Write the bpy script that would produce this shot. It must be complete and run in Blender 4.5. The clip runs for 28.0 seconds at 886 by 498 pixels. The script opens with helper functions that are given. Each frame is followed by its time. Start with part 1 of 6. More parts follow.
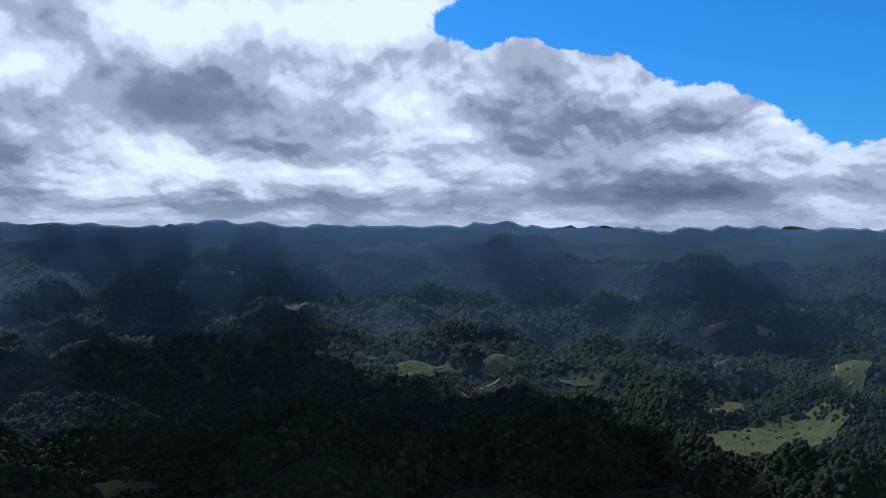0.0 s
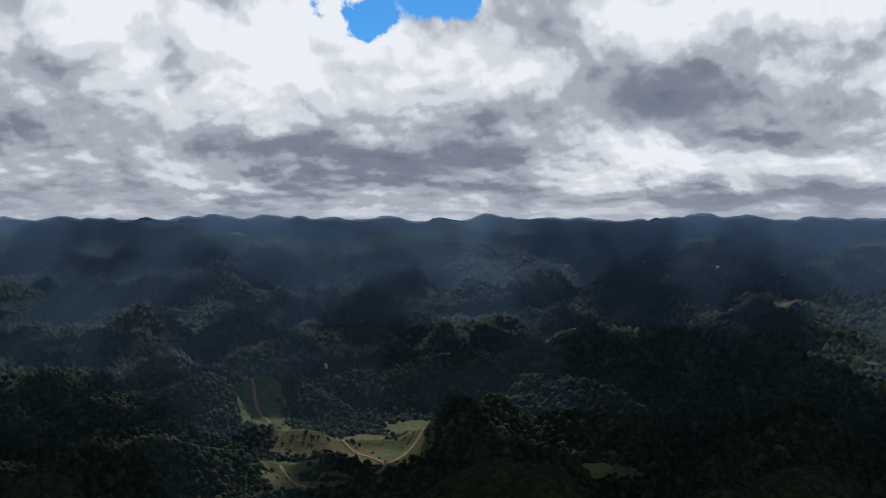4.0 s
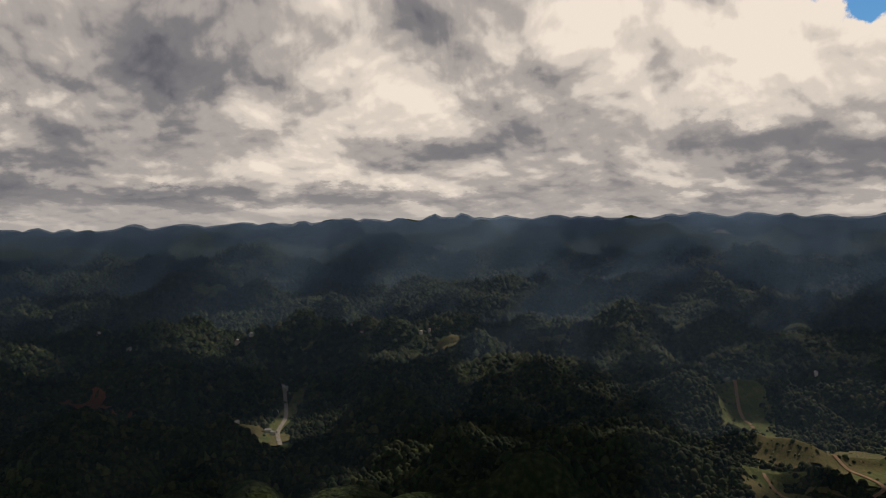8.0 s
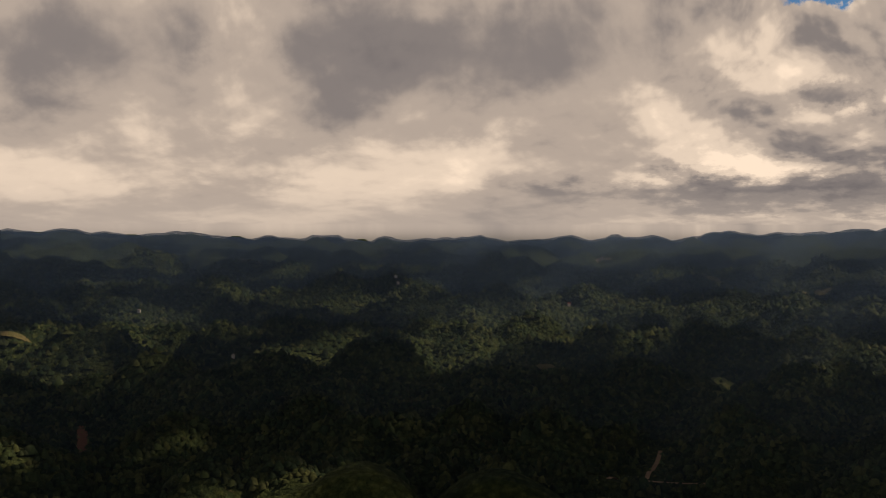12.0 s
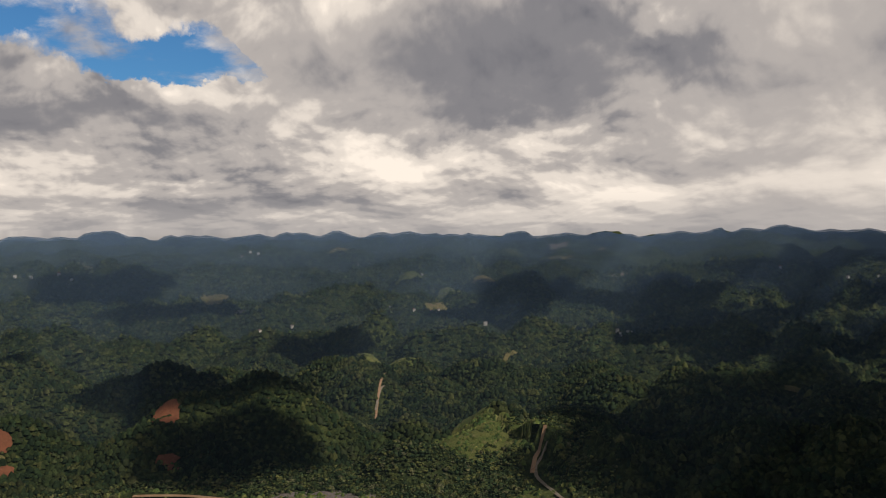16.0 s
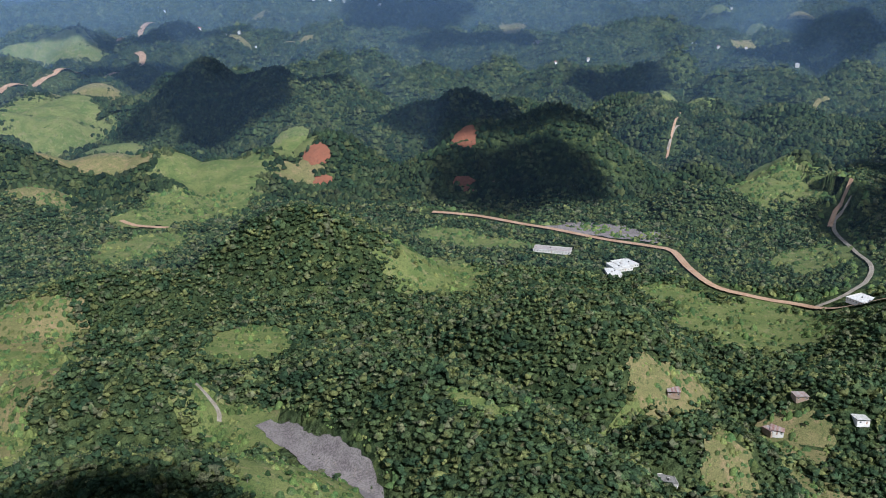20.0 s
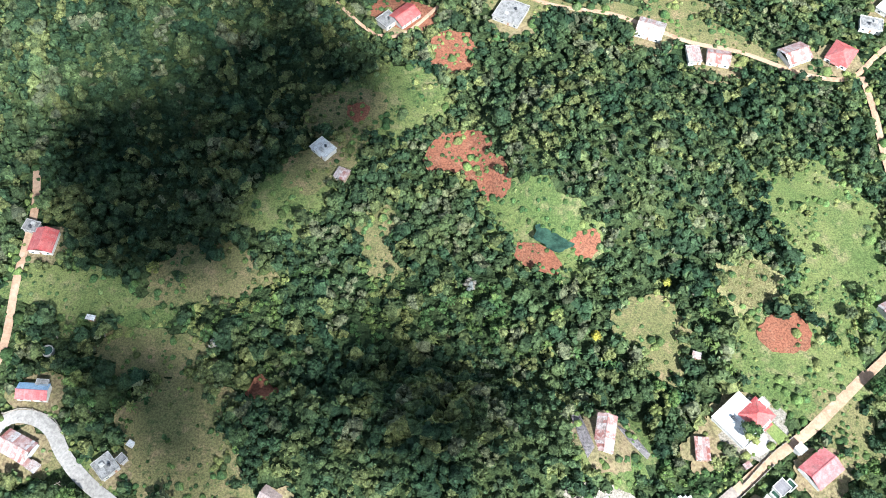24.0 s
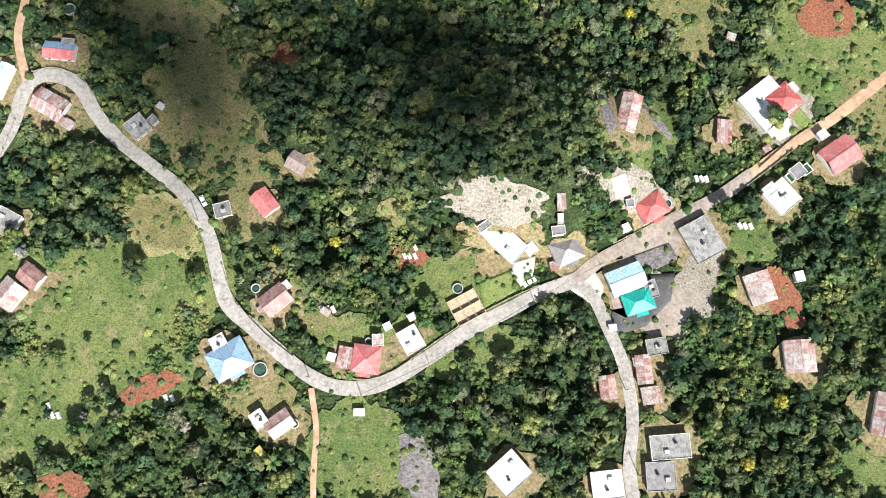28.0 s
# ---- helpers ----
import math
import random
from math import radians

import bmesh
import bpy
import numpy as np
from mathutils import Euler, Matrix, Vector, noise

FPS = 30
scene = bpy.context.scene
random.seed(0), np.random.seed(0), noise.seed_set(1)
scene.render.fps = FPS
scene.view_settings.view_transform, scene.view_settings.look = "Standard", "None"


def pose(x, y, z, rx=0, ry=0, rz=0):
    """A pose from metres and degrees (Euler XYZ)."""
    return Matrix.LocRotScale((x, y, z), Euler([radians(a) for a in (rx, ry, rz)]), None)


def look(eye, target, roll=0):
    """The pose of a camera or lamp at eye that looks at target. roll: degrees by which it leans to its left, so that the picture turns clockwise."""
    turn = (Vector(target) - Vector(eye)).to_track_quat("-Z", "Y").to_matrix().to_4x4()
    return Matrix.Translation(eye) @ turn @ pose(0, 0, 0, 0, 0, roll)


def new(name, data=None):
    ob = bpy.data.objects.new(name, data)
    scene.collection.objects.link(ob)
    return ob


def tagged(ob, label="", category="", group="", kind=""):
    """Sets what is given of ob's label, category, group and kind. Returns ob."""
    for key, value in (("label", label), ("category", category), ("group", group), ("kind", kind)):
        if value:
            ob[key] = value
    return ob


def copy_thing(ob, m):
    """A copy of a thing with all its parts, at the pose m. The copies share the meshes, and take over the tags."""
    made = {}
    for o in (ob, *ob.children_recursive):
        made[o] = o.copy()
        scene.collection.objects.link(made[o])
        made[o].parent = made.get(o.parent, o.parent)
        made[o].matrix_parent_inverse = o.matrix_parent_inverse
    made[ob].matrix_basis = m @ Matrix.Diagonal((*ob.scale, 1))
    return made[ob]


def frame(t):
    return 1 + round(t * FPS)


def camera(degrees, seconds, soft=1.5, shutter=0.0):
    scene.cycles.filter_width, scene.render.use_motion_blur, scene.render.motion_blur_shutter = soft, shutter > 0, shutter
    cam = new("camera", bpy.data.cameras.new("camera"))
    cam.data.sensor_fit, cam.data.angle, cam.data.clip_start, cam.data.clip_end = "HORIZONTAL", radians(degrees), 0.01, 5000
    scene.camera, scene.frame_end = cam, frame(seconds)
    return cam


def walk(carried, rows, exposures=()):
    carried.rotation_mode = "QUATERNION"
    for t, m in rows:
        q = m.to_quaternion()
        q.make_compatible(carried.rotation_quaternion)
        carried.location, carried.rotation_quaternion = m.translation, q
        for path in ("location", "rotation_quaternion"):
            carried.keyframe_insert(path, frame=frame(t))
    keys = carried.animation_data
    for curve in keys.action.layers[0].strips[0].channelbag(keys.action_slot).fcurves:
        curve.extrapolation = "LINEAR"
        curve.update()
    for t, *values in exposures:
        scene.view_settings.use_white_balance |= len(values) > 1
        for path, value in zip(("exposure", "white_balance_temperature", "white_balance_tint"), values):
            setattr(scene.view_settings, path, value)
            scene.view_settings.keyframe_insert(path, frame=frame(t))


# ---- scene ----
# ---------------------------------------------------------------- camera
cam = camera(51.3, 28.0, soft=1.0)
# seconds, turn, tilt, lean
WALK = [
    (0.0, -184.50, -0.95, -0.02),
    (0.5, -179.34, -1.00, 0.38),
    (1.0, -179.24, -1.04, 0.31),
    (1.5, -175.05, -1.13, 0.26),
    (2.0, -170.34, -1.18, 0.16),
    (2.5, -165.97, -1.27, 0.15),
    (3.0, -162.20, -1.28, 0.00),
    (3.5, -158.76, -1.29, 0.06),
    (5.5, -143.43, -1.42, 0.08),
    (6.0, -140.15, -1.41, 0.07),
    (6.5, -136.90, -1.41, 0.04),
    (7.0, -133.35, -1.44, 0.02),
    (7.5, -129.54, -1.43, 0.16),
    (8.0, -125.68, -1.41, 0.07),
    (8.5, -121.21, -1.41, 0.01),
    (9.0, -115.90, -1.42, -0.06),
    (9.5, -110.40, -1.43, -0.02),
    (10.0, -104.43, -1.44, 0.06),
    (10.5, -97.91, -1.46, 0.01),
    (11.0, -90.80, -1.49, -0.10),
    (11.5, -83.47, -1.49, -0.22),
    (12.0, -76.06, -1.49, -0.10),
    (12.5, -68.97, -1.41, -0.03),
    (13.0, -61.64, -1.38, 0.02),
    (13.5, -53.20, -1.20, 0.10),
    (15.5, -26.67, -1.18, 0.28),
    (16.0, -23.22, -1.21, 0.26),
    (16.5, -22.33, -1.20, 0.18),
    (16.8, -19.15, -1.21, 0.15),
    (17.0, -13.86, -1.21, 0.11),
    (17.5, -9.25, -1.22, 0.00),
    (18.0, -8.36, -1.23, -0.07),
    (18.5, -7.51, -1.33, -0.09),
    (19.0, -6.68, -6.67, -0.13),
    (19.5, -5.89, -12.11, -0.23),
    (20.0, -5.16, -17.63, -0.37),
    (20.5, -4.44, -23.05, -0.46),
    (21.0, -3.78, -28.32, -0.54),
    (21.5, -3.16, -33.55, -0.68),
    (23.5, -1.02, -54.49, -0.78),
    (24.0, -0.55, -59.91, -1.00),
    (24.5, -0.21, -65.27, -1.13),
    (25.0, -0.04, -70.60, -1.08),
    (25.5, 0.38, -75.83, -1.02),
    (26.0, 1.04, -80.39, -0.66),
    (26.5, 2.03, -80.28, -0.04),
    (27.0, 2.94, -80.20, 0.57),
    (27.5, 3.63, -80.10, 1.08),
    (28.0, 4.27, -80.01, 1.58),
]
walk(
    cam,
    [(t, pose(0, 0, 340.0, 90 + tilt, 0, turn) @ pose(0, 0, 0, 0, 0, -lean)) for t, turn, tilt, lean in WALK],
    exposures=[
        (0.0, -0.12, 5150, 10),
        (3.5, -0.2, 5700, 10),
        (6.0, -0.35, 7300, 13),
        (8.0, -0.38, 7800, 15),
        (11.0, -0.32, 9100, 20),
        (13.5, -0.25, 9500, 20),
        (15.5, -0.16, 8200, 16),
        (17.0, -0.14, 6650, 11),
        (18.5, -0.05, 5950, 9),
        (19.0, 0.1, 5800, 9),
        (20.0, 1.25, 5650, 12),
        (21.5, 2.42, 5600, 15),
        (24.0, 2.52, 5500, 7),
        (28.0, 2.1, 6050, 9),
    ],
)

# ---------------------------------------------------------------- sky and sun
SUN_TURN, SUN_UP = radians(-156), radians(43)
SUN_WAY = Vector((-math.sin(SUN_TURN) * math.cos(SUN_UP), math.cos(SUN_TURN) * math.cos(SUN_UP), math.sin(SUN_UP)))

sun_data = bpy.data.lights.new("sun", "SUN")
sun_data.energy, sun_data.angle, sun_data.color = 3.0, radians(0.55), (1.0, 0.95, 0.86)
sun = new("sun", sun_data)
sun.matrix_world = look(SUN_WAY * 3000, (0, 0, 0))


class Nodes:
    """Short hand to wire shader nodes."""

    def __init__(self, tree):
        self.tree = tree
        tree.nodes.clear()

    def add(self, kind, **sets):
        n = self.tree.nodes.new(kind)
        for key, value in sets.items():
            setattr(n, key, value)
        return n

    def put(self, socket, value):
        if isinstance(value, bpy.types.NodeSocket):
            self.tree.links.new(value, socket)
        elif value is not None:
            socket.default_value = value

    def math(self, op, a, b=None, c=None, clamp=False):
        n = self.add("ShaderNodeMath", operation=op, use_clamp=clamp)
        for s, v in zip(n.inputs, (a, b, c)):
            self.put(s, v)
        return n.outputs[0]

    def vec(self, op, a, b=None, scale=None):
        n = self.add("ShaderNodeVectorMath", operation=op)
        self.put(n.inputs[0], a)
        if b is not None:
            self.put(n.inputs[1], b)
        if scale is not None:
            self.put(n.inputs["Scale"], scale)
        return n.outputs[1] if op in ("DOT_PRODUCT", "LENGTH", "DISTANCE") else n.outputs[0]

    def noise(self, vector, scale, detail=4, rough=0.55, distort=0.0):
        n = self.add("ShaderNodeTexNoise")
        for key, value in (("Vector", vector), ("Scale", scale), ("Detail", detail), ("Roughness", rough), ("Distortion", distort)):
            self.put(n.inputs[key], value)
        return n.outputs[0]

    def cells(self, vector, scale, feature="F1", rand=1.0):
        n = self.add("ShaderNodeTexVoronoi", feature=feature)
        self.put(n.inputs["Vector"], vector)
        n.inputs["Scale"].default_value, n.inputs["Randomness"].default_value = scale, rand
        return n.outputs[0]

    def span(self, value, a, b, lo=0.0, hi=1.0, kind="SMOOTHSTEP"):
        n = self.add("ShaderNodeMapRange", interpolation_type=kind)
        for s, v in zip(n.inputs, (value, a, b, lo, hi)):
            self.put(s, v)
        return n.outputs[0]

    def mix(self, fac, a, b, kind="MIX"):
        n = self.add("ShaderNodeMix", data_type="RGBA", blend_type=kind)
        self.put(n.inputs[0], fac)
        for s, v in zip((n.inputs[6], n.inputs[7]), (a, b)):
            self.put(s, (*v, 1) if isinstance(v, tuple) and len(v) == 3 else v)
        return n.outputs[2]


world = bpy.data.worlds.new("cloudy_sky")
scene.world = world
world.use_nodes = True
N = Nodes(world.node_tree)
ray = N.add("ShaderNodeTexCoord").outputs["Generated"]
split = N.add("ShaderNodeSeparateXYZ")
N.put(split.inputs[0], ray)
up = N.math("MAXIMUM", split.outputs[2], 0.0)
sky = N.add("ShaderNodeTexSky", sky_type="NISHITA", sun_disc=False, sun_elevation=SUN_UP, sun_rotation=-SUN_TURN, altitude=400, dust_density=0.6)
blue = N.mix(1.0, sky.outputs[0], (0.022, 0.060, 0.098), "MULTIPLY")
# a place of the sky as its compass turn and its height in degrees
bearing = N.math("MULTIPLY", N.math("ARCTAN2", N.math("MULTIPLY", split.outputs[0], -1.0), split.outputs[1]), 180 / math.pi)
bearing = N.math("SUBTRACT", bearing, N.math("MULTIPLY", N.math("GREATER_THAN", bearing, 60.0), 360.0))
climb = N.math("MULTIPLY", N.math("ARCSINE", split.outputs[2]), 180 / math.pi)


def pair(a, b):
    n = N.add("ShaderNodeCombineXYZ")
    N.put(n.inputs[0], a)
    N.put(n.inputs[1], b)
    return n.outputs[0]


def flat_noise(vector, scale, detail, rough=0.55):
    n = N.add("ShaderNodeTexNoise", noise_dimensions="2D")
    N.put(n.inputs["Vector"], vector)
    n.inputs["Scale"].default_value, n.inputs["Detail"].default_value, n.inputs["Roughness"].default_value = scale, detail, rough
    return n.outputs


# the deck flattens towards the horizon, as layers seen edge on
where = pair(N.math("MULTIPLY", bearing, -math.pi / 180), N.math("MULTIPLY", N.math("LOGARITHM", N.math("ADD", up, 0.06), math.e), 0.26))


def heap(shift):
    """How thick the cloud is at a place of the sky: broad banks, and the round heads that boil out of them."""
    p = N.vec("ADD", where, shift)
    q = N.vec("ADD", p, N.vec("SCALE", N.vec("SUBTRACT", flat_noise(p, 7.0, 3)[1], (0.5, 0.5, 0.5)), scale=0.05))
    broad = flat_noise(q, 4.6, 9, 0.50)[0]
    heads = N.add("ShaderNodeTexVoronoi", feature="SMOOTH_F1", voronoi_dimensions="2D", normalize=True)
    N.put(heads.inputs["Vector"], q)
    heads.inputs["Scale"].default_value, heads.inputs["Detail"].default_value, heads.inputs["Roughness"].default_value = 11.0, 4.0, 0.48
    heads.inputs["Smoothness"].default_value = 0.35
    return N.math("MULTIPLY_ADD", N.math("SUBTRACT", 0.40, heads.outputs[0]), 0.50, broad), broad


thick, bank = heap((0.0, 0.0, 0.0))
above = heap((0.003, 0.010, 0.0))[0]
over_top = heap((0.010, 0.034, 0.0))[0]
mid = bank
stir = N.vec("MULTIPLY", N.vec("SUBTRACT", flat_noise(where, 13.0, 6, 0.6)[1], (0.5, 0.5, 0.5)), (6.5, 3.6, 0.0))
spot_at = N.vec("ADD", pair(bearing, climb), stir)


def total(spots):
    """The sum of soft spots of the sky: turn, height, half width and half tallness in degrees, amount."""
    s = 0.0
    for turn, high, wide, tall, amount in spots:
        n = N.add("ShaderNodeVectorMath", operation="MULTIPLY_ADD")
        N.put(n.inputs[0], spot_at)
        n.inputs[1].default_value = (1 / wide, 1 / tall, 0)
        n.inputs[2].default_value = (-turn / wide, -high / tall, 0)
        d = N.vec("DOT_PRODUCT", n.outputs[0], n.outputs[0])
        s = N.math("MULTIPLY_ADD", N.math("POWER", 0.3679, d), amount, s)
    return s


# gaps of blue (minus) and solid banks (plus)
cover = total([
    (-203, 13.0, 8.0, 3.0, -2.2),
    (-209, 8.5, 5.0, 3.0, -1.9),
    (-190.5, 13.0, 5.5, 1.7, -2.3),
    (-200.5, 9.6, 3.5, 1.8, -1.0),
    (-196, 6.0, 8.0, 2.2, 0.7),
    (-186, 8.0, 7.0, 2.6, 1.0),
    (-206, 3.0, 8.0, 1.6, 0.5),
    (-150, 12.6, 1.8, 1.5, -1.2),
    (-155, 14.0, 2.0, 1.3, -1.0),
    (-99.5, 13.8, 3.2, 1.8, -1.7),
    (6, 12.5, 7.0, 2.2, -1.8),
    (12.5, 7.6, 3.2, 2.2, -1.3),
    (-7, 9.8, 6.5, 1.6, -1.3),
    (-4, 12.5, 4.5, 2.0, -0.3),
    (5, 5.2, 2.6, 0.7, -0.6),
    (17, 12.0, 5.0, 3.6, 1.3),
    (0, 7.0, 6.5, 1.4, 1.0),
    (-24, 10, 11, 5.0, 1.2),
    (-70, 9, 26, 6.0, 0.8),
])
# deep grey undersides (plus) and bright sunlit heads (minus)
gloom = total([
    (-168, 7.6, 6.0, 1.9, 0.42),
    (-160, 11.0, 4.0, 1.8, 0.20),
    (-175, 13.2, 7.0, 2.0, -0.40),
    (-166, 12.5, 3.5, 1.2, -0.30),
    (-183, 8.2, 5.0, 2.0, -0.42),
    (-194.5, 9.6, 3.5, 1.5, -0.35),
    (-188, 5.0, 8.0, 1.2, 0.10),
    (-197, 2.4, 10.0, 1.2, 0.54),
    (-168, 3.6, 5.0, 0.7, -0.25),
    (-176, 1.8, 14.0, 0.6, 0.22),
    (-143, 11.5, 10.0, 3.4, -0.34),
    (-144, 5.3, 5.5, 1.0, 0.36),
    (-152, 4.0, 7.0, 0.8, 0.28),
    (-158, 9.0, 5.0, 1.6, -0.15),
    (-123, 4.4, 5.0, 0.8, 0.22),
    (-124, 7.5, 10.0, 2.4, -0.30),
    (-125, 1.8, 16.0, 0.7, 0.30),
    (-150, 1.8, 14.0, 0.5, 0.18),
    (-110.5, 9.6, 3.5, 1.5, 0.34),
    (-99.7, 7.2, 2.6, 1.0, 0.38),
    (-108.5, 4.6, 9.0, 0.9, 0.24),
    (-95, 2.0, 11.0, 0.9, 0.50),
    (-110, 1.8, 9.0, 0.7, 0.26),
    (-95, 3.7, 5.0, 0.5, -0.30),
    (-80, 10.5, 11.0, 3.4, 0.26),
    (-64, 11.0, 2.6, 3.0, -0.18),
    (-55, 10.5, 8.0, 3.2, 0.24),
    (-72, 3.6, 22.0, 1.8, -0.20),
    (-39, 12.0, 3.6, 2.0, -0.20),
    (-24, 10.4, 13.0, 4.0, 0.42),
    (-27, 5.0, 9.0, 1.0, -0.10),
    (-1, 6.6, 7.5, 1.2, 0.24),
    (16, 11.4, 6.0, 3.6, 0.34),
    (13, 5.0, 6.0, 1.6, -0.22),
    (-20, 4.4, 8.0, 0.9, -0.20),
    (-5, 1.2, 26.0, 0.6, 0.14),
])
amount = N.math("ADD", N.math("MULTIPLY", N.math("SUBTRACT", thick, 0.5), 1.5), N.math("ADD", cover, 0.62))
veil = N.span(amount, 0.0, 0.24)
wisps = N.span(flat_noise(N.vec("MULTIPLY", where, (1.0, 2.4, 0.0)), 7.0, 8, 0.6)[0], 0.44, 0.68, 0.0, 0.75)
veil = N.math("MAXIMUM", veil, N.math("MULTIPLY", wisps, N.span(bearing, -40.0, -25.0)))
calm = N.span(gloom, 0.04, 0.30, 1.0, 0.40)
relief = N.math("MULTIPLY_ADD", N.math("SUBTRACT", thick, over_top), 1.3, N.math("MULTIPLY", N.math("SUBTRACT", thick, above), 1.8))
# the banks in the east are smooth and soft
soft_side = N.math("ADD", N.span(bearing, -96.0, -84.0, 1.0, 0.0), N.span(bearing, -44.0, -30.0, 0.0, 1.0))
relief = N.math("MULTIPLY", N.math("MULTIPLY", relief, calm), N.math("MULTIPLY_ADD", soft_side, 0.6, 0.4))
light = N.math("SUBTRACT", N.math("ADD", relief, N.math("MULTIPLY_ADD", N.math("SUBTRACT", bank, 0.5), -1.0, 0.60)), gloom)
ramp = N.add("ShaderNodeValToRGB")
ramp.color_ramp.interpolation = "EASE"
stops = ramp.color_ramp.elements
stops[0].position, stops[0].color = 0.0, (0.12, 0.14, 0.19, 1)
stops[1].position, stops[1].color = 1.0, (1.02, 1.01, 0.99, 1)
for at, colour in ((0.30, (0.24, 0.26, 0.31, 1)), (0.55, (0.47, 0.48, 0.51, 1)), (0.80, (0.80, 0.80, 0.80, 1))):
    e = stops.new(at)
    e.color = colour
N.put(ramp.inputs[0], light)
cloud = ramp.outputs[0]
low = N.span(up, 0.002, 0.05)
cloud = N.mix(low, N.mix(0.5, cloud, (0.48, 0.50, 0.54)), cloud)
view = N.mix(veil, blue, cloud)
# overhead, out of sight, the deck is made dark to keep skylight low
high = N.span(up, 0.26, 0.48)
over = N.mix(N.span(mid, 0.35, 0.65), (0.040, 0.052, 0.072), (0.080, 0.097, 0.122))
view = N.mix(high, view, over)
ground_glow = N.span(split.outputs[2], -0.03, 0.0)
view = N.mix(ground_glow, (0.05, 0.06, 0.06), view)
back = N.add("ShaderNodeBackground")
N.put(back.inputs[0], view)
back.inputs[1].default_value = 1.0
N.put(N.add("ShaderNodeOutputWorld").inputs[0], back.outputs[0])

# ---------------------------------------------------------------- land form
EYE = 340.0


def lattice(ix, iy, k):
    n = (ix.astype(np.int64) * 374761393 + iy.astype(np.int64) * 668265263 + k * 1442695041) & 0x7FFFFFFF
    n = (n ^ (n >> 13)) * 1274126177 & 0x7FFFFFFF
    return ((n ^ (n >> 16)) & 0xFFFF) / 65535.0


def vnoise(x, y, k=0):
    """Smooth value noise, 0 to 1."""
    ix, iy = np.floor(x), np.floor(y)
    fx, fy = x - ix, y - iy
    fx, fy = fx * fx * (3 - 2 * fx), fy * fy * (3 - 2 * fy)
    a, b = lattice(ix, iy, k), lattice(ix + 1, iy, k)
    c, d = lattice(ix, iy + 1, k), lattice(ix + 1, iy + 1, k)
    return (a * (1 - fx) + b * fx) * (1 - fy) + (c * (1 - fx) + d * fx) * fy


def fbm(x, y, k=0, octaves=4):
    s, a, total = 0.0, 1.0, 0.0
    for o in range(octaves):
        s = s + a * vnoise(x * 2 ** o, y * 2 ** o, k + o)
        total, a = total + a, a * 0.5
    return s / total


def smooth(a, b, v):
    u = np.clip((v - a) / (b - a), 0, 1)
    return u * u * (3 - 2 * u)


def knolls(x, y, cell, k):
    """Rounded karst hills, one to a cell, 0 to 1."""
    best = np.zeros_like(x)
    cx, cy = np.floor(x / cell), np.floor(y / cell)
    for i in (-1, 0, 1):
        for j in (-1, 0, 1):
            gx, gy = cx + i, cy + j
            px = (gx + 0.15 + 0.7 * lattice(gx, gy, k)) * cell
            py = (gy + 0.15 + 0.7 * lattice(gx, gy, k + 1)) * cell
            rad = cell * (0.42 + 0.36 * lattice(gx, gy, k + 2))
            top = 0.35 + 0.65 * lattice(gx, gy, k + 3)
            d = ((x - px) ** 2 + (y - py) ** 2) / rad ** 2
            best = np.maximum(best, top * np.clip(1 - d, 0, 1) ** 1.25)
    return best


# open valley floors: x, y, radius
VALES = [
    (876, -1264, 40),
    (696, -1200, 40),
    (626, -1345, 40),
    (670, -1014, 40),
    (-221, -1846, 40),
    (-256, -1956, 40),
    (-938, -1730, 40),
    (1510, -736, 110),
    (1294, -620, 40),
    (1216, 53, 40),
    (1325, 20, 40),
    (1241, -15, 40),
    (-621, -1447, 110),
    (-602, -1225, 76),
    (-430, -1850, 87),
    (-342, -1489, 58),
    (329, -1246, 102),
    (-649, -1679, 76),
    (814, -1349, 110),
    (643, -1095, 80),
    (814, -1070, 70),
    (699, -1456, 65),
    (1761, -451, 47),
    (1614, -471, 55),
    (1964, -174, 73),
    (1833, -78, 68),
    (1899, 252, 35),
    (1823, 390, 36),
    (1388, -619, 71),
    (1258, 894, 104),
    (1290, 1337, 35),
    (1197, 597, 35),
]
# named hills: x, y, half length, half width, turn in degrees, height
HILLS = [
    (55, 590, 225, 88, -52, 57),
    (-122, 478, 165, 100, -25, 65),
    (-215, 690, 95, 62, -20, 36),
    (178, 745, 150, 115, -35, 60),
    (235, 565, 66, 46, -10, 26),
    (-150, 330, 120, 60, -5, 34),
    (-5, 110, 85, 42, -8, 26),
    (75, 235, 70, 45, -30, 26),
    (-60, 1010, 165, 110, -15, 75),
    (130, 1310, 70, 45, 10, 29),
    (-260, 900, 120, 70, 10, 31),
    (300, 1400, 170, 90, 5, 62),
    (470, 1180, 90, 70, -30, 39),
    (680, 1000, 90, 70, 20, 34),
    (-200, 1780, 330, 170, 12, 98),
    (150, 1560, 150, 100, 0, 65),
    (390, 620, 90, 60, 0, 26),
    (500, -1840, 520, 330, 15, 66),
    (905, -1395, 62, 70, -50, 34),
    (490, -1090, 60, 45, -140, 16),
    (692, -1072, 55, 45, -140, 22),
    (450, -1440, 120, 110, -140, 40),
]
# height of the far rim by compass turn from the village view
RIM_AT = [-260, -214, -184, -130, -116, -100, -89, -66, -56, -47, -43, -36, -20, 0, 16, 31, 60, 100]
RIM_UP = [340, 360, 382, 388, 352, 300, 268, 258, 290, 312, 325, 290, 300, 290, 272, 275, 320, 340]


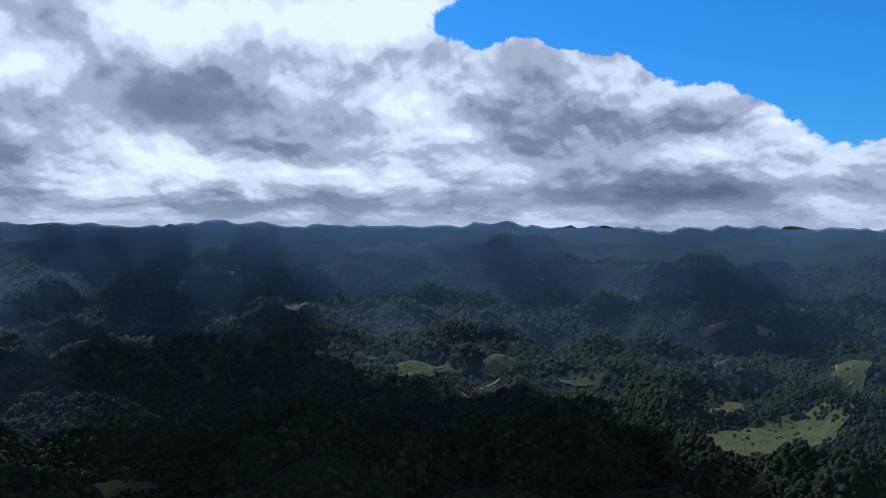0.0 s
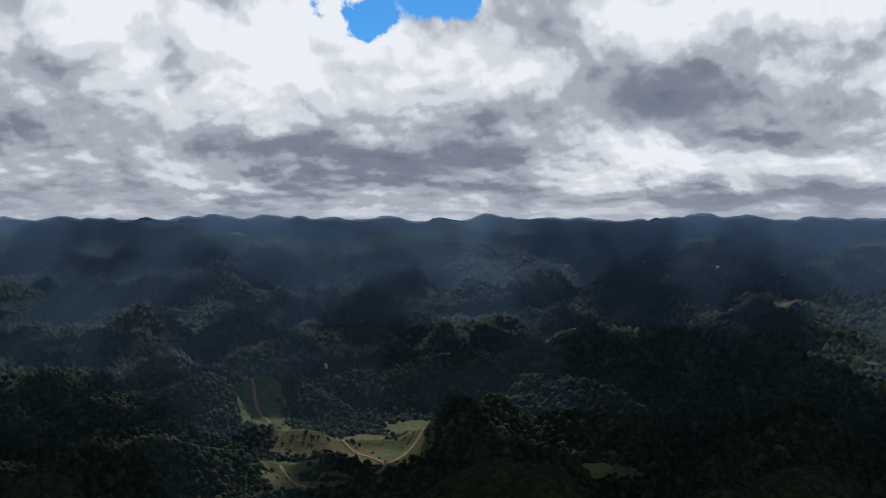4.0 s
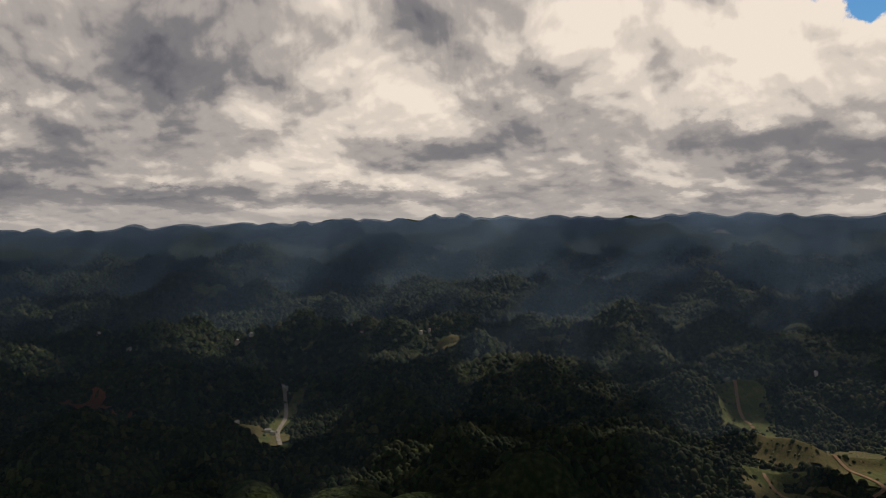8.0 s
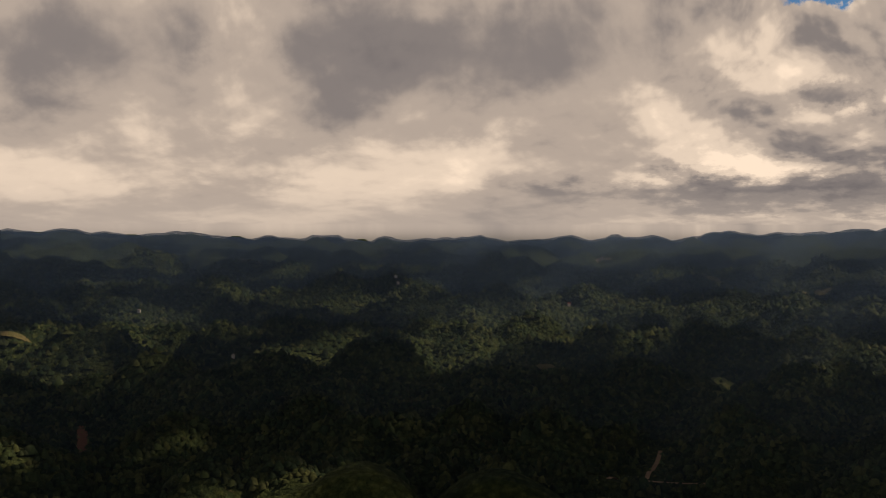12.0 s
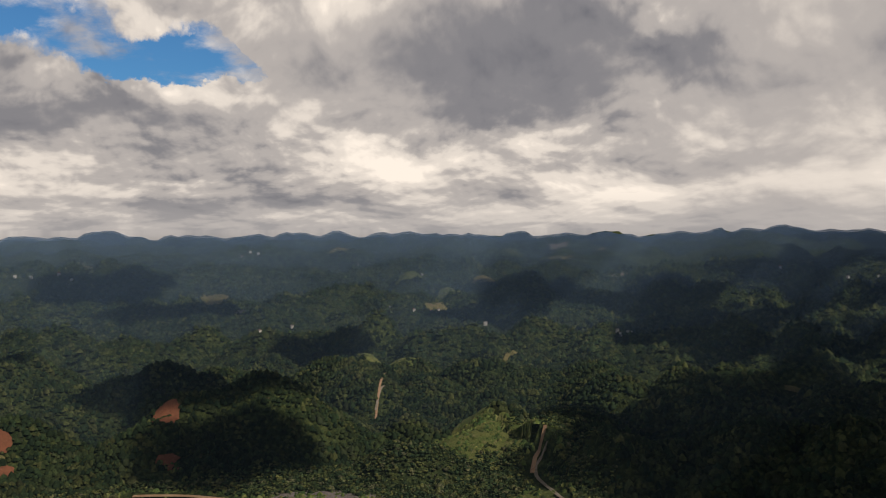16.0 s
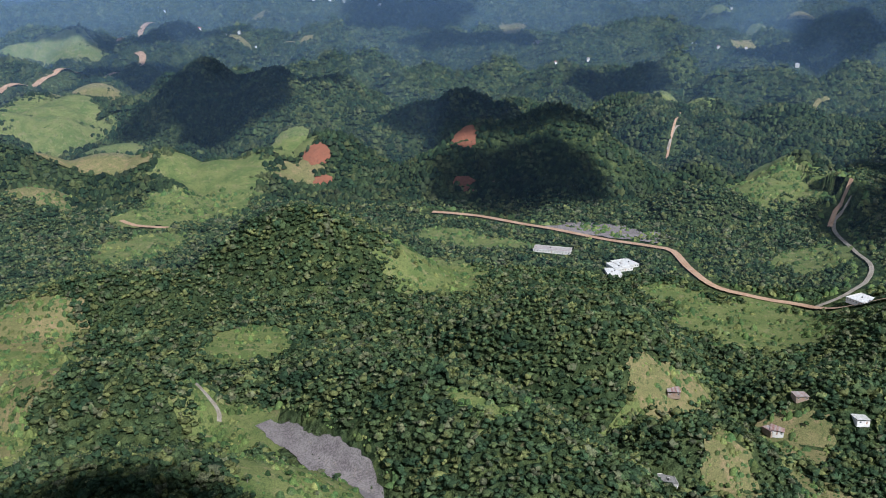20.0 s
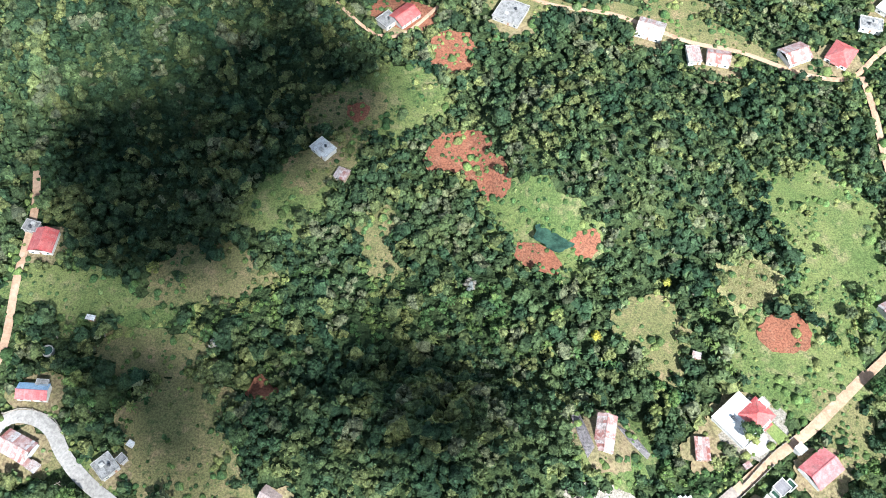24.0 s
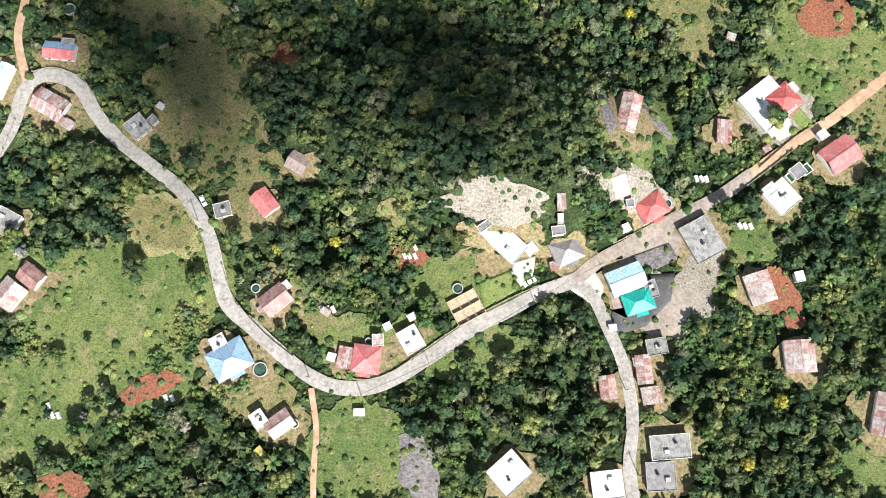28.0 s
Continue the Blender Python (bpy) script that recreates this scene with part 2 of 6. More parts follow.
def land(x, y):
    """Height of the ground, for arrays of x and y."""
    x, y = np.asarray(x, float), np.asarray(y, float)
    r = np.hypot(x, y)
    wx = x + 60 * (vnoise(x / 170, y / 170, 5) - 0.5)
    wy = y + 60 * (vnoise(x / 170, y / 170, 6) - 0.5)
    north = smooth(0.80, 0.90, y / np.maximum(r, 1)) * (x < 640)
    wild = north * smooth(1180, 1500, r) + (1 - north) * smooth(560, 850, r + 0.9 * np.maximum(-y, 0))
    vale = np.zeros_like(x)
    for cx, cy, rad in VALES:
        vale = np.maximum(vale, 1 - smooth(0.8 * rad, 1.6 * rad + 40, np.hypot(wx - cx, wy - cy)))
    wild = wild * (1 - vale)
    h = wild * (66 * knolls(wx, wy, 220, 11) + 40 * knolls(wx, wy, 120, 31) + 26 * smooth(1500, 2400, r) * knolls(wy, wx, 170, 61))
    h = h + 5 * (fbm(x / 120, y / 120, 50, 3) - 0.5) * smooth(120, 400, r)
    h = h + smooth(900, 2500, r) * (1 - vale) * 50 * (fbm(wx / 700, wy / 700, 70, 3) - 0.5)
    for cx, cy, a, b, turn, up in HILLS:
        c, s = math.cos(math.radians(turn)), math.sin(math.radians(turn))
        u, v = (wx - cx) * c + (wy - cy) * s, -(wx - cx) * s + (wy - cy) * c
        h = h + up * np.clip(1 - (u / a) ** 2 - (v / b) ** 2, 0, 1) ** 1.1
    turn = np.degrees(np.arctan2(-x, y))
    turn = np.where(turn > 100, turn - 360, turn)
    rim = np.interp(turn, RIM_AT, RIM_UP) - 36 - 12 * (1 - smooth(-130, -100, turn))
    far = smooth(1900, 5100, r)
    ridge = knolls(x + 200 * vnoise(x / 900, y / 900, 8), y * 1.0, 430, 91)
    h = h * (1 - 0.45 * far) + rim * far ** 1.15 * 1.04 + 44 * ridge * smooth(1600, 3000, r) * (1 - 0.85 * smooth(4000, 4800, r))
    h = h + 14 * (fbm(x / 230, y / 230, 95, 4) - 0.5) * smooth(2500, 4800, r)
    h = h + 24 * (knolls(wx, wy, 145, 141) - 0.3) * smooth(1900, 2500, r) * (1 - 0.8 * smooth(4000, 4700, r))
    h = h + 13 * (fbm(x / 62, y / 62, 99, 2) - 0.5) * smooth(2900, 4300, r)
    return h

# ---------------------------------------------------------------- materials
def matter(name, build, rough=0.8, bump=None, gloss=0.3):
    """A procedural material: build(N, p) gives the colour from the place p in metres; bump(N, p) gives (height, strength, distance)."""
    m = bpy.data.materials.new(name)
    m.use_nodes = True
    n = Nodes(m.node_tree)
    place = n.add("ShaderNodeNewGeometry").outputs["Position"]
    bsdf = n.add("ShaderNodeBsdfPrincipled")
    n.put(bsdf.inputs["Base Color"], build(n, place))
    n.put(bsdf.inputs["Roughness"], rough(n, place) if callable(rough) else rough)
    bsdf.inputs["Specular IOR Level"].default_value = gloss
    if bump:
        height, strength, distance = bump(n, place)
        b = n.add("ShaderNodeBump")
        b.inputs["Strength"].default_value, b.inputs["Distance"].default_value = strength, distance
        n.put(b.inputs["Height"], height)
        n.put(bsdf.inputs["Normal"], b.outputs[0])
    n.put(n.add("ShaderNodeOutputMaterial").inputs[0], bsdf.outputs[0])
    return m


def two(a, b, c=None, big=0.02, small=0.4, lo=0.35, hi=0.65, grain=0.45):
    """Colour that wanders between a and b over metres, with a finer grain, and spots of c."""
    def build(n, p):
        col = n.mix(n.span(n.noise(p, big, 4), lo, hi), a, b)
        if c:
            col = n.mix(n.span(n.noise(p, big * 3.1, 5, 0.6), 0.55, 0.72), col, c)
        g = n.span(n.noise(p, small, 6, 0.7), 0.34, 0.66)
        return n.mix(grain, col, n.mix(g, (0.0, 0.0, 0.0), tuple(min(1.0, 2.0 * v) for v in b)), "MIX")
    return build


def forest_floor(n, p):
    """Undergrowth: dark, fresher and weedy stretches, a little bare earth, with shade painted between crown-sized
    cells.
    """
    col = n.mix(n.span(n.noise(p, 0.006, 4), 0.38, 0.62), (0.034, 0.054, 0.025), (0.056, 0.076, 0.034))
    col = n.mix(n.span(n.noise(p, 0.08, 6, 0.65), 0.45, 0.68), col, (0.085, 0.105, 0.040))
    col = n.mix(n.math("MULTIPLY", n.span(n.noise(p, 0.05, 7, 0.7), 0.62, 0.72), 0.8), col, (0.150, 0.120, 0.068))
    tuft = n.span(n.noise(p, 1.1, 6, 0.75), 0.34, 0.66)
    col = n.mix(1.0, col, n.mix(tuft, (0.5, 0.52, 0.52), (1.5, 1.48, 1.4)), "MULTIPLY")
    # cells darken to their rims: shade between crowns put into the colour
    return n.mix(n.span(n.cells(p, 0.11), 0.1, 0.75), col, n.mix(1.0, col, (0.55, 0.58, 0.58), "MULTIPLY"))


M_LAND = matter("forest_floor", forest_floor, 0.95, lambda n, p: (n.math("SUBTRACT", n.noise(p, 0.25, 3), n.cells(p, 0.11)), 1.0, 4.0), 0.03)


def meadow(a, b, worn, weeds, earth):
    """Uneven grass: greener and drier stretches, weed clumps, worn and bare spots, and a fine tufted grain."""
    def build(n, p):
        col = n.mix(n.span(n.noise(p, 0.035, 6, 0.6), 0.36, 0.62), a, b)
        col = n.mix(n.math("MULTIPLY", n.span(n.noise(p, 0.11, 6, 0.65), 0.52, 0.66), 0.85), col, worn)
        col = n.mix(n.math("MULTIPLY", n.span(n.noise(p, 0.30, 6, 0.7), 0.53, 0.64), 0.8), col, weeds)
        col = n.mix(n.math("MULTIPLY", n.span(n.noise(p, 0.16, 7, 0.7), 0.64, 0.72), 0.9), col, earth)
        tuft = n.span(n.noise(p, 1.3, 6, 0.75), 0.34, 0.66)
        return n.mix(1.0, col, n.mix(tuft, (0.58, 0.60, 0.60), (1.42, 1.40, 1.34)), "MULTIPLY")
    return build


M_GRASS = matter("pasture", meadow((0.080, 0.112, 0.036), (0.128, 0.145, 0.052), (0.175, 0.160, 0.080), (0.048, 0.074, 0.026), (0.235, 0.165, 0.100)), 0.9, lambda n, p: (n.noise(p, 1.4, 5, 0.65), 0.8, 0.6), 0.1)
M_DRY = matter("dry_grass", meadow((0.120, 0.120, 0.050), (0.160, 0.140, 0.066), (0.215, 0.160, 0.090), (0.062, 0.082, 0.030), (0.250, 0.165, 0.105)), 0.9, lambda n, p: (n.noise(p, 1.6, 5, 0.65), 0.8, 0.5), 0.1)
M_RED = matter("red_soil", two((0.225, 0.085, 0.050), (0.165, 0.070, 0.042), (0.27, 0.15, 0.095), 0.12, 1.2), 0.95, lambda n, p: (n.noise(p, 1.0, 5, 0.65), 0.5, 0.4), 0.1)
M_CHALK = matter("pale_rubble", two((0.29, 0.26, 0.225), (0.20, 0.175, 0.14), (0.13, 0.12, 0.07), 0.10, 1.3), 0.95, lambda n, p: (n.noise(p, 1.1, 5, 0.7), 0.7, 0.6), 0.1)
M_GREY = matter("dead_brush", two((0.25, 0.23, 0.22), (0.16, 0.14, 0.14), (0.30, 0.26, 0.22), 0.08, 0.8), 0.95, lambda n, p: (n.noise(p, 0.7, 6, 0.75), 1.0, 1.2), 0.1)
M_ASPHALT = matter("worn_asphalt", two((0.23, 0.21, 0.19), (0.30, 0.275, 0.25), (0.16, 0.145, 0.135), 0.10, 0.8, grain=0.18), 0.9)
M_DIRT = matter("dirt_track", two((0.38, 0.26, 0.175), (0.31, 0.195, 0.125), (0.43, 0.33, 0.24), 0.06, 0.7, grain=0.2), 0.95, lambda n, p: (n.noise(p, 0.8, 5, 0.6), 0.4, 0.3), 0.1)


def vapour(name, density):
    m = bpy.data.materials.new(name)
    m.use_nodes = True
    n = Nodes(m.node_tree)
    puff, white = n.add("ShaderNodeMixShader"), n.add("ShaderNodeBsdfDiffuse")
    n.put(white.inputs[0], n.mix(n.noise(n.add("ShaderNodeNewGeometry").outputs["Position"], 0.003, 4), (0.75, 0.76, 0.78), (0.85, 0.85, 0.85)))
    puff.inputs[0].default_value = density
    n.put(puff.inputs[1], n.add("ShaderNodeBsdfTransparent").outputs[0])
    n.put(puff.inputs[2], white.outputs[0])
    n.put(n.add("ShaderNodeOutputMaterial").inputs[0], puff.outputs[0])
    return m


M_CLOUD, M_STRATUS, M_SCUD = vapour("cloud", 0.64), vapour("layered_cloud", 0.22), vapour("thin_cloud", 0.07)
M_BARK = matter("bark", two((0.16, 0.13, 0.10), (0.22, 0.19, 0.16), None, 0.5, 4.0), 0.95)


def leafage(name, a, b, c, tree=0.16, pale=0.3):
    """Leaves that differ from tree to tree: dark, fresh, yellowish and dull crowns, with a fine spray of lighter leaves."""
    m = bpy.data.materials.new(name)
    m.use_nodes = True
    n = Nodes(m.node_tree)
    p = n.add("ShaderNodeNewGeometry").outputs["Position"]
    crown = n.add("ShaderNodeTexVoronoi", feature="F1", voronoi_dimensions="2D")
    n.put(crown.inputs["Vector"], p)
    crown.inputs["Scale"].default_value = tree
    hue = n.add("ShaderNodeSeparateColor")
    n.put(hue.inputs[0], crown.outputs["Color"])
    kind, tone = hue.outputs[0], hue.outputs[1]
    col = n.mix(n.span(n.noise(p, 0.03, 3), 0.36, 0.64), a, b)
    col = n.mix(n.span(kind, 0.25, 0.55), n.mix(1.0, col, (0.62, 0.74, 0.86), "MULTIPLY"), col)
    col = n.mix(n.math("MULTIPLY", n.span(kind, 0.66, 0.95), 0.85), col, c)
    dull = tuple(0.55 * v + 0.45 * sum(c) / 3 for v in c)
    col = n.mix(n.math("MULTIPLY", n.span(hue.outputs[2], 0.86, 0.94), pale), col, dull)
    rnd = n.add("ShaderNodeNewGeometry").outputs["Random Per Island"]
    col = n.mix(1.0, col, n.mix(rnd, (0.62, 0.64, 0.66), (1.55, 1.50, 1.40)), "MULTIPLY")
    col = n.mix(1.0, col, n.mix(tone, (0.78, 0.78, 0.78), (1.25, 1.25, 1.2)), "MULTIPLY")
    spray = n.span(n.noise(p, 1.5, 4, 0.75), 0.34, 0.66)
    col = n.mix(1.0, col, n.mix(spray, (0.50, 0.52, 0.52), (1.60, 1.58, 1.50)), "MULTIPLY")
    bump = n.add("ShaderNodeBump")
    bump.inputs["Strength"].default_value, bump.inputs["Distance"].default_value = 0.8, 0.7
    n.put(bump.inputs["Height"], n.noise(p, 0.9, 4, 0.7))
    face, glow, out = n.add("ShaderNodeBsdfPrincipled"), n.add("ShaderNodeBsdfTranslucent"), n.add("ShaderNodeMixShader")
    n.put(face.inputs["Base Color"], col)
    n.put(face.inputs["Normal"], bump.outputs[0])
    face.inputs["Roughness"].default_value, face.inputs["Specular IOR Level"].default_value = 0.75, 0.08
    n.put(glow.inputs[0], n.mix(1.0, col, (1.25, 1.35, 0.7), "MULTIPLY"))
    out.inputs[0].default_value = 0.22
    n.put(out.inputs[1], face.outputs[0])
    n.put(out.inputs[2], glow.outputs[0])
    n.put(n.add("ShaderNodeOutputMaterial").inputs[0], out.outputs[0])
    return m


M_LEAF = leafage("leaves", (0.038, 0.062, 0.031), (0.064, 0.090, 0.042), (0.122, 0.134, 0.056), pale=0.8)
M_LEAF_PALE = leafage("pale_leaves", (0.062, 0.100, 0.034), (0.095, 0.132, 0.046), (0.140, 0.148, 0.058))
# the near leaves at about half brightness: dimness of far hills put in colour
M_LEAF_DIM = leafage("dimmed_far_leaves", (0.021, 0.036, 0.018), (0.034, 0.052, 0.024), (0.062, 0.074, 0.032), tree=0.06)

# ---------------------------------------------------------------- building blocks
def mesh_from(name, verts, faces, mat, flat=True):
    me = bpy.data.meshes.new(name)
    me.from_pydata([tuple(v) for v in verts], [], [tuple(f) for f in faces])
    me.materials.append(mat)
    if not flat:
        me.polygons.foreach_set("use_smooth", [True] * len(me.polygons))
    return me


def mesh_big(name, verts, tris, mat, smooth_faces=False):
    """A large triangle or quad mesh from arrays."""
    verts, tris = np.asarray(verts, np.float32), np.asarray(tris, np.int32)
    me = bpy.data.meshes.new(name)
    k = tris.shape[1]
    me.vertices.add(len(verts))
    me.vertices.foreach_set("co", verts.ravel())
    me.loops.add(tris.size)
    me.loops.foreach_set("vertex_index", tris.ravel())
    me.polygons.add(len(tris))
    me.polygons.foreach_set("loop_start", np.arange(0, tris.size, k, dtype=np.int32))
    if smooth_faces:
        me.polygons.foreach_set("use_smooth", np.ones(len(tris), bool))
    me.update(calc_edges=True)
    me.materials.append(mat)
    return me


def put_part(name, me, parent, label=""):
    ob = new(name, me)
    ob.parent = parent
    return tagged(ob, label)


def height(x, y):
    return float(land(np.array([x]), np.array([y]))[0])


# ---------------------------------------------------------------- the ground
def build_ground():
    turns = np.radians(np.arange(0, 360, 0.4))
    rings = [0.0, 0.0]
    while rings[-1] < 4960:
        r = rings[-1]
        rings.append(r + max(4.5, r * 0.0125))
    rings = np.array(rings[1:])
    rr, tt = np.meshgrid(rings, turns, indexing="ij")
    x, y = -np.sin(tt) * rr, np.cos(tt) * rr
    z = land(x, y)
    canopy = smooth(1500, 1900, rr) * (1 - smooth(4300, 4900, rr))
    z = z + canopy * 10 * (vnoise(x / 16, y / 16, 200) + 0.6 * vnoise(x / 37, y / 37, 201) - 0.8)
    n, m = rr.shape
    verts = np.stack([x, y, z], -1).reshape(-1, 3)
    i, j = np.meshgrid(np.arange(n - 1), np.arange(m), indexing="ij")
    k = (j + 1) % m
    quads = np.stack([i * m + j, i * m + k, (i + 1) * m + k, (i + 1) * m + j], -1).reshape(-1, 4)
    quads = quads[:, ::-1]
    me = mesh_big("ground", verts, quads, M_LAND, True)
    ob = tagged(new("ground", me), "green karst hill country covered with dense tropical forest", "ground", kind="structure")
    return ob


build_ground()

# ---------------------------------------------------------------- clouds above the view, which shade the land
def ico(level=1):
    bm = bmesh.new()
    bmesh.ops.create_icosphere(bm, subdivisions=level, radius=1.0)
    v = np.array([p.co[:] for p in bm.verts])
    f = np.array([[p.index for p in q.verts] for q in bm.faces])
    bm.free()
    return v, f


ICO1, ICO2, ICO3 = ico(1), ico(2), ico(3)


def build_cloud(x, y, wide, deep, turn, seed, mat=None):
    """A flat-based cumulus that throws its shadow round the ground point (x, y)."""
    rng = np.random.default_rng(seed)
    base = 1780.0
    reach = base / math.tan(SUN_UP)
    cx, cy = x - math.sin(SUN_TURN) * reach, y + math.cos(SUN_TURN) * reach
    vs, fs, count = [], [], 0
    v0, f0 = ICO2
    lumps = 13
    for k in range(lumps):
        a, q = rng.uniform(0, 2 * math.pi), math.sqrt(rng.uniform(0, 1)) * 0.72
        if k == 0:
            q = 0
        s = (0.62 if k == 0 else rng.uniform(0.26, 0.46))
        v = v0 * (1 + 0.22 * (rng.random((len(v0), 1)) - 0.5))
        v = v * np.array([wide * s, deep * s, 0.5 * min(wide, deep) * s])
        v[:, 2] = np.maximum(v[:, 2], -8)
        v = v + np.array([math.cos(a) * q * wide, math.sin(a) * q * deep, 0])
        vs.append(v)
        fs.append(f0 + count)
        count += len(v)
    v = np.concatenate(vs)
    c, s = math.cos(radians(turn)), math.sin(radians(turn))
    v = np.stack([v[:, 0] * c - v[:, 1] * s, v[:, 0] * s + v[:, 1] * c, v[:, 2]], -1)
    ob = new("cloud", mesh_big("cloud", v, np.concatenate(fs), mat or M_CLOUD, True))
    ob.location = (cx, cy, base)
    return tagged(ob, "white flat-based cumulus cloud above the view, there to shade the land", "cloud", kind="structure")


# ground point that is shaded, half sizes, turn
SHADES = [
    (-125, 440, 215, 120, -22),
    (-281, 1910, 188, 362, -15),
    (219, 1689, 250, 220, -14),
    (564, 2196, 181, 213, -15),
    (1405, 1845, 143, 457, -15),
    (796, 1254, 147, 116, -14),
    (114, 3384, 265, 290, -15),
    (219, 1338, 153, 144, -4),
]
for number, (x, y, a, b, turn) in enumerate(SHADES):
    build_cloud(x, y, a, b, turn, 40 + number)
# thin clouds above the view, to dim the hill behind the village
for number, (x, y, a, b, turn) in enumerate([(-170, 300, 170, 130, 10), (-60, 215, 130, 90, 0), (-30, 140, 85, 36, 8), (-115, 118, 85, 52, -20)]):
    build_cloud(x, y, a, b, turn, 60 + number, M_SCUD)

# an unseen broken deck shades the south and east, with gaps for the sun
SUNNY = [
    (-612, -1428, 70),
    (-66, -2452, 120),
    (-423, -1979, 110),
    (-1268, -3399, 160),
    (711, -1250, 60),
    (361, -1216, 50),
    (1410, -675, 20),
    (2343, -1506, 120),
    (2824, 279, 60),
    (2000, 576, 20),
]
rng = random.Random(5)
for gx in range(-2800, 5001, 430):
    for gy in range(-4800, 4001, 430):
        x, y = gx + rng.uniform(-120, 120), gy + rng.uniform(-120, 120)
        size, chance = rng.uniform(270, 380), rng.random()
        r, turn = math.hypot(x, y), math.degrees(math.atan2(-x, y))
        turn = turn - 360 if turn > 60 else turn
        east = -206 < turn < -38 and 840 < r < 4700
        north = -52 <= turn < 30 and 2300 < r < 4700
        open_sky = any(math.hypot(x - a, y - b) < c + 0.75 * size for a, b, c in SUNNY)
        if not open_sky and ((east and chance < (0.99 if r < 2300 else 0.75)) or (north and chance < 0.22)):
            build_cloud(x, y, size, size * rng.uniform(0.6, 0.9), rng.uniform(0, 180), abs(gx) * 7 + abs(gy), M_CLOUD if north or r < 1900 else M_STRATUS)

# a closed unseen layer, added to darken the nearest southern and eastern hills
for gx in range(-900, 2101, 330):
    for gy in range(-2000, 1501, 330):
        x, y = gx + rng.uniform(-60, 60), gy + rng.uniform(-60, 60)
        r, turn = math.hypot(x, y), math.degrees(math.atan2(-x, y))
        turn = turn - 360 if turn > 60 else turn
        if -206 < turn < -32 and 900 < r < 1900 and not any(math.hypot(x - a, y - b) < c + 190 for a, b, c in SUNNY):
            build_cloud(x, y, 250, 210, rng.uniform(0, 180), abs(gx) * 5 + abs(gy) + 3)

# ---------------------------------------------------------------- blue haze between the ranges, put in as rings of tinted see-through sheets
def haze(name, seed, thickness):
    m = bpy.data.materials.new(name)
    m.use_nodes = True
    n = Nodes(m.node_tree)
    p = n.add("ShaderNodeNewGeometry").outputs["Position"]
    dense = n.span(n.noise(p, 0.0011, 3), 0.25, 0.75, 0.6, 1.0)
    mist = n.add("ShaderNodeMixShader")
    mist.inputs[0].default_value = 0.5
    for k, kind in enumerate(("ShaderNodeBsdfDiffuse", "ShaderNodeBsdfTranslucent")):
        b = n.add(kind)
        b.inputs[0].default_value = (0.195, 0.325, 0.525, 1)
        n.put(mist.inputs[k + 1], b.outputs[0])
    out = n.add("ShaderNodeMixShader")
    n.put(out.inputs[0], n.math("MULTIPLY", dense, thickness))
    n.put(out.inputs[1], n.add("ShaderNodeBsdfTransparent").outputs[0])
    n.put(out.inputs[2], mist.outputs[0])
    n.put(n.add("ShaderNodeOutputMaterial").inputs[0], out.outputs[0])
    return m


# each sheet stops at the skyline, so its blue tints only the land
bearing_of = np.linspace(0, 2 * math.pi, 900, endpoint=False)
reach = np.arange(1500.0, 4960.0, 30.0)[:, None]
skyline = ((land(-np.sin(bearing_of) * reach, np.cos(bearing_of) * reach) + 8 - 340) / reach).max(0)
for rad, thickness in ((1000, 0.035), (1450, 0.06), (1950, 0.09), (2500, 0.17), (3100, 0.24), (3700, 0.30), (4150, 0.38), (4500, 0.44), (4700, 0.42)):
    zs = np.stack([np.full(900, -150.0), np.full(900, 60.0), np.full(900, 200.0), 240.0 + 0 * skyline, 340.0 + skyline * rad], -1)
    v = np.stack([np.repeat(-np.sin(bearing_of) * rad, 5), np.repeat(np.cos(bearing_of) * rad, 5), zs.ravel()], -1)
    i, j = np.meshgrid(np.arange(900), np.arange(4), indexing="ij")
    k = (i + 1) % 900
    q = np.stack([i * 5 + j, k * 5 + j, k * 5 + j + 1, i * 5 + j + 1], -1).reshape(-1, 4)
    tagged(new("haze", mesh_big("haze", v, q, haze("haze_sheet", rad, thickness), True)), "see-through blue sheet standing in for haze before the far ranges", "haze", kind="structure")

# ---------------------------------------------------------------- fields, bare ground and roads
CLEARINGS, TRACKS, FOOTINGS = [], [], []
M_MAIZE = matter("maize_stubble", two((0.30, 0.25, 0.12), (0.20, 0.19, 0.08), (0.14, 0.16, 0.05), 0.2, 1.6), 0.9, lambda n, p: (n.noise(p, 1.2, 5, 0.7), 0.9, 0.8))
M_POND = matter("pond_water", two((0.020, 0.045, 0.035), (0.030, 0.060, 0.040), None, 0.05, 0.3), 0.15)
M_BROWN = matter("worn_paving", two((0.20, 0.165, 0.14), (0.26, 0.215, 0.18), (0.15, 0.13, 0.12), 0.10, 0.8, grain=0.18), 0.9)
M_YARD = matter("trodden_earth", two((0.22, 0.155, 0.095), (0.15, 0.13, 0.065), (0.27, 0.20, 0.14), 0.12, 0.9), 0.95, None, 0.1)
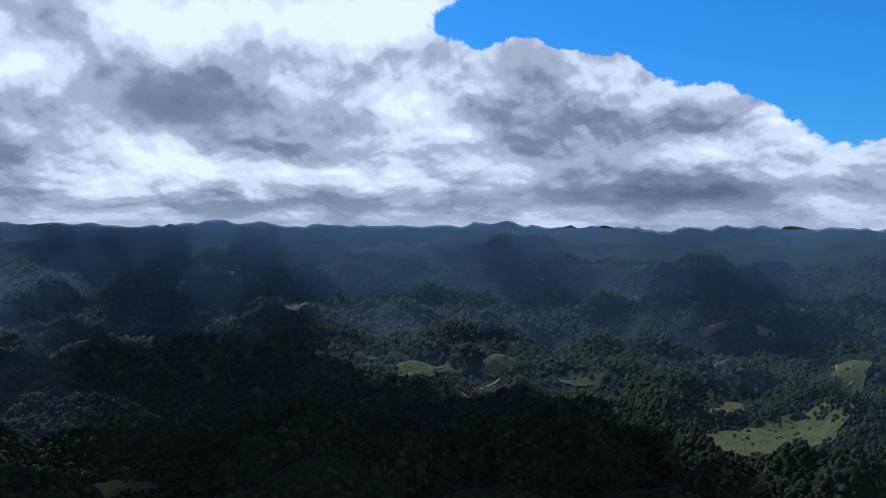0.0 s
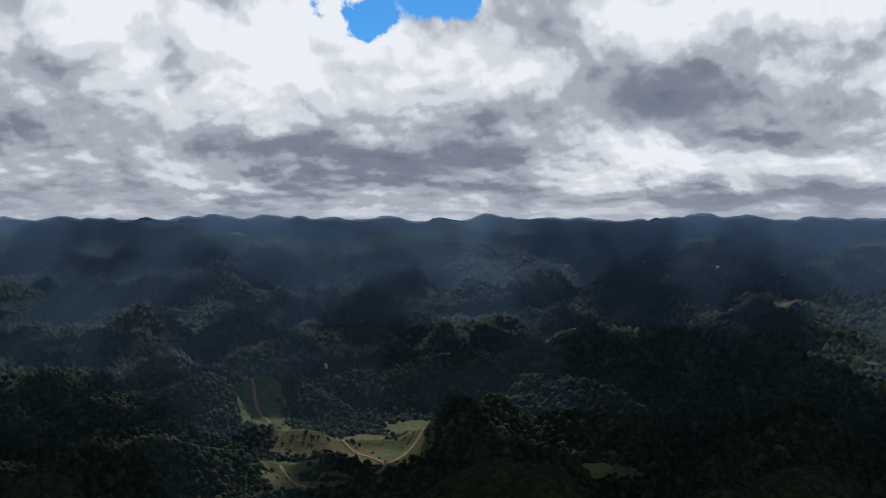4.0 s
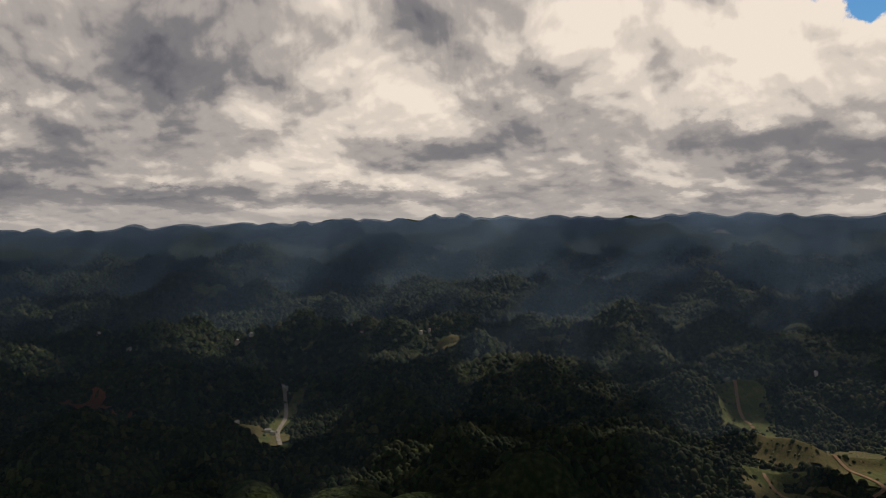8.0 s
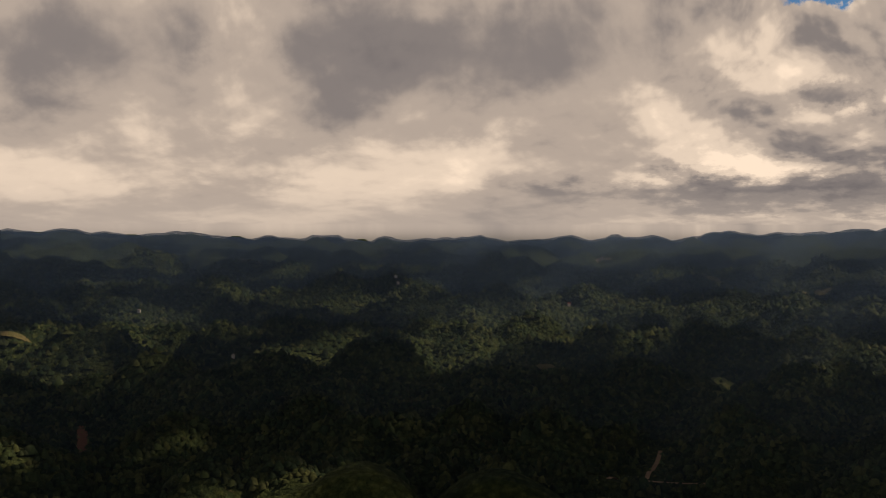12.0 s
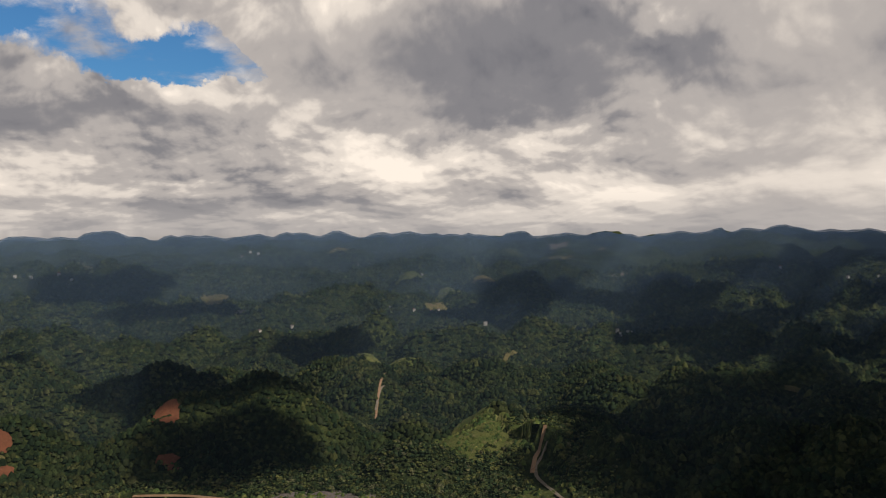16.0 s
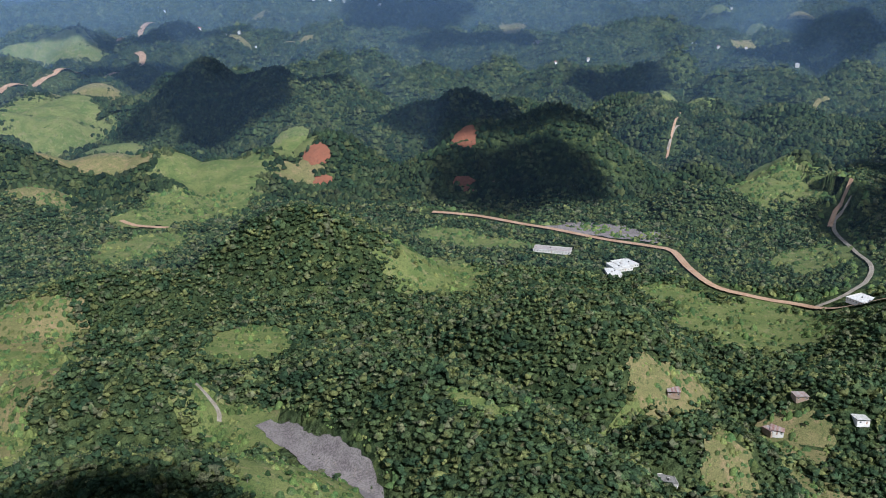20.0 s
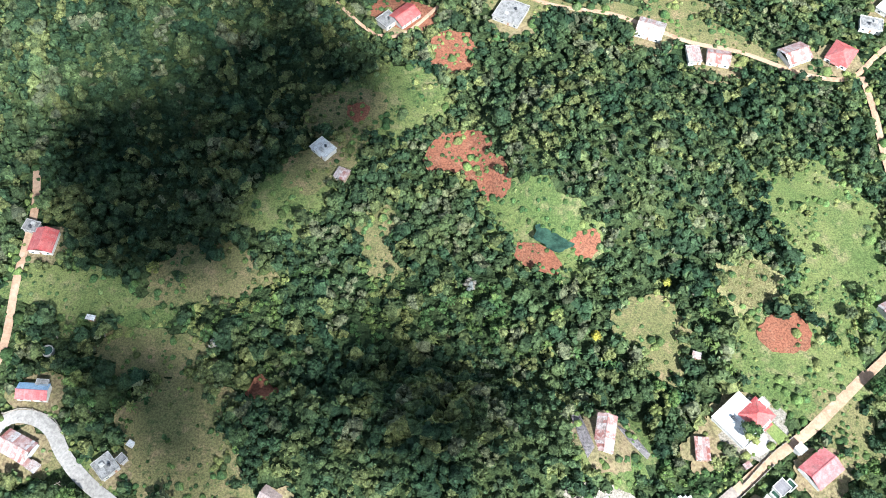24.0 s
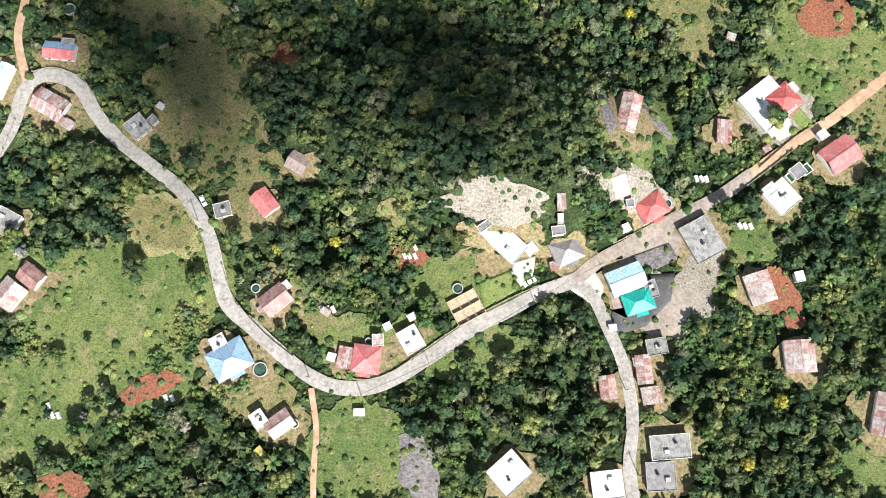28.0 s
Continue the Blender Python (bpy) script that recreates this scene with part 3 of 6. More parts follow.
COVER = {
    "grass": ("meadow", M_GRASS, 0.30, "rough green pasture with tufts and paler worn spots", "meadow"),
    "dry": ("dry_meadow", M_DRY, 0.38, "dry yellow-brown grass with bare earth showing through", "meadow"),
    "maize": ("maize_field", M_MAIZE, 0.42, "straw-coloured maize plot in rough rows", "field"),
    "red": ("bare_soil", M_RED, 0.50, "bare red-brown earth cleared of plants", "soil"),
    "chalk": ("pale_clearing", M_CHALK, 0.46, "pale limestone rubble and dusty bare ground", "clearing"),
    "brush": ("brush_clearing", M_GREY, 0.46, "grey dead brush cut down and left on the slope", "clearing"),
    "pond": ("pond", M_POND, 0.56, "still dark green pond among bare red soil", "pond"),
    "yard": ("yard", M_YARD, 0.40, "trodden tan earth yard round a house", "yard"),
    "brown": ("paved_yard", M_BROWN, 0.47, "worn brown paved yard beside a house", "yard"),
    "asphalt": ("road", M_ASPHALT, 0.62, "worn grey asphalt village road with patched edges", "road"),
    "dirt": ("dirt_road", M_DIRT, 0.60, "unpaved reddish dirt road with pale wheel ruts", "road"),
}


def patch(kind, cx, cy, a, b, turn):
    """A draped piece of open ground with an uneven edge."""
    name, mat, lift, label, category = COVER[kind]
    around = 64 if max(a, b) > 12 else 40
    rings = int(min(26, max(4, max(a, b) / 4))) if math.hypot(cx, cy) < 1500 else 8
    th = np.linspace(0, 2 * math.pi, around, endpoint=False)
    edge = 1.10 + 1.0 * (fbm(cx * 0.13 + 2.4 * np.cos(th), cy * 0.13 + 2.4 * np.sin(th), 300, 5) - 0.5)
    if kind in ("red", "pond"):
        edge = 1 + 0.6 * (edge - 1.1)
    q = np.linspace(0, 1, rings + 1)[1:]
    u = (q[:, None] * edge * np.cos(th) * a)
    v = (q[:, None] * edge * np.sin(th) * b)
    c, s = math.cos(radians(turn)), math.sin(radians(turn))
    x, y = cx + u * c - v * s, cy + u * s + v * c
    far = min(3.0, max(0.25, (math.hypot(cx, cy) - 500) / 500))
    lift += 0.007 * (len(CLEARINGS) % 24)
    z = land(x, y) + lift + far
    if kind == "pond":
        z = np.full_like(z, height(cx, cy) + lift)
    verts = np.concatenate([np.array([[cx, cy, height(cx, cy) + lift + far]]), np.stack([x, y, z], -1).reshape(-1, 3)])
    tris = []
    for j in range(around):
        k = (j + 1) % around
        tris.append((0, 1 + j, 1 + k))
        for i in range(rings - 1):
            p, o = 1 + i * around, 1 + (i + 1) * around
            tris += [(p + j, o + j, o + k), (p + j, o + k, p + k)]
    ob = tagged(new(name, mesh_big(name, verts, tris, mat, True)), label, category, kind="structure")
    CLEARINGS.append((cx, cy, a, b, c, s, kind))
    return ob


def spline(points, step):
    """Points at even steps on a smooth line through the given ones."""
    p = np.array(points, float)
    p = np.concatenate([[2 * p[0] - p[1]], p, [2 * p[-1] - p[-2]]])
    out = []
    for i in range(1, len(p) - 2):
        n = max(2, int(np.hypot(*(p[i + 1] - p[i])) / step))
        for t in np.arange(n) / n:
            out.append(0.5 * (2 * p[i] + (p[i + 1] - p[i - 1]) * t + (2 * p[i - 1] - 5 * p[i] + 4 * p[i + 1] - p[i + 2]) * t * t + (3 * p[i] - p[i - 1] - 3 * p[i + 1] + p[i + 2]) * t ** 3))
    out.append(p[-2])
    return np.array(out)


def road(name, kind, width, points):
    """A ribbon of road that follows the ground."""
    plain = kind not in ("brush",)
    line = spline(points, 3.0 if math.hypot(*points[0]) < 900 else 12.0)
    away = np.gradient(line, axis=0)
    away /= np.maximum(np.hypot(away[:, 0], away[:, 1]), 1e-6)[:, None]
    side = np.stack([-away[:, 1], away[:, 0]], -1)
    across = np.linspace(-0.5, 0.5, 7)
    wobble = 1 + (0.16 if plain else 0.9) * (fbm(line[:, 0] / 9, line[:, 1] / 9, 320, 3) - 0.5)
    if not plain:
        wobble *= 0.55 + 0.6 * np.sin(np.linspace(0.3, 2.9, len(line)))
    w = width * wobble
    far = min(3.0, max(0.25 if plain else 0.7, (math.hypot(*points[0]) - 500) / 500))
    xy = line[:, None, :] + side[:, None, :] * (across[None, :, None] * w[:, None, None])
    z = land(xy[..., 0], xy[..., 1])
    if plain:
        z = 0.5 * z + 0.5 * z.mean(1, keepdims=True)
    camber = 0.10 * (1 - (2 * across) ** 2)
    z = z + camber + {"asphalt": 0.62, "brown": 0.64, "dirt": 0.56, "chalk": 0.54, "brush": 0.46}[kind] + far
    n, m = z.shape
    verts = np.concatenate([xy, z[..., None]], -1).reshape(-1, 3)
    i, j = np.meshgrid(np.arange(n - 1), np.arange(m - 1), indexing="ij")
    quads = np.stack([i * m + j, i * m + j + 1, (i + 1) * m + j + 1, (i + 1) * m + j], -1).reshape(-1, 4)
    mat = {"asphalt": M_ASPHALT, "brown": M_BROWN, "dirt": M_DIRT, "chalk": M_CHALK, "brush": M_GREY}[kind]
    label = {"asphalt": "worn grey asphalt road winding through the hills", "brown": "brown paved village lane between the houses",
             "dirt": "unpaved red-brown earth track through the green", "chalk": "pale dusty limestone track through the fields",
             "brush": "long strip of grey cut brush on the slope"}[kind]
    tagged(new("road" if plain else "brush_strip", mesh_big("road", verts, quads, mat, True)), label, "road" if plain else "clearing", kind="structure")
    TRACKS.append((line, width / 2))


def open_ground(x, y, pad=0.0):
    """True where no forest stands."""
    bare = np.zeros(x.shape, bool)
    jig = 1.5 * (fbm(x / 16, y / 16, 340, 3) - 0.5)
    for cx, cy, a, b, c, s, kind in CLEARINGS:
        near = np.abs(x - cx) + np.abs(y - cy) < 1.6 * (a + b) + 20
        u, v = ((x - cx) * c + (y - cy) * s) / (a + pad), (-(x - cx) * s + (y - cy) * c) / (b + pad)
        bare |= near & (u * u + v * v < 0.86 + jig * (0.4 if kind in ('red', 'pond', 'yard', 'brown') else 1.0))
    return bare | by_road(x, y, 3.0 + pad)


def by_road(x, y, pad):
    hit = np.zeros(x.shape, bool)
    for line, half in TRACKS:
        lo, hi = line.min(0) - 30, line.max(0) + 30
        box = (x > lo[0]) & (x < hi[0]) & (y > lo[1]) & (y < hi[1])
        if not box.any():
            continue
        px, py = x[box], y[box]
        best = np.full(px.shape, 1e9)
        for k in range(0, len(line), 2):
            best = np.minimum(best, np.hypot(px - line[k, 0], py - line[k, 1]))
        distant = math.hypot(*line[0]) > 900
        hit[box] |= best < half + pad + (13.0 if 4 < half < 10 or (distant and half > 2.4) else 5.0 if half > 2.9 else 0.0)
    return hit


def by_house(x, y, pad):
    hit = np.zeros(x.shape, bool)
    for cx, cy, rad in FOOTINGS:
        hit |= np.hypot(x - cx, y - cy) < rad + pad
    return hit




def wall_run(points, tall=1.0):
    """A low block wall along a yard or road."""
    line = spline(points, 2.5)
    away = np.gradient(line, axis=0)
    away /= np.maximum(np.hypot(away[:, 0], away[:, 1]), 1e-6)[:, None]
    side = np.stack([-away[:, 1], away[:, 0]], -1) * 0.11
    z = land(line[:, 0], line[:, 1])
    rows = []
    for w, h in ((-1, -0.6), (-1, tall + 0.6), (1, tall + 0.6), (1, -0.6)):
        rows.append(np.concatenate([line + w * side, (z + h)[:, None]], -1))
    verts = np.concatenate(rows)
    n = len(line)
    quads = [(k * n + i, k * n + i + 1, (k + 1) * n + i + 1, (k + 1) * n + i) for k in range(3) for i in range(n - 1)]
    ob = tagged(new("boundary_wall", mesh_big("boundary_wall", verts, quads, M_CHALK)), "low pale block wall along the roadside yards", "wall", kind="structure")
    step = max(2, n // 14)
    for i in range(0, n, step):
        x, y, h = line[i, 0], line[i, 1], z[i]
        v, f = [], []
        for s, (lo, hi) in ((0.2, (-0.5, tall + 0.85)), (0.27, (tall + 0.85, tall + 0.95))):
            k = len(v)
            v += [(x + a * s, y + b * s, h + q) for q in (lo, hi) for a, b in ((-1, -1), (1, -1), (1, 1), (-1, 1))]
            f += [(k, k + 1, k + 5, k + 4), (k + 1, k + 2, k + 6, k + 5), (k + 2, k + 3, k + 7, k + 6), (k + 3, k, k + 4, k + 7), (k + 4, k + 5, k + 6, k + 7)]
        put_part("pillar", mesh_from("pillar", v, f, M_CHALK), ob)


M_TAR = matter("dark_tar", two((0.050, 0.048, 0.050), (0.075, 0.072, 0.072), (0.11, 0.10, 0.095), 0.15, 1.2, grain=0.2), 0.85)
M_PALE = matter("pale_concrete", two((0.46, 0.43, 0.39), (0.36, 0.335, 0.30), (0.27, 0.245, 0.21), 0.15, 1.2, grain=0.2), 0.9)
M_LAWN = matter("lawn", two((0.120, 0.160, 0.045), (0.150, 0.175, 0.060), (0.100, 0.135, 0.040), 0.15, 1.6, grain=0.3), 0.9, None, 0.1)


def yard_slab(mat, label, corners):
    """A piece of made ground within straight edges, laid over the land."""
    c = np.array(corners, float)
    n, cuts = len(c), 5
    mid = c.mean(0)
    rings = [mid + (np.concatenate([np.linspace(c[i], c[(i + 1) % n], cuts, endpoint=False) for i in range(n)]) - mid) * q for q in (0.25, 0.5, 0.75, 1.0)]
    xy = np.concatenate([[mid]] + rings)
    z = land(xy[:, 0], xy[:, 1]) + 0.86 + 0.004 * (len(CLEARINGS) % 7)
    m = n * cuts
    skirt = np.concatenate([rings[-1], (z[-m:] - 0.5)[:, None]], -1)
    verts = np.concatenate([np.concatenate([xy, z[:, None]], -1), skirt])
    tris = []
    for j in range(m):
        k = (j + 1) % m
        tris.append((0, 1 + j, 1 + k))
        for i in range(4):
            p, o = 1 + i * m, 1 + (i + 1) * m
            tris += [(p + j, o + j, o + k), (p + j, o + k, p + k)]
    name = "lawn" if mat is M_LAWN else "paved_yard"
    tagged(new(name, mesh_big(name, verts, tris, mat)), label, "lawn" if mat is M_LAWN else "yard", kind="structure")
    e = np.abs(c - mid).max(0)
    CLEARINGS.append((mid[0], mid[1], e[0], e[1], 1.0, 0.0, "yard"))


# roads and tracks
road('main road', 'asphalt', 5.4, [(-183, 76), (-172, 98), (-169, 113), (-163, 120), (-154, 120), (-146, 115), (-140, 106), (-130, 96), (-116, 86), (-105, 78), (-98, 70), (-92, 60), (-88, 48), (-83, 35), (-73, 27), (-62, 18), (-52, 11), (-42, 7), (-30, 7), (-20, 11), (-8, 19), (7, 30), (21, 38), (33, 45), (45, 50)])
road('lane', 'brown', 5.0, [(45, 50), (54, 58), (69, 67), (84, 76), (98, 84), (111, 94)])
road('lane', 'dirt', 4.2, [(111, 94), (126, 106), (142, 117), (155, 128), (170, 141)])
road('side road', 'asphalt', 4.6, [(45, 50), (52, 44), (58, 32), (63, 21), (66, 9), (67, -3), (66, -17), (69, -35)])
road('track', 'dirt', 2.2, [(-50, 6), (-47, -9), (-47, -23), (-46, -40)])
road('track', 'dirt', 3.4, [(-168, 117), (-174, 136), (-173, 153), (-175, 181), (-175, 213), (-179, 236)])
road('lane', 'dirt', 3.4, [(156, 129), (179, 148), (202, 169)])
road('village track', 'dirt', 2.6, [(7, 376), (19, 361), (33, 351), (56, 339), (84, 333), (101, 325), (122, 314), (146, 308), (174, 295), (196, 293), (216, 311), (240, 328)])
road('village track', 'dirt', 3.2, [(202, 294), (203, 273), (202, 236), (206, 213)])
road('footpath', 'dirt', 2.0, [(-51, 330), (-36, 320), (-19, 318), (1, 340)])
road('village lane', 'dirt', 3.0, [(258, 354), (256, 399), (253, 432), (256, 472)])
road('pale track', 'chalk', 4.0, [(-165, 740), (-133, 677), (-115, 652), (-112, 639)])
road('red earth road', 'dirt', 9.0, [(95, 1218), (158, 1196), (214, 1156), (259, 1122), (308, 1081), (355, 1046), (371, 1028), (369, 961), (379, 905), (410, 872), (445, 844), (465, 794), (473, 750), (486, 702)])
road('pale track', 'chalk', 5.0, [(452, 834), (495, 850), (545, 896), (565, 959), (593, 1061), (618, 1118), (640, 1126)])
road('cut', 'dirt', 7.0, [(-316, 1198), (-294, 1179), (-250, 1168)])
road('far red road', 'dirt', 16, [(-734, 1959), (-669, 2081), (-618, 2297)])
road('far red road', 'dirt', 18, [(-618, 2297), (-576, 2536), (-598, 2603)])
road('far red road', 'dirt', 18, [(-684, 2769), (-698, 3026), (-665, 3171)])
road('pale track', 'chalk', 4.0, [(538, 1564), (566, 1606), (590, 1616)])
road('valley track', 'dirt', 6, [(1100, -1460), (969, -1319), (874, -1261), (782, -1221), (707, -1198), (631, -1154), (611, -1087), (598, -1020), (584, -980)])
road('valley track', 'dirt', 6, [(637, -1418), (622, -1353), (608, -1284), (613, -1231), (631, -1154)])
road('valley track', 'dirt', 6, [(757, -1011), (730, -1026), (682, -1011), (636, -1007), (598, -1020)])
road('far track', 'dirt', 6, [(117, -2130), (65, -2100), (43, -2079)])
road('far track', 'dirt', 6, [(-180, -1894), (-221, -1846), (-278, -1841)])
road('far track', 'dirt', 6, [(-235, -1965), (-264, -2015), (-288, -2041)])
road('far track', 'dirt', 6, [(-1026, -2120), (-1052, -2061), (-956, -1813), (-969, -1786)])
road('far road', 'asphalt', 7, [(1750, -845), (1510, -736), (1381, -658), (1294, -620)])
road('red track', 'dirt', 6, [(1141, 74), (1216, 53), (1244, 33), (1325, 20), (1403, 14)])
road('red track', 'dirt', 6, [(1241, 33), (1241, -15), (1249, -60)])
road('far track', 'dirt', 4, [(533, 1550), (579, 1644), (616, 1736)])
road('red track', 'dirt', 6, [(604, 1103), (625, 1132), (651, 1149)])
road('dead brush', 'brush', 22, [(-79, 638), (-44, 592), (-7, 541), (17, 462), (47, 442), (79, 418), (112, 402), (134, 384), (146, 373)])
# fields and bare ground
patch('dry', -94, 109, 33, 21, -62)
patch('grass', -123, 29, 36, 31, 13)
patch('grass', -150, -9, 19, 24, 3)
patch('red', -136, -33, 9, 6, 2)
patch('maize', -111, 64, 15, 10, -23)
patch('grass', -30, -16, 18, 19, 3)
patch('brush', -9, -21, 12, 6, -74)
patch('grass', 17, 46, 13, 9, 33)
patch('grass', -37, 24, 16, 9, -16)
patch('grass', -13, 24, 13, 10, 27)
patch('chalk', 13, 76, 19, 7, -4)
patch('chalk', 63, 83, 17, 7, -5)
patch('grass', 66, 106, 15, 15, -7)
patch('grass', 146, 140, 23, 17, 14)
patch('grass', 152, -11, 12, 14, 3)
patch('dry', -58, 38, 15, 7, -36)
patch('dry', -81, 70, 10, 9, -20)
patch('dry', -25, 70, 5, 6, -2)
patch('red', -17, 56, 7, 5, 3)
patch('grass', -4, 47, 11, 9, 25)
patch('grass', 7, 22, 18, 10, 23)
patch('grass', 111, 68, 9, 8, -40)
patch('red', 122, 47, 12, 6, -63)
patch('red', -108, 4, 11, 5, 25)
patch('dry', -66, -1, 15, 9, -29)
patch('red', -70, 132, 5, 6, -2)
patch('chalk', 121, 118, 13, 11, 34)
patch('dry', -155, 106, 12, 8, -32)
patch('dry', -155, 130, 11, 8, 3)
patch('chalk', 89, 49, 13, 8, 60)
patch('brown', 75, 42, 12, 13, 23)
patch('brown', 73, 62, 13, 5, 27)
patch('grass', -123, 101, 10, 8, 3)
patch('dry', 73, 17, 11, 6, -61)
patch('dry', 76, -17, 9, 14, 2)
patch('grass', -161, 40, 16, 11, -20)
patch('dry', 157, 120, 10, 14, 29)
patch('red', 8, 247, 15, 12, 15)
patch('red', 21, 233, 13, 9, -67)
patch('pond', 50, 202, 9, 8, -35)
patch('grass', 46, 205, 29, 16, -37)
patch('red', 42, 193, 11, 6, -33)
patch('red', 62, 197, 6, 5, -7)
patch('red', 6, 304, 12, 12, -37)
patch('grass', -21, 278, 26, 22, -16)
patch('dry', -43, 268, 16, 14, 12)
patch('red', -38, 270, 5, 6, 0)
patch('red', 141, 159, 11, 10, -1)
patch('grass', 167, 207, 46, 25, -82)
patch('maize', 130, 181, 12, 13, -26)
patch('grass', 139, 147, 22, 18, -19)
patch('dry', -100, 183, 21, 14, 21)
patch('dry', -114, 148, 24, 10, 0)
patch('grass', -66, 219, 21, 17, 25)
patch('dry', -27, 199, 18, 8, -68)
patch('grass', -149, 172, 27, 14, -11)
patch('red', -19, 332, 19, 10, -24)
patch('dry', -53, 240, 21, 10, 36)
patch('dry', 87, 162, 14, 13, -21)
patch('grass', -103, 636, 49, 28, -54)
patch('grass', -30, 467, 100, 44, -60)
patch('grass', 29, 429, 43, 34, -37)
patch('grass', 89, 381, 52, 26, -35)
patch('dry', 51, 406, 25, 13, -46)
patch('red', 57, 399, 14, 6, -43)
patch('red', -10, 423, 11, 4, -55)
patch('red', 91, 371, 9, 4, -35)
patch('grass', 185, 364, 24, 21, -23)
patch('dry', 246, 390, 25, 25, -38)
patch('dry', 34, 344, 33, 9, -17)
patch('dry', 117, 324, 43, 8, -23)
patch('dry', -302, 829, 44, 35, -37)
patch('dry', -296, 696, 64, 37, -33)
patch('grass', -290, 747, 77, 38, -31)
patch('grass', -105, 794, 43, 44, 22)
patch('dry', -286, 608, 31, 22, -33)
patch('grass', 372, 802, 76, 65, -30)
patch('grass', 330, 878, 54, 35, -60)
patch('dry', 246, 644, 29, 12, 18)
patch('grass', 192, 613, 125, 5, 34)
patch('grass', 74, 554, 30, 6, -45)
patch('dry', -209, 434, 60, 17, -34)
patch('dry', -188, 396, 52, 9, -18)
patch('grass', 70, 936, 53, 20, -1)
patch('dry', 300, 504, 28, 14, -73)
patch('dry', -321, 827, 61, 33, -31)
patch('grass', -265, 1093, 47, 71, -32)
patch('grass', -193, 1293, 49, 84, 0)
patch('grass', -245, 1228, 52, 52, 3)
patch('dry', -93, 1355, 31, 27, -8)
patch('red', -58, 1347, 15, 9, 10)
patch('red', 148, 1302, 17, 5, 10)
patch('red', 154, 1292, 8, 5, -7)
patch('grass', 78, 964, 56, 66, 18)
patch('grass', 376, 782, 63, 58, -41)
patch('grass', 516, 979, 47, 55, -53)
patch('grass', 547, 1220, 46, 45, 26)
patch('brush', 318, 1118, 74, 29, -28)
patch('grass', 145, 1088, 65, 27, -21)
patch('grass', 664, 1848, 50, 65, 30)
patch('grass', -406, 1493, 87, 45, -40)
patch('grass', -569, 1745, 83, 58, -5)
patch('grass', -871, 2694, 177, 107, -17)
patch('grass', -556, 1604, 54, 30, 10)
patch('dry', -435, 1273, 38, 14, 37)
patch('grass', -293, 1209, 37, 29, -3)
patch('grass', -621, -1447, 89, 171, 110)
patch('grass', -602, -1225, 70, 76, 176)
patch('grass', 20, -2121, 97, 10, -127)
patch('grass', -121, -1988, 47, 152, 164)
patch('grass', -288, -2080, 40, 27, -171)
patch('grass', -458, -1969, 49, 13, 162)
patch('red', -342, -1489, 58, 16, 117)
patch('grass', -983, -1809, 34, 104, 131)
patch('dry', -1049, -2109, 54, 12, 108)
patch('dry', -964, -2540, 38, 20, 174)
patch('grass', 329, -1246, 45, 43, 176)
patch('grass', -649, -1679, 42, 76, 176)
patch('dry', -702, -1731, 17, 34, 176)
patch('grass', 985, -1340, 46, 140, -140)
patch('dry', 770, -1200, 85, 60, -140)
patch('grass', 665, -1215, 66, 80, -140)
patch('dry', 640, -1330, 50, 80, -140)
patch('grass', 766, -1045, 70, 64, -140)
patch('dry', 650, -1015, 80, 40, -140)
patch('grass', 690, -1390, 70, 64, -140)
patch('grass', 393, -1220, 85, 44, -140)
patch('dry', 735, -1290, 40, 26, -140)
patch('red', 1761, -451, 47, 31, -126)
patch('red', 1614, -471, 12, 55, -126)
patch('grass', 2099, -1060, 65, 21, -77)
patch('grass', 1371, -2111, 102, 10, 179)
patch('dry', 1644, -1508, 57, 29, 157)
patch('grass', 1488, -723, 14, 196, -126)
patch('grass', 1964, -174, 73, 41, -90)
patch('grass', 1833, -78, 68, 61, -90)
patch('dry', 1982, 262, 19, 4, -88)
patch('dry', 1823, 390, 16, 36, -90)
patch('red', 1796, -454, 44, 29, -90)
patch('red', 1615, -474, 14, 48, -90)
patch('dry', 1388, -619, 43, 71, -90)
patch('red', 1258, 894, 8, 104, -54)
patch('dry', 1331, 1380, 17, 4, -58)
patch('red', 1197, 597, 18, 16, -54)
patch('grass', 657, 1208, 34, 57, -54)
patch('grass', 582, 1244, 59, 69, -28)
patch('red', -67, 1389, 20, 19, -14)
patch('grass', -222, 1356, 86, 70, -14)
patch('grass', -105, 1433, 34, 41, -14)
patch('red', 155, 1381, 19, 28, -14)
patch('grass', 588, 1270, 51, 62, -14)
patch('grass', 672, 1845, 33, 71, 13)
patch('dry', 978, 1877, 100, 4, 48)
patch('dry', -182, 2849, 41, 18, 8)
patch('dry', -294, 690, 50, 54, -2)
patch('grass', -270, 608, 34, 36, -6)
patch('dry', 233, 638, 26, 22, -5)
patch('dry', 244, 524, 17, 30, -7)
patch('dry', 312, 574, 24, 31, -8)
patch('yard', 236, 367, 21, 17, -4)
patch('dry', 293, 485, 18, 31, -6)
patch('grass', 198, 450, 10, 27, -11)
patch('yard', 229, 416, 17, 11, -3)
patch('grass', -550, 1691, 93, 115, -8)
patch('dry', -403, 1390, 92, 37, -4)
patch('grass', -201, 1294, 49, 53, -8)
patch('dry', -436, 1257, 44, 20, -11)
patch('grass', 546, 1218, 35, 47, -10)
patch('grass', 112, 1113, 43, 34, -5)
patch('dry', -561, 1872, 99, 40, -3)
patch('red', 31, 351, 21, 5, -5)
patch('red', -19, 334, 20, 6, -6)
patch('red', 6, 311, 12, 11, -3)
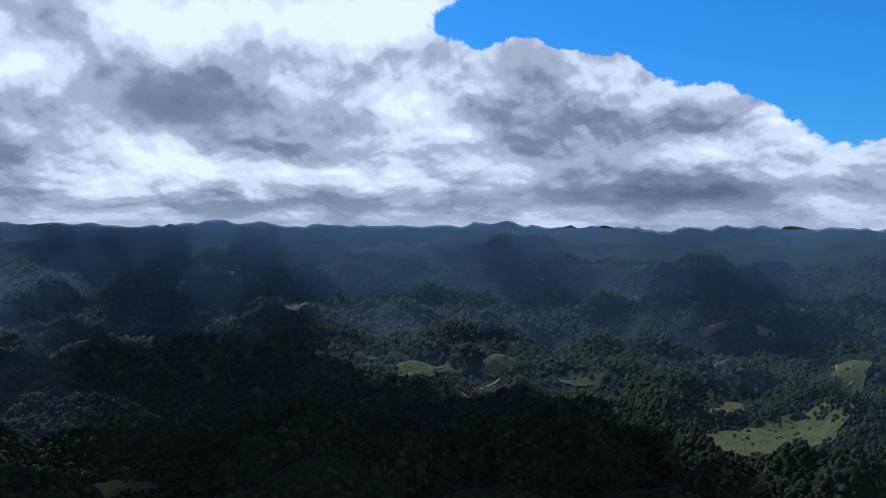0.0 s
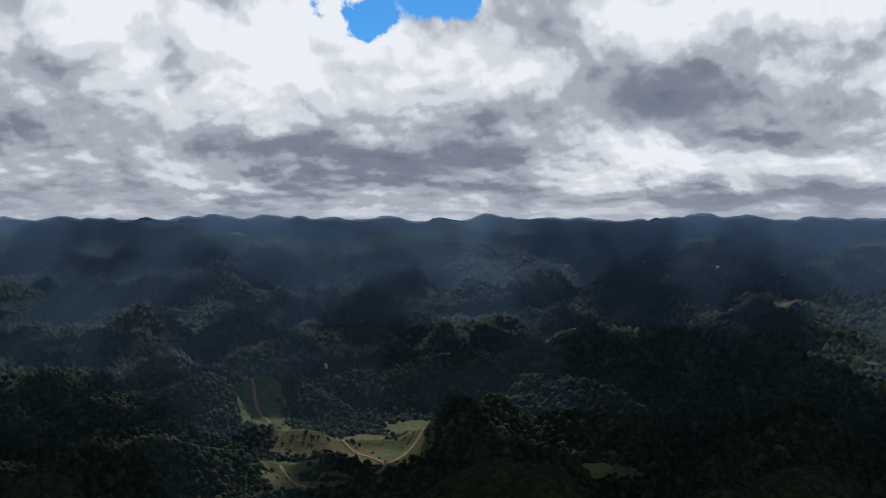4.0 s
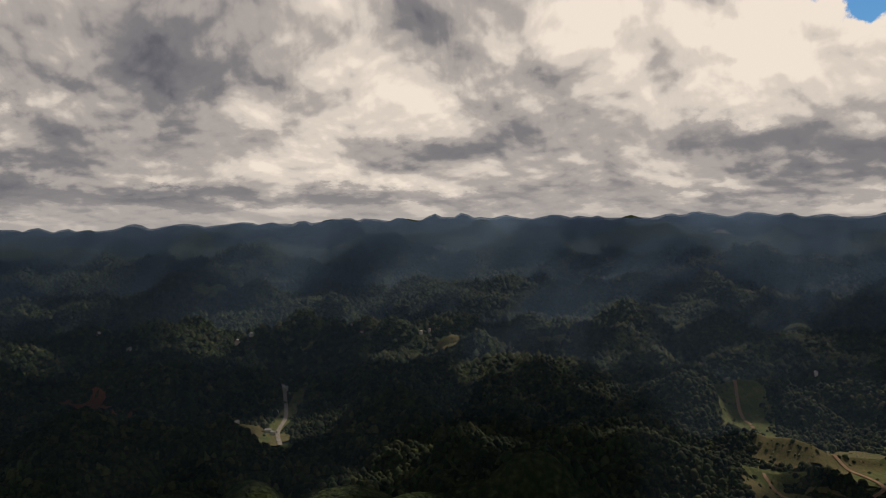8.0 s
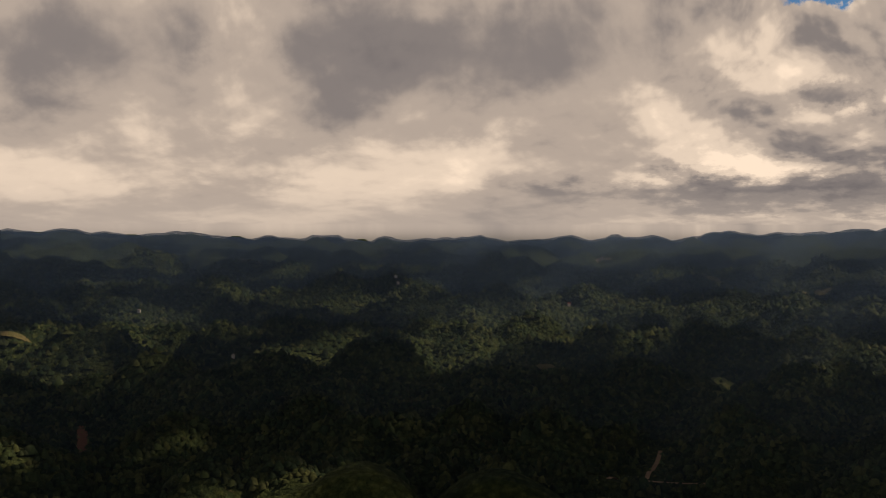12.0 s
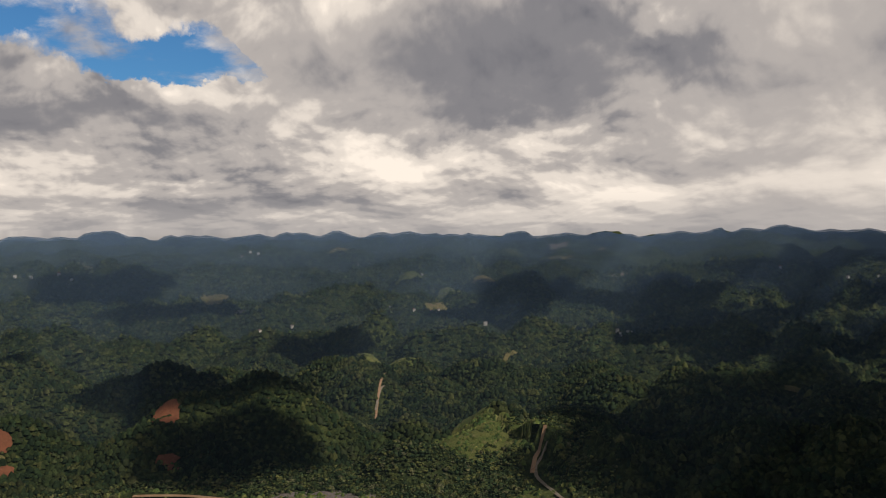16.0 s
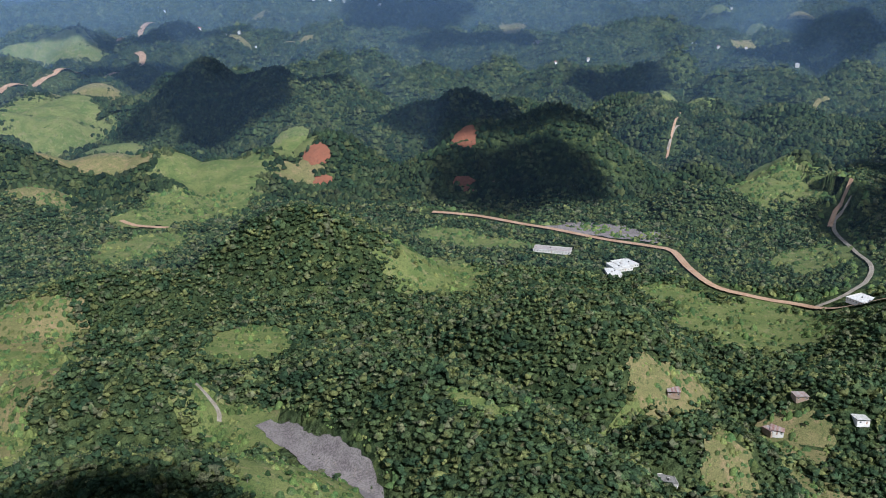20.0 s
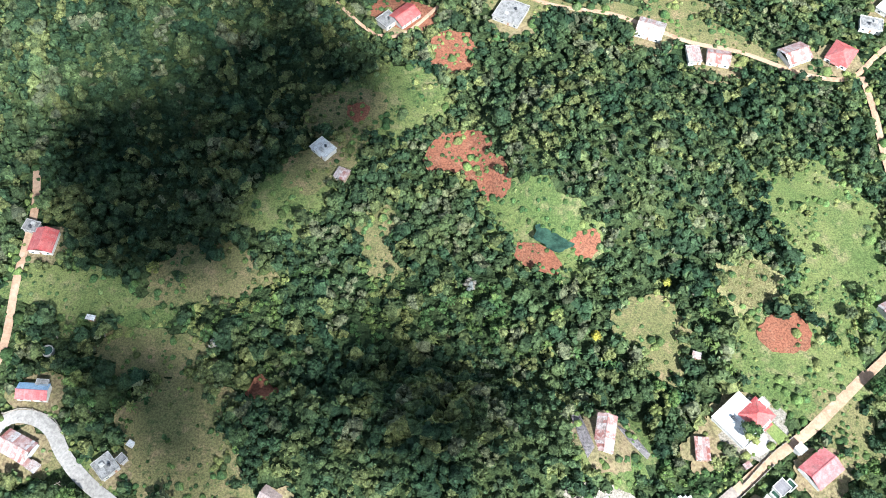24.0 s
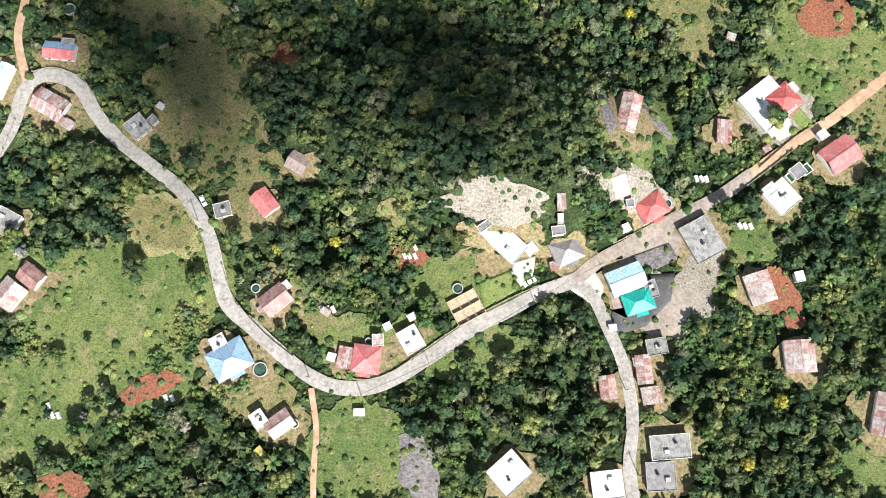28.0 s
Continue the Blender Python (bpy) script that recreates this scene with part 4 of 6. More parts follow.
patch('yard', 146, 369, 12, 7, -8)
patch('dry', 120, 337, 17, 6, -4)
patch('red', 47, 396, 14, 6, -2)
patch('red', -3, 426, 7, 8, -16)
patch('dry', -89, 183, 17, 11, -3)
patch('dry', -106, 144, 9, 6, -3)
patch('grass', -121, 164, 14, 8, -3)
patch('red', -67, 131, 6, 5, -3)
patch('dry', 91, 146, 8, 9, -5)
patch('dry', -24, 209, 5, 11, -7)
patch('yard', -155, 128, 10, 9, 3)
patch('yard', -156, 107, 11, 9, 2)
patch('yard', -121, 100, 7, 6, 3)
patch('yard', -71, 72, 8, 7, 3)
patch('yard', -59, 88, 7, 5, -2)
patch('yard', -64, 36, 9, 8, 3)
patch('yard', -79, 14, 13, 10, 3)
patch('yard', -59, -8, 8, 7, 3)
patch('yard', -29, 16, 9, 7, 3)
patch('yard', -37, 16, 7, 6, 2)
patch('yard', -14, 24, 8, 6, 3)
patch('yard', 18, 62, 15, 11, 2)
patch('yard', 42, 59, 9, 7, 3)
patch('yard', 64, 50, 11, 10, 3)
patch('yard', 69, 42, 10, 8, 3)
patch('yard', 92, 66, 13, 11, 3)
patch('yard', 73, 77, 10, 7, 7)
patch('yard', 62, 110, 13, 11, 12)
patch('yard', 117, 119, 14, 12, 2)
patch('yard', 123, 122, 9, 8, 2)
patch('yard', 144, 101, 11, 9, 3)
patch('yard', 122, 84, 10, 8, 3)
patch('yard', 101, 108, 8, 7, 3)
patch('yard', 114, 49, 10, 8, 3)
patch('yard', 128, 24, 10, 8, 3)
patch('yard', 158, 5, 13, 11, 3)
patch('yard', 76, 26, 6, 5, 3)
patch('yard', 71, 17, 9, 7, 3)
patch('yard', 74, 8, 6, 5, 3)
patch('yard', 58, 10, 7, 6, 3)
patch('yard', 81, -10, 12, 10, 3)
patch('yard', 78, -20, 9, 7, 3)
patch('yard', 59, -24, 10, 8, 3)
patch('yard', 24, -22, 11, 9, 3)
patch('yard', -155, 40, 7, 6, 3)
patch('yard', -163, 34, 9, 7, 3)
patch('yard', -167, 61, 8, 6, 3)
patch('yard', -176, 116, 12, 10, 2)
patch('yard', 8, 377, 12, 15, -0)
patch('yard', 36, 329, 12, 13, 0)
patch('yard', -16, 326, 10, 11, 1)
patch('yard', 104, 319, 12, 13, -0)
patch('yard', 134, 301, 10, 11, 1)
patch('yard', 172, 304, 10, 11, 2)
patch('yard', 194, 304, 10, 11, -0)
patch('yard', 227, 335, 12, 13, -0)
patch('yard', -51, 246, 7, 7, -0)
patch('yard', -166, 196, 9, 9, -0)
# yards and lawns in the village
yard_slab(M_TAR, 'dark tar yard round a teal-roofed house', [(58.3, 39.6), (61.1, 30.6), (71.3, 34.2), (80.6, 44.4), (82.0, 54.5), (72.2, 53.7), (73.9, 43.0), (64.1, 37.0)])
yard_slab(M_PALE, 'white concrete driveway up to a house', [(21.7, 56.0), (30.0, 58.5), (29.7, 53.4), (28.6, 48.3), (25.8, 45.6), (21.4, 51.7)])
yard_slab(M_PALE, 'pale concrete forecourt beside the road junction', [(40.2, 51.7), (51.3, 55.6), (55.6, 48.5), (55.4, 40.1), (49.5, 42.5), (43.6, 46.4)])
yard_slab(M_PALE, 'cream paved forecourt of a white house', [(117.0, 111.7), (124.4, 118.3), (127.7, 110.8), (121.7, 107.4), (117.8, 108.6)])
yard_slab(M_LAWN, 'trimmed bright green lawn inside a low wall', [(124.8, 119.2), (127.9, 122.5), (134.2, 115.1), (130.3, 111.4)])
yard_slab(M_LAWN, 'trimmed bright green lawn inside a low wall', [(9.1, 47.3), (20.5, 52.5), (23.7, 45.5), (11.9, 37.8)])
yard_slab(M_GREY, 'pale grey gravel strip between two yards', [(65.5, 60.1), (79.6, 65.9), (83.4, 60.1), (72.2, 54.1)])
yard_slab(M_PALE, 'pale concrete pad beside a dusty clearing', [(55.0, 85.9), (60.9, 88.8), (63.1, 81.5), (58.1, 79.1)])
yard_slab(M_GREY, 'grey paved ring path round an old house', [(49.2, 120.7), (52.7, 122.2), (57.2, 105.8), (53.9, 100.8), (51.6, 108.2)])
yard_slab(M_GREY, 'grey paved ring path round an old house', [(67.4, 117.4), (73.8, 114.4), (79.9, 106.8), (78.2, 104.5), (71.7, 110.5)])
# low walls
wall_run([(-37.8, 10.6), (-29.4, 10.1), (-19.7, 14.1), (-7.7, 23.3), (6.4, 33.7), (20.7, 42.1), (32.1, 47.8)])
wall_run([(-86.4, 49.8), (-81.7, 38.9), (-74.7, 30.8), (-66.2, 23.3), (-57.4, 17.1)])
wall_run([(59.0, 64.6), (70.7, 71.1), (82.3, 78.2)])
wall_run([(113.8, 96.6), (126.4, 108.3), (135.2, 114.6)])
wall_run([(-166.2, 121.7), (-157.9, 123.8), (-146.3, 119.7), (-142.4, 113.9)])
wall_run([(-174.9, 85.0), (-172.3, 95.1), (-170.6, 102.0)])
wall_run([(104.6, 85.6), (117.6, 96.3), (126.4, 103.9)])



# small far clearings on the rolling country
def far_clearings():
    r = random.Random(77)
    for k in range(64):
        turn = radians(r.uniform(-206, 18))
        away = r.uniform(1900, 4300)
        size = r.uniform(16, 46) * (away / 2600)
        patch(r.choice(("grass", "grass", "dry", "dry", "chalk")), -math.sin(turn) * away, math.cos(turn) * away, size, size * r.uniform(0.5, 1.2), math.degrees(turn))


far_clearings()

# ---------------------------------------------------------------- houses
def tin(name, base, worn, rough=0.45):
    """Painted or bare corrugated sheet, faded, streaked and rusty in spots; each sheet differs a little."""
    def build(n, p):
        rnd = n.add("ShaderNodeObjectInfo").outputs["Random"]
        own = n.add("ShaderNodeTexCoord").outputs["Object"]
        streak = n.noise(n.vec("MULTIPLY", own, (2.6, 0.35, 1.0)), 1.0, 5, 0.65)
        col = n.mix(n.math("MULTIPLY", n.span(n.noise(p, 0.5, 6, 0.68), 0.44, 0.64), 0.85), base, worn)
        col = n.mix(n.math("MULTIPLY", rnd, 0.45), col, worn)
        dirt = tuple(0.35 * v + 0.02 for v in worn)
        col = n.mix(n.math("MULTIPLY", n.span(streak, 0.50, 0.68), 0.6), col, dirt)
        col = n.mix(n.math("MULTIPLY", n.span(n.noise(p, 0.28, 7, 0.72), 0.56, 0.68), 0.5), col, (0.07, 0.065, 0.06))
        return n.mix(1.0, col, n.mix(n.span(n.noise(p, 2.2, 4, 0.7), 0.35, 0.65), (0.80, 0.80, 0.80), (1.15, 1.15, 1.15)), "MULTIPLY")
    return matter(name, build, rough)


M_ROOF = {
    "red": tin("red_roof", (0.36, 0.062, 0.058), (0.40, 0.14, 0.125)),
    "pink": tin("faded_red_roof", (0.40, 0.10, 0.10), (0.48, 0.20, 0.19)),
    "rust": tin("rusty_tin", (0.22, 0.075, 0.058), (0.40, 0.33, 0.31)),
    "oldtin": tin("old_tin", (0.40, 0.385, 0.375), (0.24, 0.14, 0.11)),
    "brown": tin("brown_roof", (0.17, 0.075, 0.065), (0.30, 0.20, 0.18)),
    "blue": tin("blue_grey_roof", (0.19, 0.29, 0.40), (0.25, 0.34, 0.44)),
    "teal": tin("teal_roof", (0.015, 0.27, 0.225), (0.03, 0.31, 0.26)),
    "paleblue": tin("pale_blue_roof", (0.34, 0.56, 0.60), (0.55, 0.64, 0.65)),
    "grey": tin("dark_grey_roof", (0.15, 0.14, 0.145), (0.24, 0.22, 0.22)),
    "white": tin("white_roof", (0.62, 0.62, 0.60), (0.42, 0.40, 0.37)),
    "concrete": tin("bare_concrete", (0.26, 0.25, 0.24), (0.11, 0.105, 0.10), 0.9),
    "tan": tin("pinkish_old_tin", (0.30, 0.24, 0.22), (0.22, 0.16, 0.14)),
    "yellow": tin("yellow_tin", (0.45, 0.38, 0.06), (0.36, 0.28, 0.12)),
}
M_WALL = {
    "white": matter("white_wall", two((0.62, 0.60, 0.56), (0.50, 0.48, 0.44), None, 0.3, 2.0, grain=0.12), 0.85),
    "concrete": matter("block_wall", two((0.36, 0.34, 0.32), (0.28, 0.27, 0.25), None, 0.3, 2.0, grain=0.2), 0.9),
    "wood": matter("board_wall", two((0.28, 0.21, 0.15), (0.20, 0.15, 0.11), None, 0.3, 2.0, grain=0.2), 0.85),
    "grey": matter("grey_wall", two((0.45, 0.45, 0.45), (0.38, 0.38, 0.38), None, 0.3, 2.0, grain=0.15), 0.85),
}
M_GLASS = matter("dark_glass", lambda n, p: n.mix(n.noise(p, 0.7, 2), (0.02, 0.025, 0.03), (0.05, 0.06, 0.07)), 0.1)
M_DOOR = matter("door_paint", two((0.20, 0.10, 0.06), (0.28, 0.16, 0.10), None, 0.5, 2.0), 0.6)
M_BLACK = matter("black_plastic", two((0.02, 0.02, 0.022), (0.035, 0.035, 0.04), None, 0.5, 2.0), 0.4)
ROOF_WORDS = {"red": "bright red", "pink": "faded red", "rust": "rust-streaked red and grey", "oldtin": "grey weathered tin", "brown": "dark brown", "blue": "blue-grey",
              "teal": "teal green", "paleblue": "pale blue", "grey": "dark grey", "white": "white", "concrete": "bare grey concrete", "yellow": "yellow", "tan": "dull pinkish tin"}
WALL_WORDS = {"white": "white-painted block", "concrete": "unpainted block", "wood": "brown board", "grey": "grey"}


def box(x0, x1, y0, y1, z0, z1):
    v = [(x, y, z) for z in (z0, z1) for x, y in ((x0, y0), (x1, y0), (x1, y1), (x0, y1))]
    f = [(3, 2, 1, 0), (4, 5, 6, 7), (0, 1, 5, 4), (1, 2, 6, 5), (2, 3, 7, 6), (3, 0, 4, 7)]
    return v, f


def slab(quad, thick):
    """A plate under four corner points."""
    v = [tuple(p) for p in quad] + [(p[0], p[1], p[2] - thick) for p in quad]
    n = len(quad)
    f = [tuple(range(n)), tuple(range(2 * n - 1, n - 1, -1))] + [(i, n + i, n + (i + 1) % n, (i + 1) % n) for i in range(n)]
    return v, f


def boxes(name, parent, mat, *spans, label=""):
    """One part made of boxes."""
    v, f = [], []
    for s in spans:
        bv, bf = box(*s)
        f += [tuple(i + len(v) for i in q) for q in bf]
        v += bv
    return put_part(name, mesh_from(name, v, f, mat), parent, label)


def stand(name, x, y, turn, label, category, group="", sink=0.0):
    base = new(name)
    base.empty_display_size = 0.5
    base.matrix_world = pose(x, y, height(x, y) + 0.45 - sink, 0, 0, turn)
    return tagged(base, label, category, group)


def house(x, y, w, d, turn, style, roof, wall, other=None):
    """A small one-storey house: walls, doors, windows and a roof of single sheets."""
    rng = random.Random(int(x * 7 + y * 13))
    tall = 2.2 if style == "shed" else 2.9
    small = w * d < 30
    label = "%s house with a %s %s roof" % (WALL_WORDS[wall], ROOF_WORDS[roof], {"gable": "pitched sheet", "hip": "hipped", "flat": "flat slab", "shed": "lean-to sheet"}[style])
    if small:
        label = label.replace("house", "shed")
    ob = stand("shed" if small else "house", x, y, turn, label, "shed" if small else "house", "village houses")
    FOOTINGS.append((x, y, 0.5 * math.hypot(w, d)))
    a, b = w / 2 - 0.35, d / 2 - 0.35
    t, k = 0.18, -2.5
    m = M_WALL[wall]
    for spans in ((-a, a, -b, -b + t, k, tall), (-a, a, b - t, b, k, tall), (-a, -a + t, -b + t, b - t, k, tall), (a - t, a, -b + t, b - t, k, tall)):
        boxes("wall", ob, m, spans)
    # doors and windows on the long faces
    n = 1 if small else max(2, int(w / 3.4))
    for face in (-1, 1):
        for i in range(n):
            u = -a + (i + 0.5) * 2 * a / n
            y0 = face * b
            lo, hi = min(y0, y0 + face * 0.06), max(y0, y0 + face * 0.06)
            if face == -1 and i == n // 2:
                boxes("door", ob, M_DOOR, (u - 0.45, u + 0.45, lo, hi, 0.0, 2.05))
            else:
                frame_part = boxes("window", ob, M_WALL["white"], (u - 0.7, u + 0.7, lo, hi, 0.85, 0.93), (u - 0.7, u + 0.7, lo, hi, 1.92, 2.0), (u - 0.7, u - 0.62, lo, hi, 0.93, 1.92), (u + 0.62, u + 0.7, lo, hi, 0.93, 1.92))
                boxes("pane", frame_part, M_GLASS, (u - 0.62, u + 0.62, lo + 0.015, hi - 0.015, 0.93, 1.92))
    A, B = w / 2, d / 2
    mr = M_ROOF[roof]
    mixed = [mr, mr, M_ROOF["oldtin"]] if roof == "rust" else ([mr, mr, mr, M_ROOF["rust"]] if roof == "oldtin" else [mr])
    if style in ("gable", "shed"):
        along = w >= d or style == "shed"
        L, S = (A, B) if along else (B, A)
        rise = S * (0.42 if style == "gable" else 0.18)
        sheets = max(2, int(2 * L / 1.3))
        step = 2 * L / sheets
        for i in range(sheets):
            p0, p1 = -L + i * step, -L + (i + 1) * step + 0.06
            for way in ((-1, 1) if style == "gable" else (1,)):
                z = tall + rise + 0.03 * (i % 2) + rng.uniform(0, 0.03)
                low = tall - 0.05 + 0.03 * (i % 2)
                inner = 0.0 if style == "gable" else -S
                q = [(p0, inner, z), (p1, inner, z), (p1, way * S, low), (p0, way * S, low)]
                if not along:
                    q = [(v, u, h) for u, v, h in q]
                if way == 1:
                    q = q[::-1]
                if not along:
                    q = q[::-1]
                sv, sf = slab(q, 0.07)
                put_part("roof_sheet", mesh_from("roof_sheet", sv, sf, M_ROOF[other] if other and way == 1 else rng.choice(mixed)), ob)
        if style == "gable":
            cap = (-L - 0.1, L + 0.1, -0.18, 0.18, tall + rise + 0.02, tall + rise + 0.12)
            cap = cap if along else (-0.18, 0.18, -L - 0.1, L + 0.1, tall + rise + 0.02, tall + rise + 0.12)
            boxes("ridge_cap", ob, mr, cap)
    elif style == "hip":
        along = A >= B
        rise = min(A, B) * 0.45
        q = max(0.25, abs(A - B))
        e1, e2 = ((-q, 0, tall + rise), (q, 0, tall + rise)) if along else ((0, -q, tall + rise), (0, q, tall + rise))
        c = [(-A, -B, tall), (A, -B, tall), (A, B, tall), (-A, B, tall)]
        if along:
            faces = [(c[0], c[1], e2, e1), (c[2], c[3], e1, e2), (c[1], c[2], e2), (c[3], c[0], e1)]
        else:
            faces = [(c[1], c[2], e2, e1), (c[3], c[0], e1, e2), (c[0], c[1], e1), (c[2], c[3], e2)]
        for fc in faces:
            sv, sf = slab(fc, 0.10)
            put_part("roof_slope", mesh_from("roof_slope", sv, sf, mr), ob)
        for corner in c:
            end = min((e1, e2), key=lambda e: (e[0] - corner[0]) ** 2 + (e[1] - corner[1]) ** 2)
            put_part("hip_cap", ridge_bar(corner, end, mr), ob)
        put_part("hip_cap", ridge_bar(e1, e2, mr), ob)
        # a small porch roof
        boxes("porch_roof", ob, mr, (-A * 0.4, A * 0.4, -B - 1.4, -B + 0.2, tall - 0.35, tall - 0.25))
        for u in (-A * 0.36, A * 0.36):
            boxes("porch_post", ob, M_WALL["white"], (u - 0.08, u + 0.08, -B - 1.3, -B - 1.14, 0.0, tall - 0.35))
    else:
        boxes("roof_slab", ob, mr, (-A, A, -B, B, tall, tall + 0.16))
        boxes("parapet", ob, m, (-A, A, -B, -B + 0.15, tall + 0.16, tall + 0.5), (-A, A, B - 0.15, B, tall + 0.16, tall + 0.5), (-A, -A + 0.15, -B + 0.15, B - 0.15, tall + 0.16, tall + 0.5), (A - 0.15, A, -B + 0.15, B - 0.15, tall + 0.16, tall + 0.5))
        if not small:
            u, v = rng.uniform(-A * 0.5, A * 0.5), rng.uniform(-B * 0.5, B * 0.5)
            boxes("roof_hatch", ob, M_WALL["concrete"], (u - 0.9, u + 0.9, v - 0.7, v + 0.7, tall + 0.16, tall + 1.1))
            u, v = -u * 0.8 + 0.6, -v * 0.8
            tank = put_part("water_tank", drum(0.6, 1.2, M_BLACK, 12), ob, "black plastic rooftop water tank")
            tank.location = (u, v, tall + 0.16)
            for s in range(3):
                c = (rng.uniform(-A * 0.8, A * 0.8), rng.choice((-B + 0.4, B - 0.4)))
                boxes("column_stub", ob, M_WALL["concrete"], (c[0] - 0.12, c[0] + 0.12, c[1] - 0.12, c[1] + 0.12, tall + 0.16, tall + 0.8))
    return ob


def ridge_bar(p, q, mat, half=0.12, up=0.10):
    p, q = Vector(p), Vector(q)
    s = (q - p).cross(Vector((0, 0, 1)))
    s = s.normalized() * half if s.length > 1e-6 else Vector((half, 0, 0))
    z = Vector((0, 0, up))
    o = Vector((0, 0, 0.01))
    v = [p - s + o, p + s + o, p + z, q - s + o, q + s + o, q + z]
    return mesh_from("hip_cap", v, [(0, 2, 1), (3, 4, 5), (0, 3, 5, 2), (1, 2, 5, 4), (0, 1, 4, 3)], mat)


def drum(rad, tall, mat, sides=20, wall=None):
    """A round tank: solid with a domed lid, or an open ring when wall is given."""
    v, f = [], []
    ring = [(math.cos(2 * math.pi * i / sides), math.sin(2 * math.pi * i / sides)) for i in range(sides)]
    if wall is None:
        levels = [(rad, 0.0), (rad, tall), (rad * 0.8, tall + 0.12), (rad * 0.25, tall + 0.25), (rad * 0.25, tall + 0.34)]
    else:
        levels = [(rad, -1.0), (rad, tall), (rad - wall, tall), (rad - wall, tall - 0.9), (0.02, tall - 0.9)]
    for r, z in levels:
        v += [(r * c, r * s, z) for c, s in ring]
    for k in range(len(levels) - 1):
        for i in range(sides):
            j = (i + 1) % sides
            f.append((k * sides + i, k * sides + j, (k + 1) * sides + j, (k + 1) * sides + i))
    if wall is None:
        f.append(tuple(range((len(levels) - 1) * sides, len(levels) * sides)))
    return mesh_from("drum", v, f, mat)


def round_tank(x, y, rad):
    ob = stand("water_cistern", x, y, 0, "round open concrete water cistern holding dark water", "cistern", "cisterns")
    FOOTINGS.append((x, y, rad))
    put_part("cistern_wall", drum(rad, 1.3, M_WALL["concrete"], 28, 0.35), ob)
    top = put_part("water", drum(rad - 0.4, 0.05, M_POND, 24), ob, "dark standing water")
    top.location = (0, 0, 0.55)


def square_tank(x, y, w, d, turn):
    ob = stand("water_tank", x, y, turn, "square open concrete rainwater tank with a white rim", "cistern", "cisterns")
    FOOTINGS.append((x, y, 0.6 * w))
    a, b = w / 2, d / 2
    for spans in ((-a, a, -b, -b + 0.3, -1.0, 1.4), (-a, a, b - 0.3, b, -1.0, 1.4), (-a, -a + 0.3, -b + 0.3, b - 0.3, -1.0, 1.4), (a - 0.3, a, -b + 0.3, b - 0.3, -1.0, 1.4)):
        boxes("tank_wall", ob, M_WALL["white"], spans)
    boxes("water", ob, M_POND, (-a + 0.3, a - 0.3, -b + 0.3, b - 0.3, -0.5, 0.9), label="dark standing water")


def tombs(x, y, count):
    """White family graves in a loose row."""
    rng = random.Random(int(x + 3 * y))
    for i in range(count):
        ox, oy = (i % 3) * 2.0 - 2 + rng.uniform(-0.2, 0.2), (i // 3) * 3.2
        ob = stand("tomb", x + ox, y + oy, 25 + rng.uniform(-6, 6), "whitewashed concrete tomb in a family burial plot", "tomb", "family tombs")
        boxes("plinth", ob, M_WALL["concrete"], (-0.75, 0.75, -1.35, 1.35, -0.6, 0.3))
        boxes("vault", ob, M_WALL["white"], (-0.6, 0.6, -1.2, 1.2, 0.3, 0.95))
    FOOTINGS.append((x, y, 3.0))


def shell_house(x, y, w, d, turn):
    """The unfinished house: bare block walls, rooms open to the sky."""
    ob = stand("unfinished_house", x, y, turn, "roofless unfinished house of tan block walls and open rooms", "house")
    FOOTINGS.append((x, y, 0.5 * math.hypot(w, d)))
    m = matter("tan_block", two((0.42, 0.33, 0.22), (0.33, 0.26, 0.18), None, 0.4, 2.0), 0.9)
    A, B = w / 2, d / 2
    boxes("floor_slab", ob, m, (-A, A, -B, B, -1.0, 0.55))
    for i in range(4):
        u = -A + i * (2 * A - 0.2) / 3
        boxes("cross_wall", ob, m, (u, u + 0.2, -B + 0.2, B - 0.2, 0.55, 1.9))
    for i in range(3):
        v = -B + i * (2 * B - 0.2) / 2
        boxes("long_wall", ob, m, (-A, A, v, v + 0.2, 0.55, 2.0))


M_CAR = matter("white_car_paint", lambda n, p: n.mix(n.noise(p, 1.0, 2), (0.72, 0.72, 0.72), (0.80, 0.80, 0.80)), 0.25)


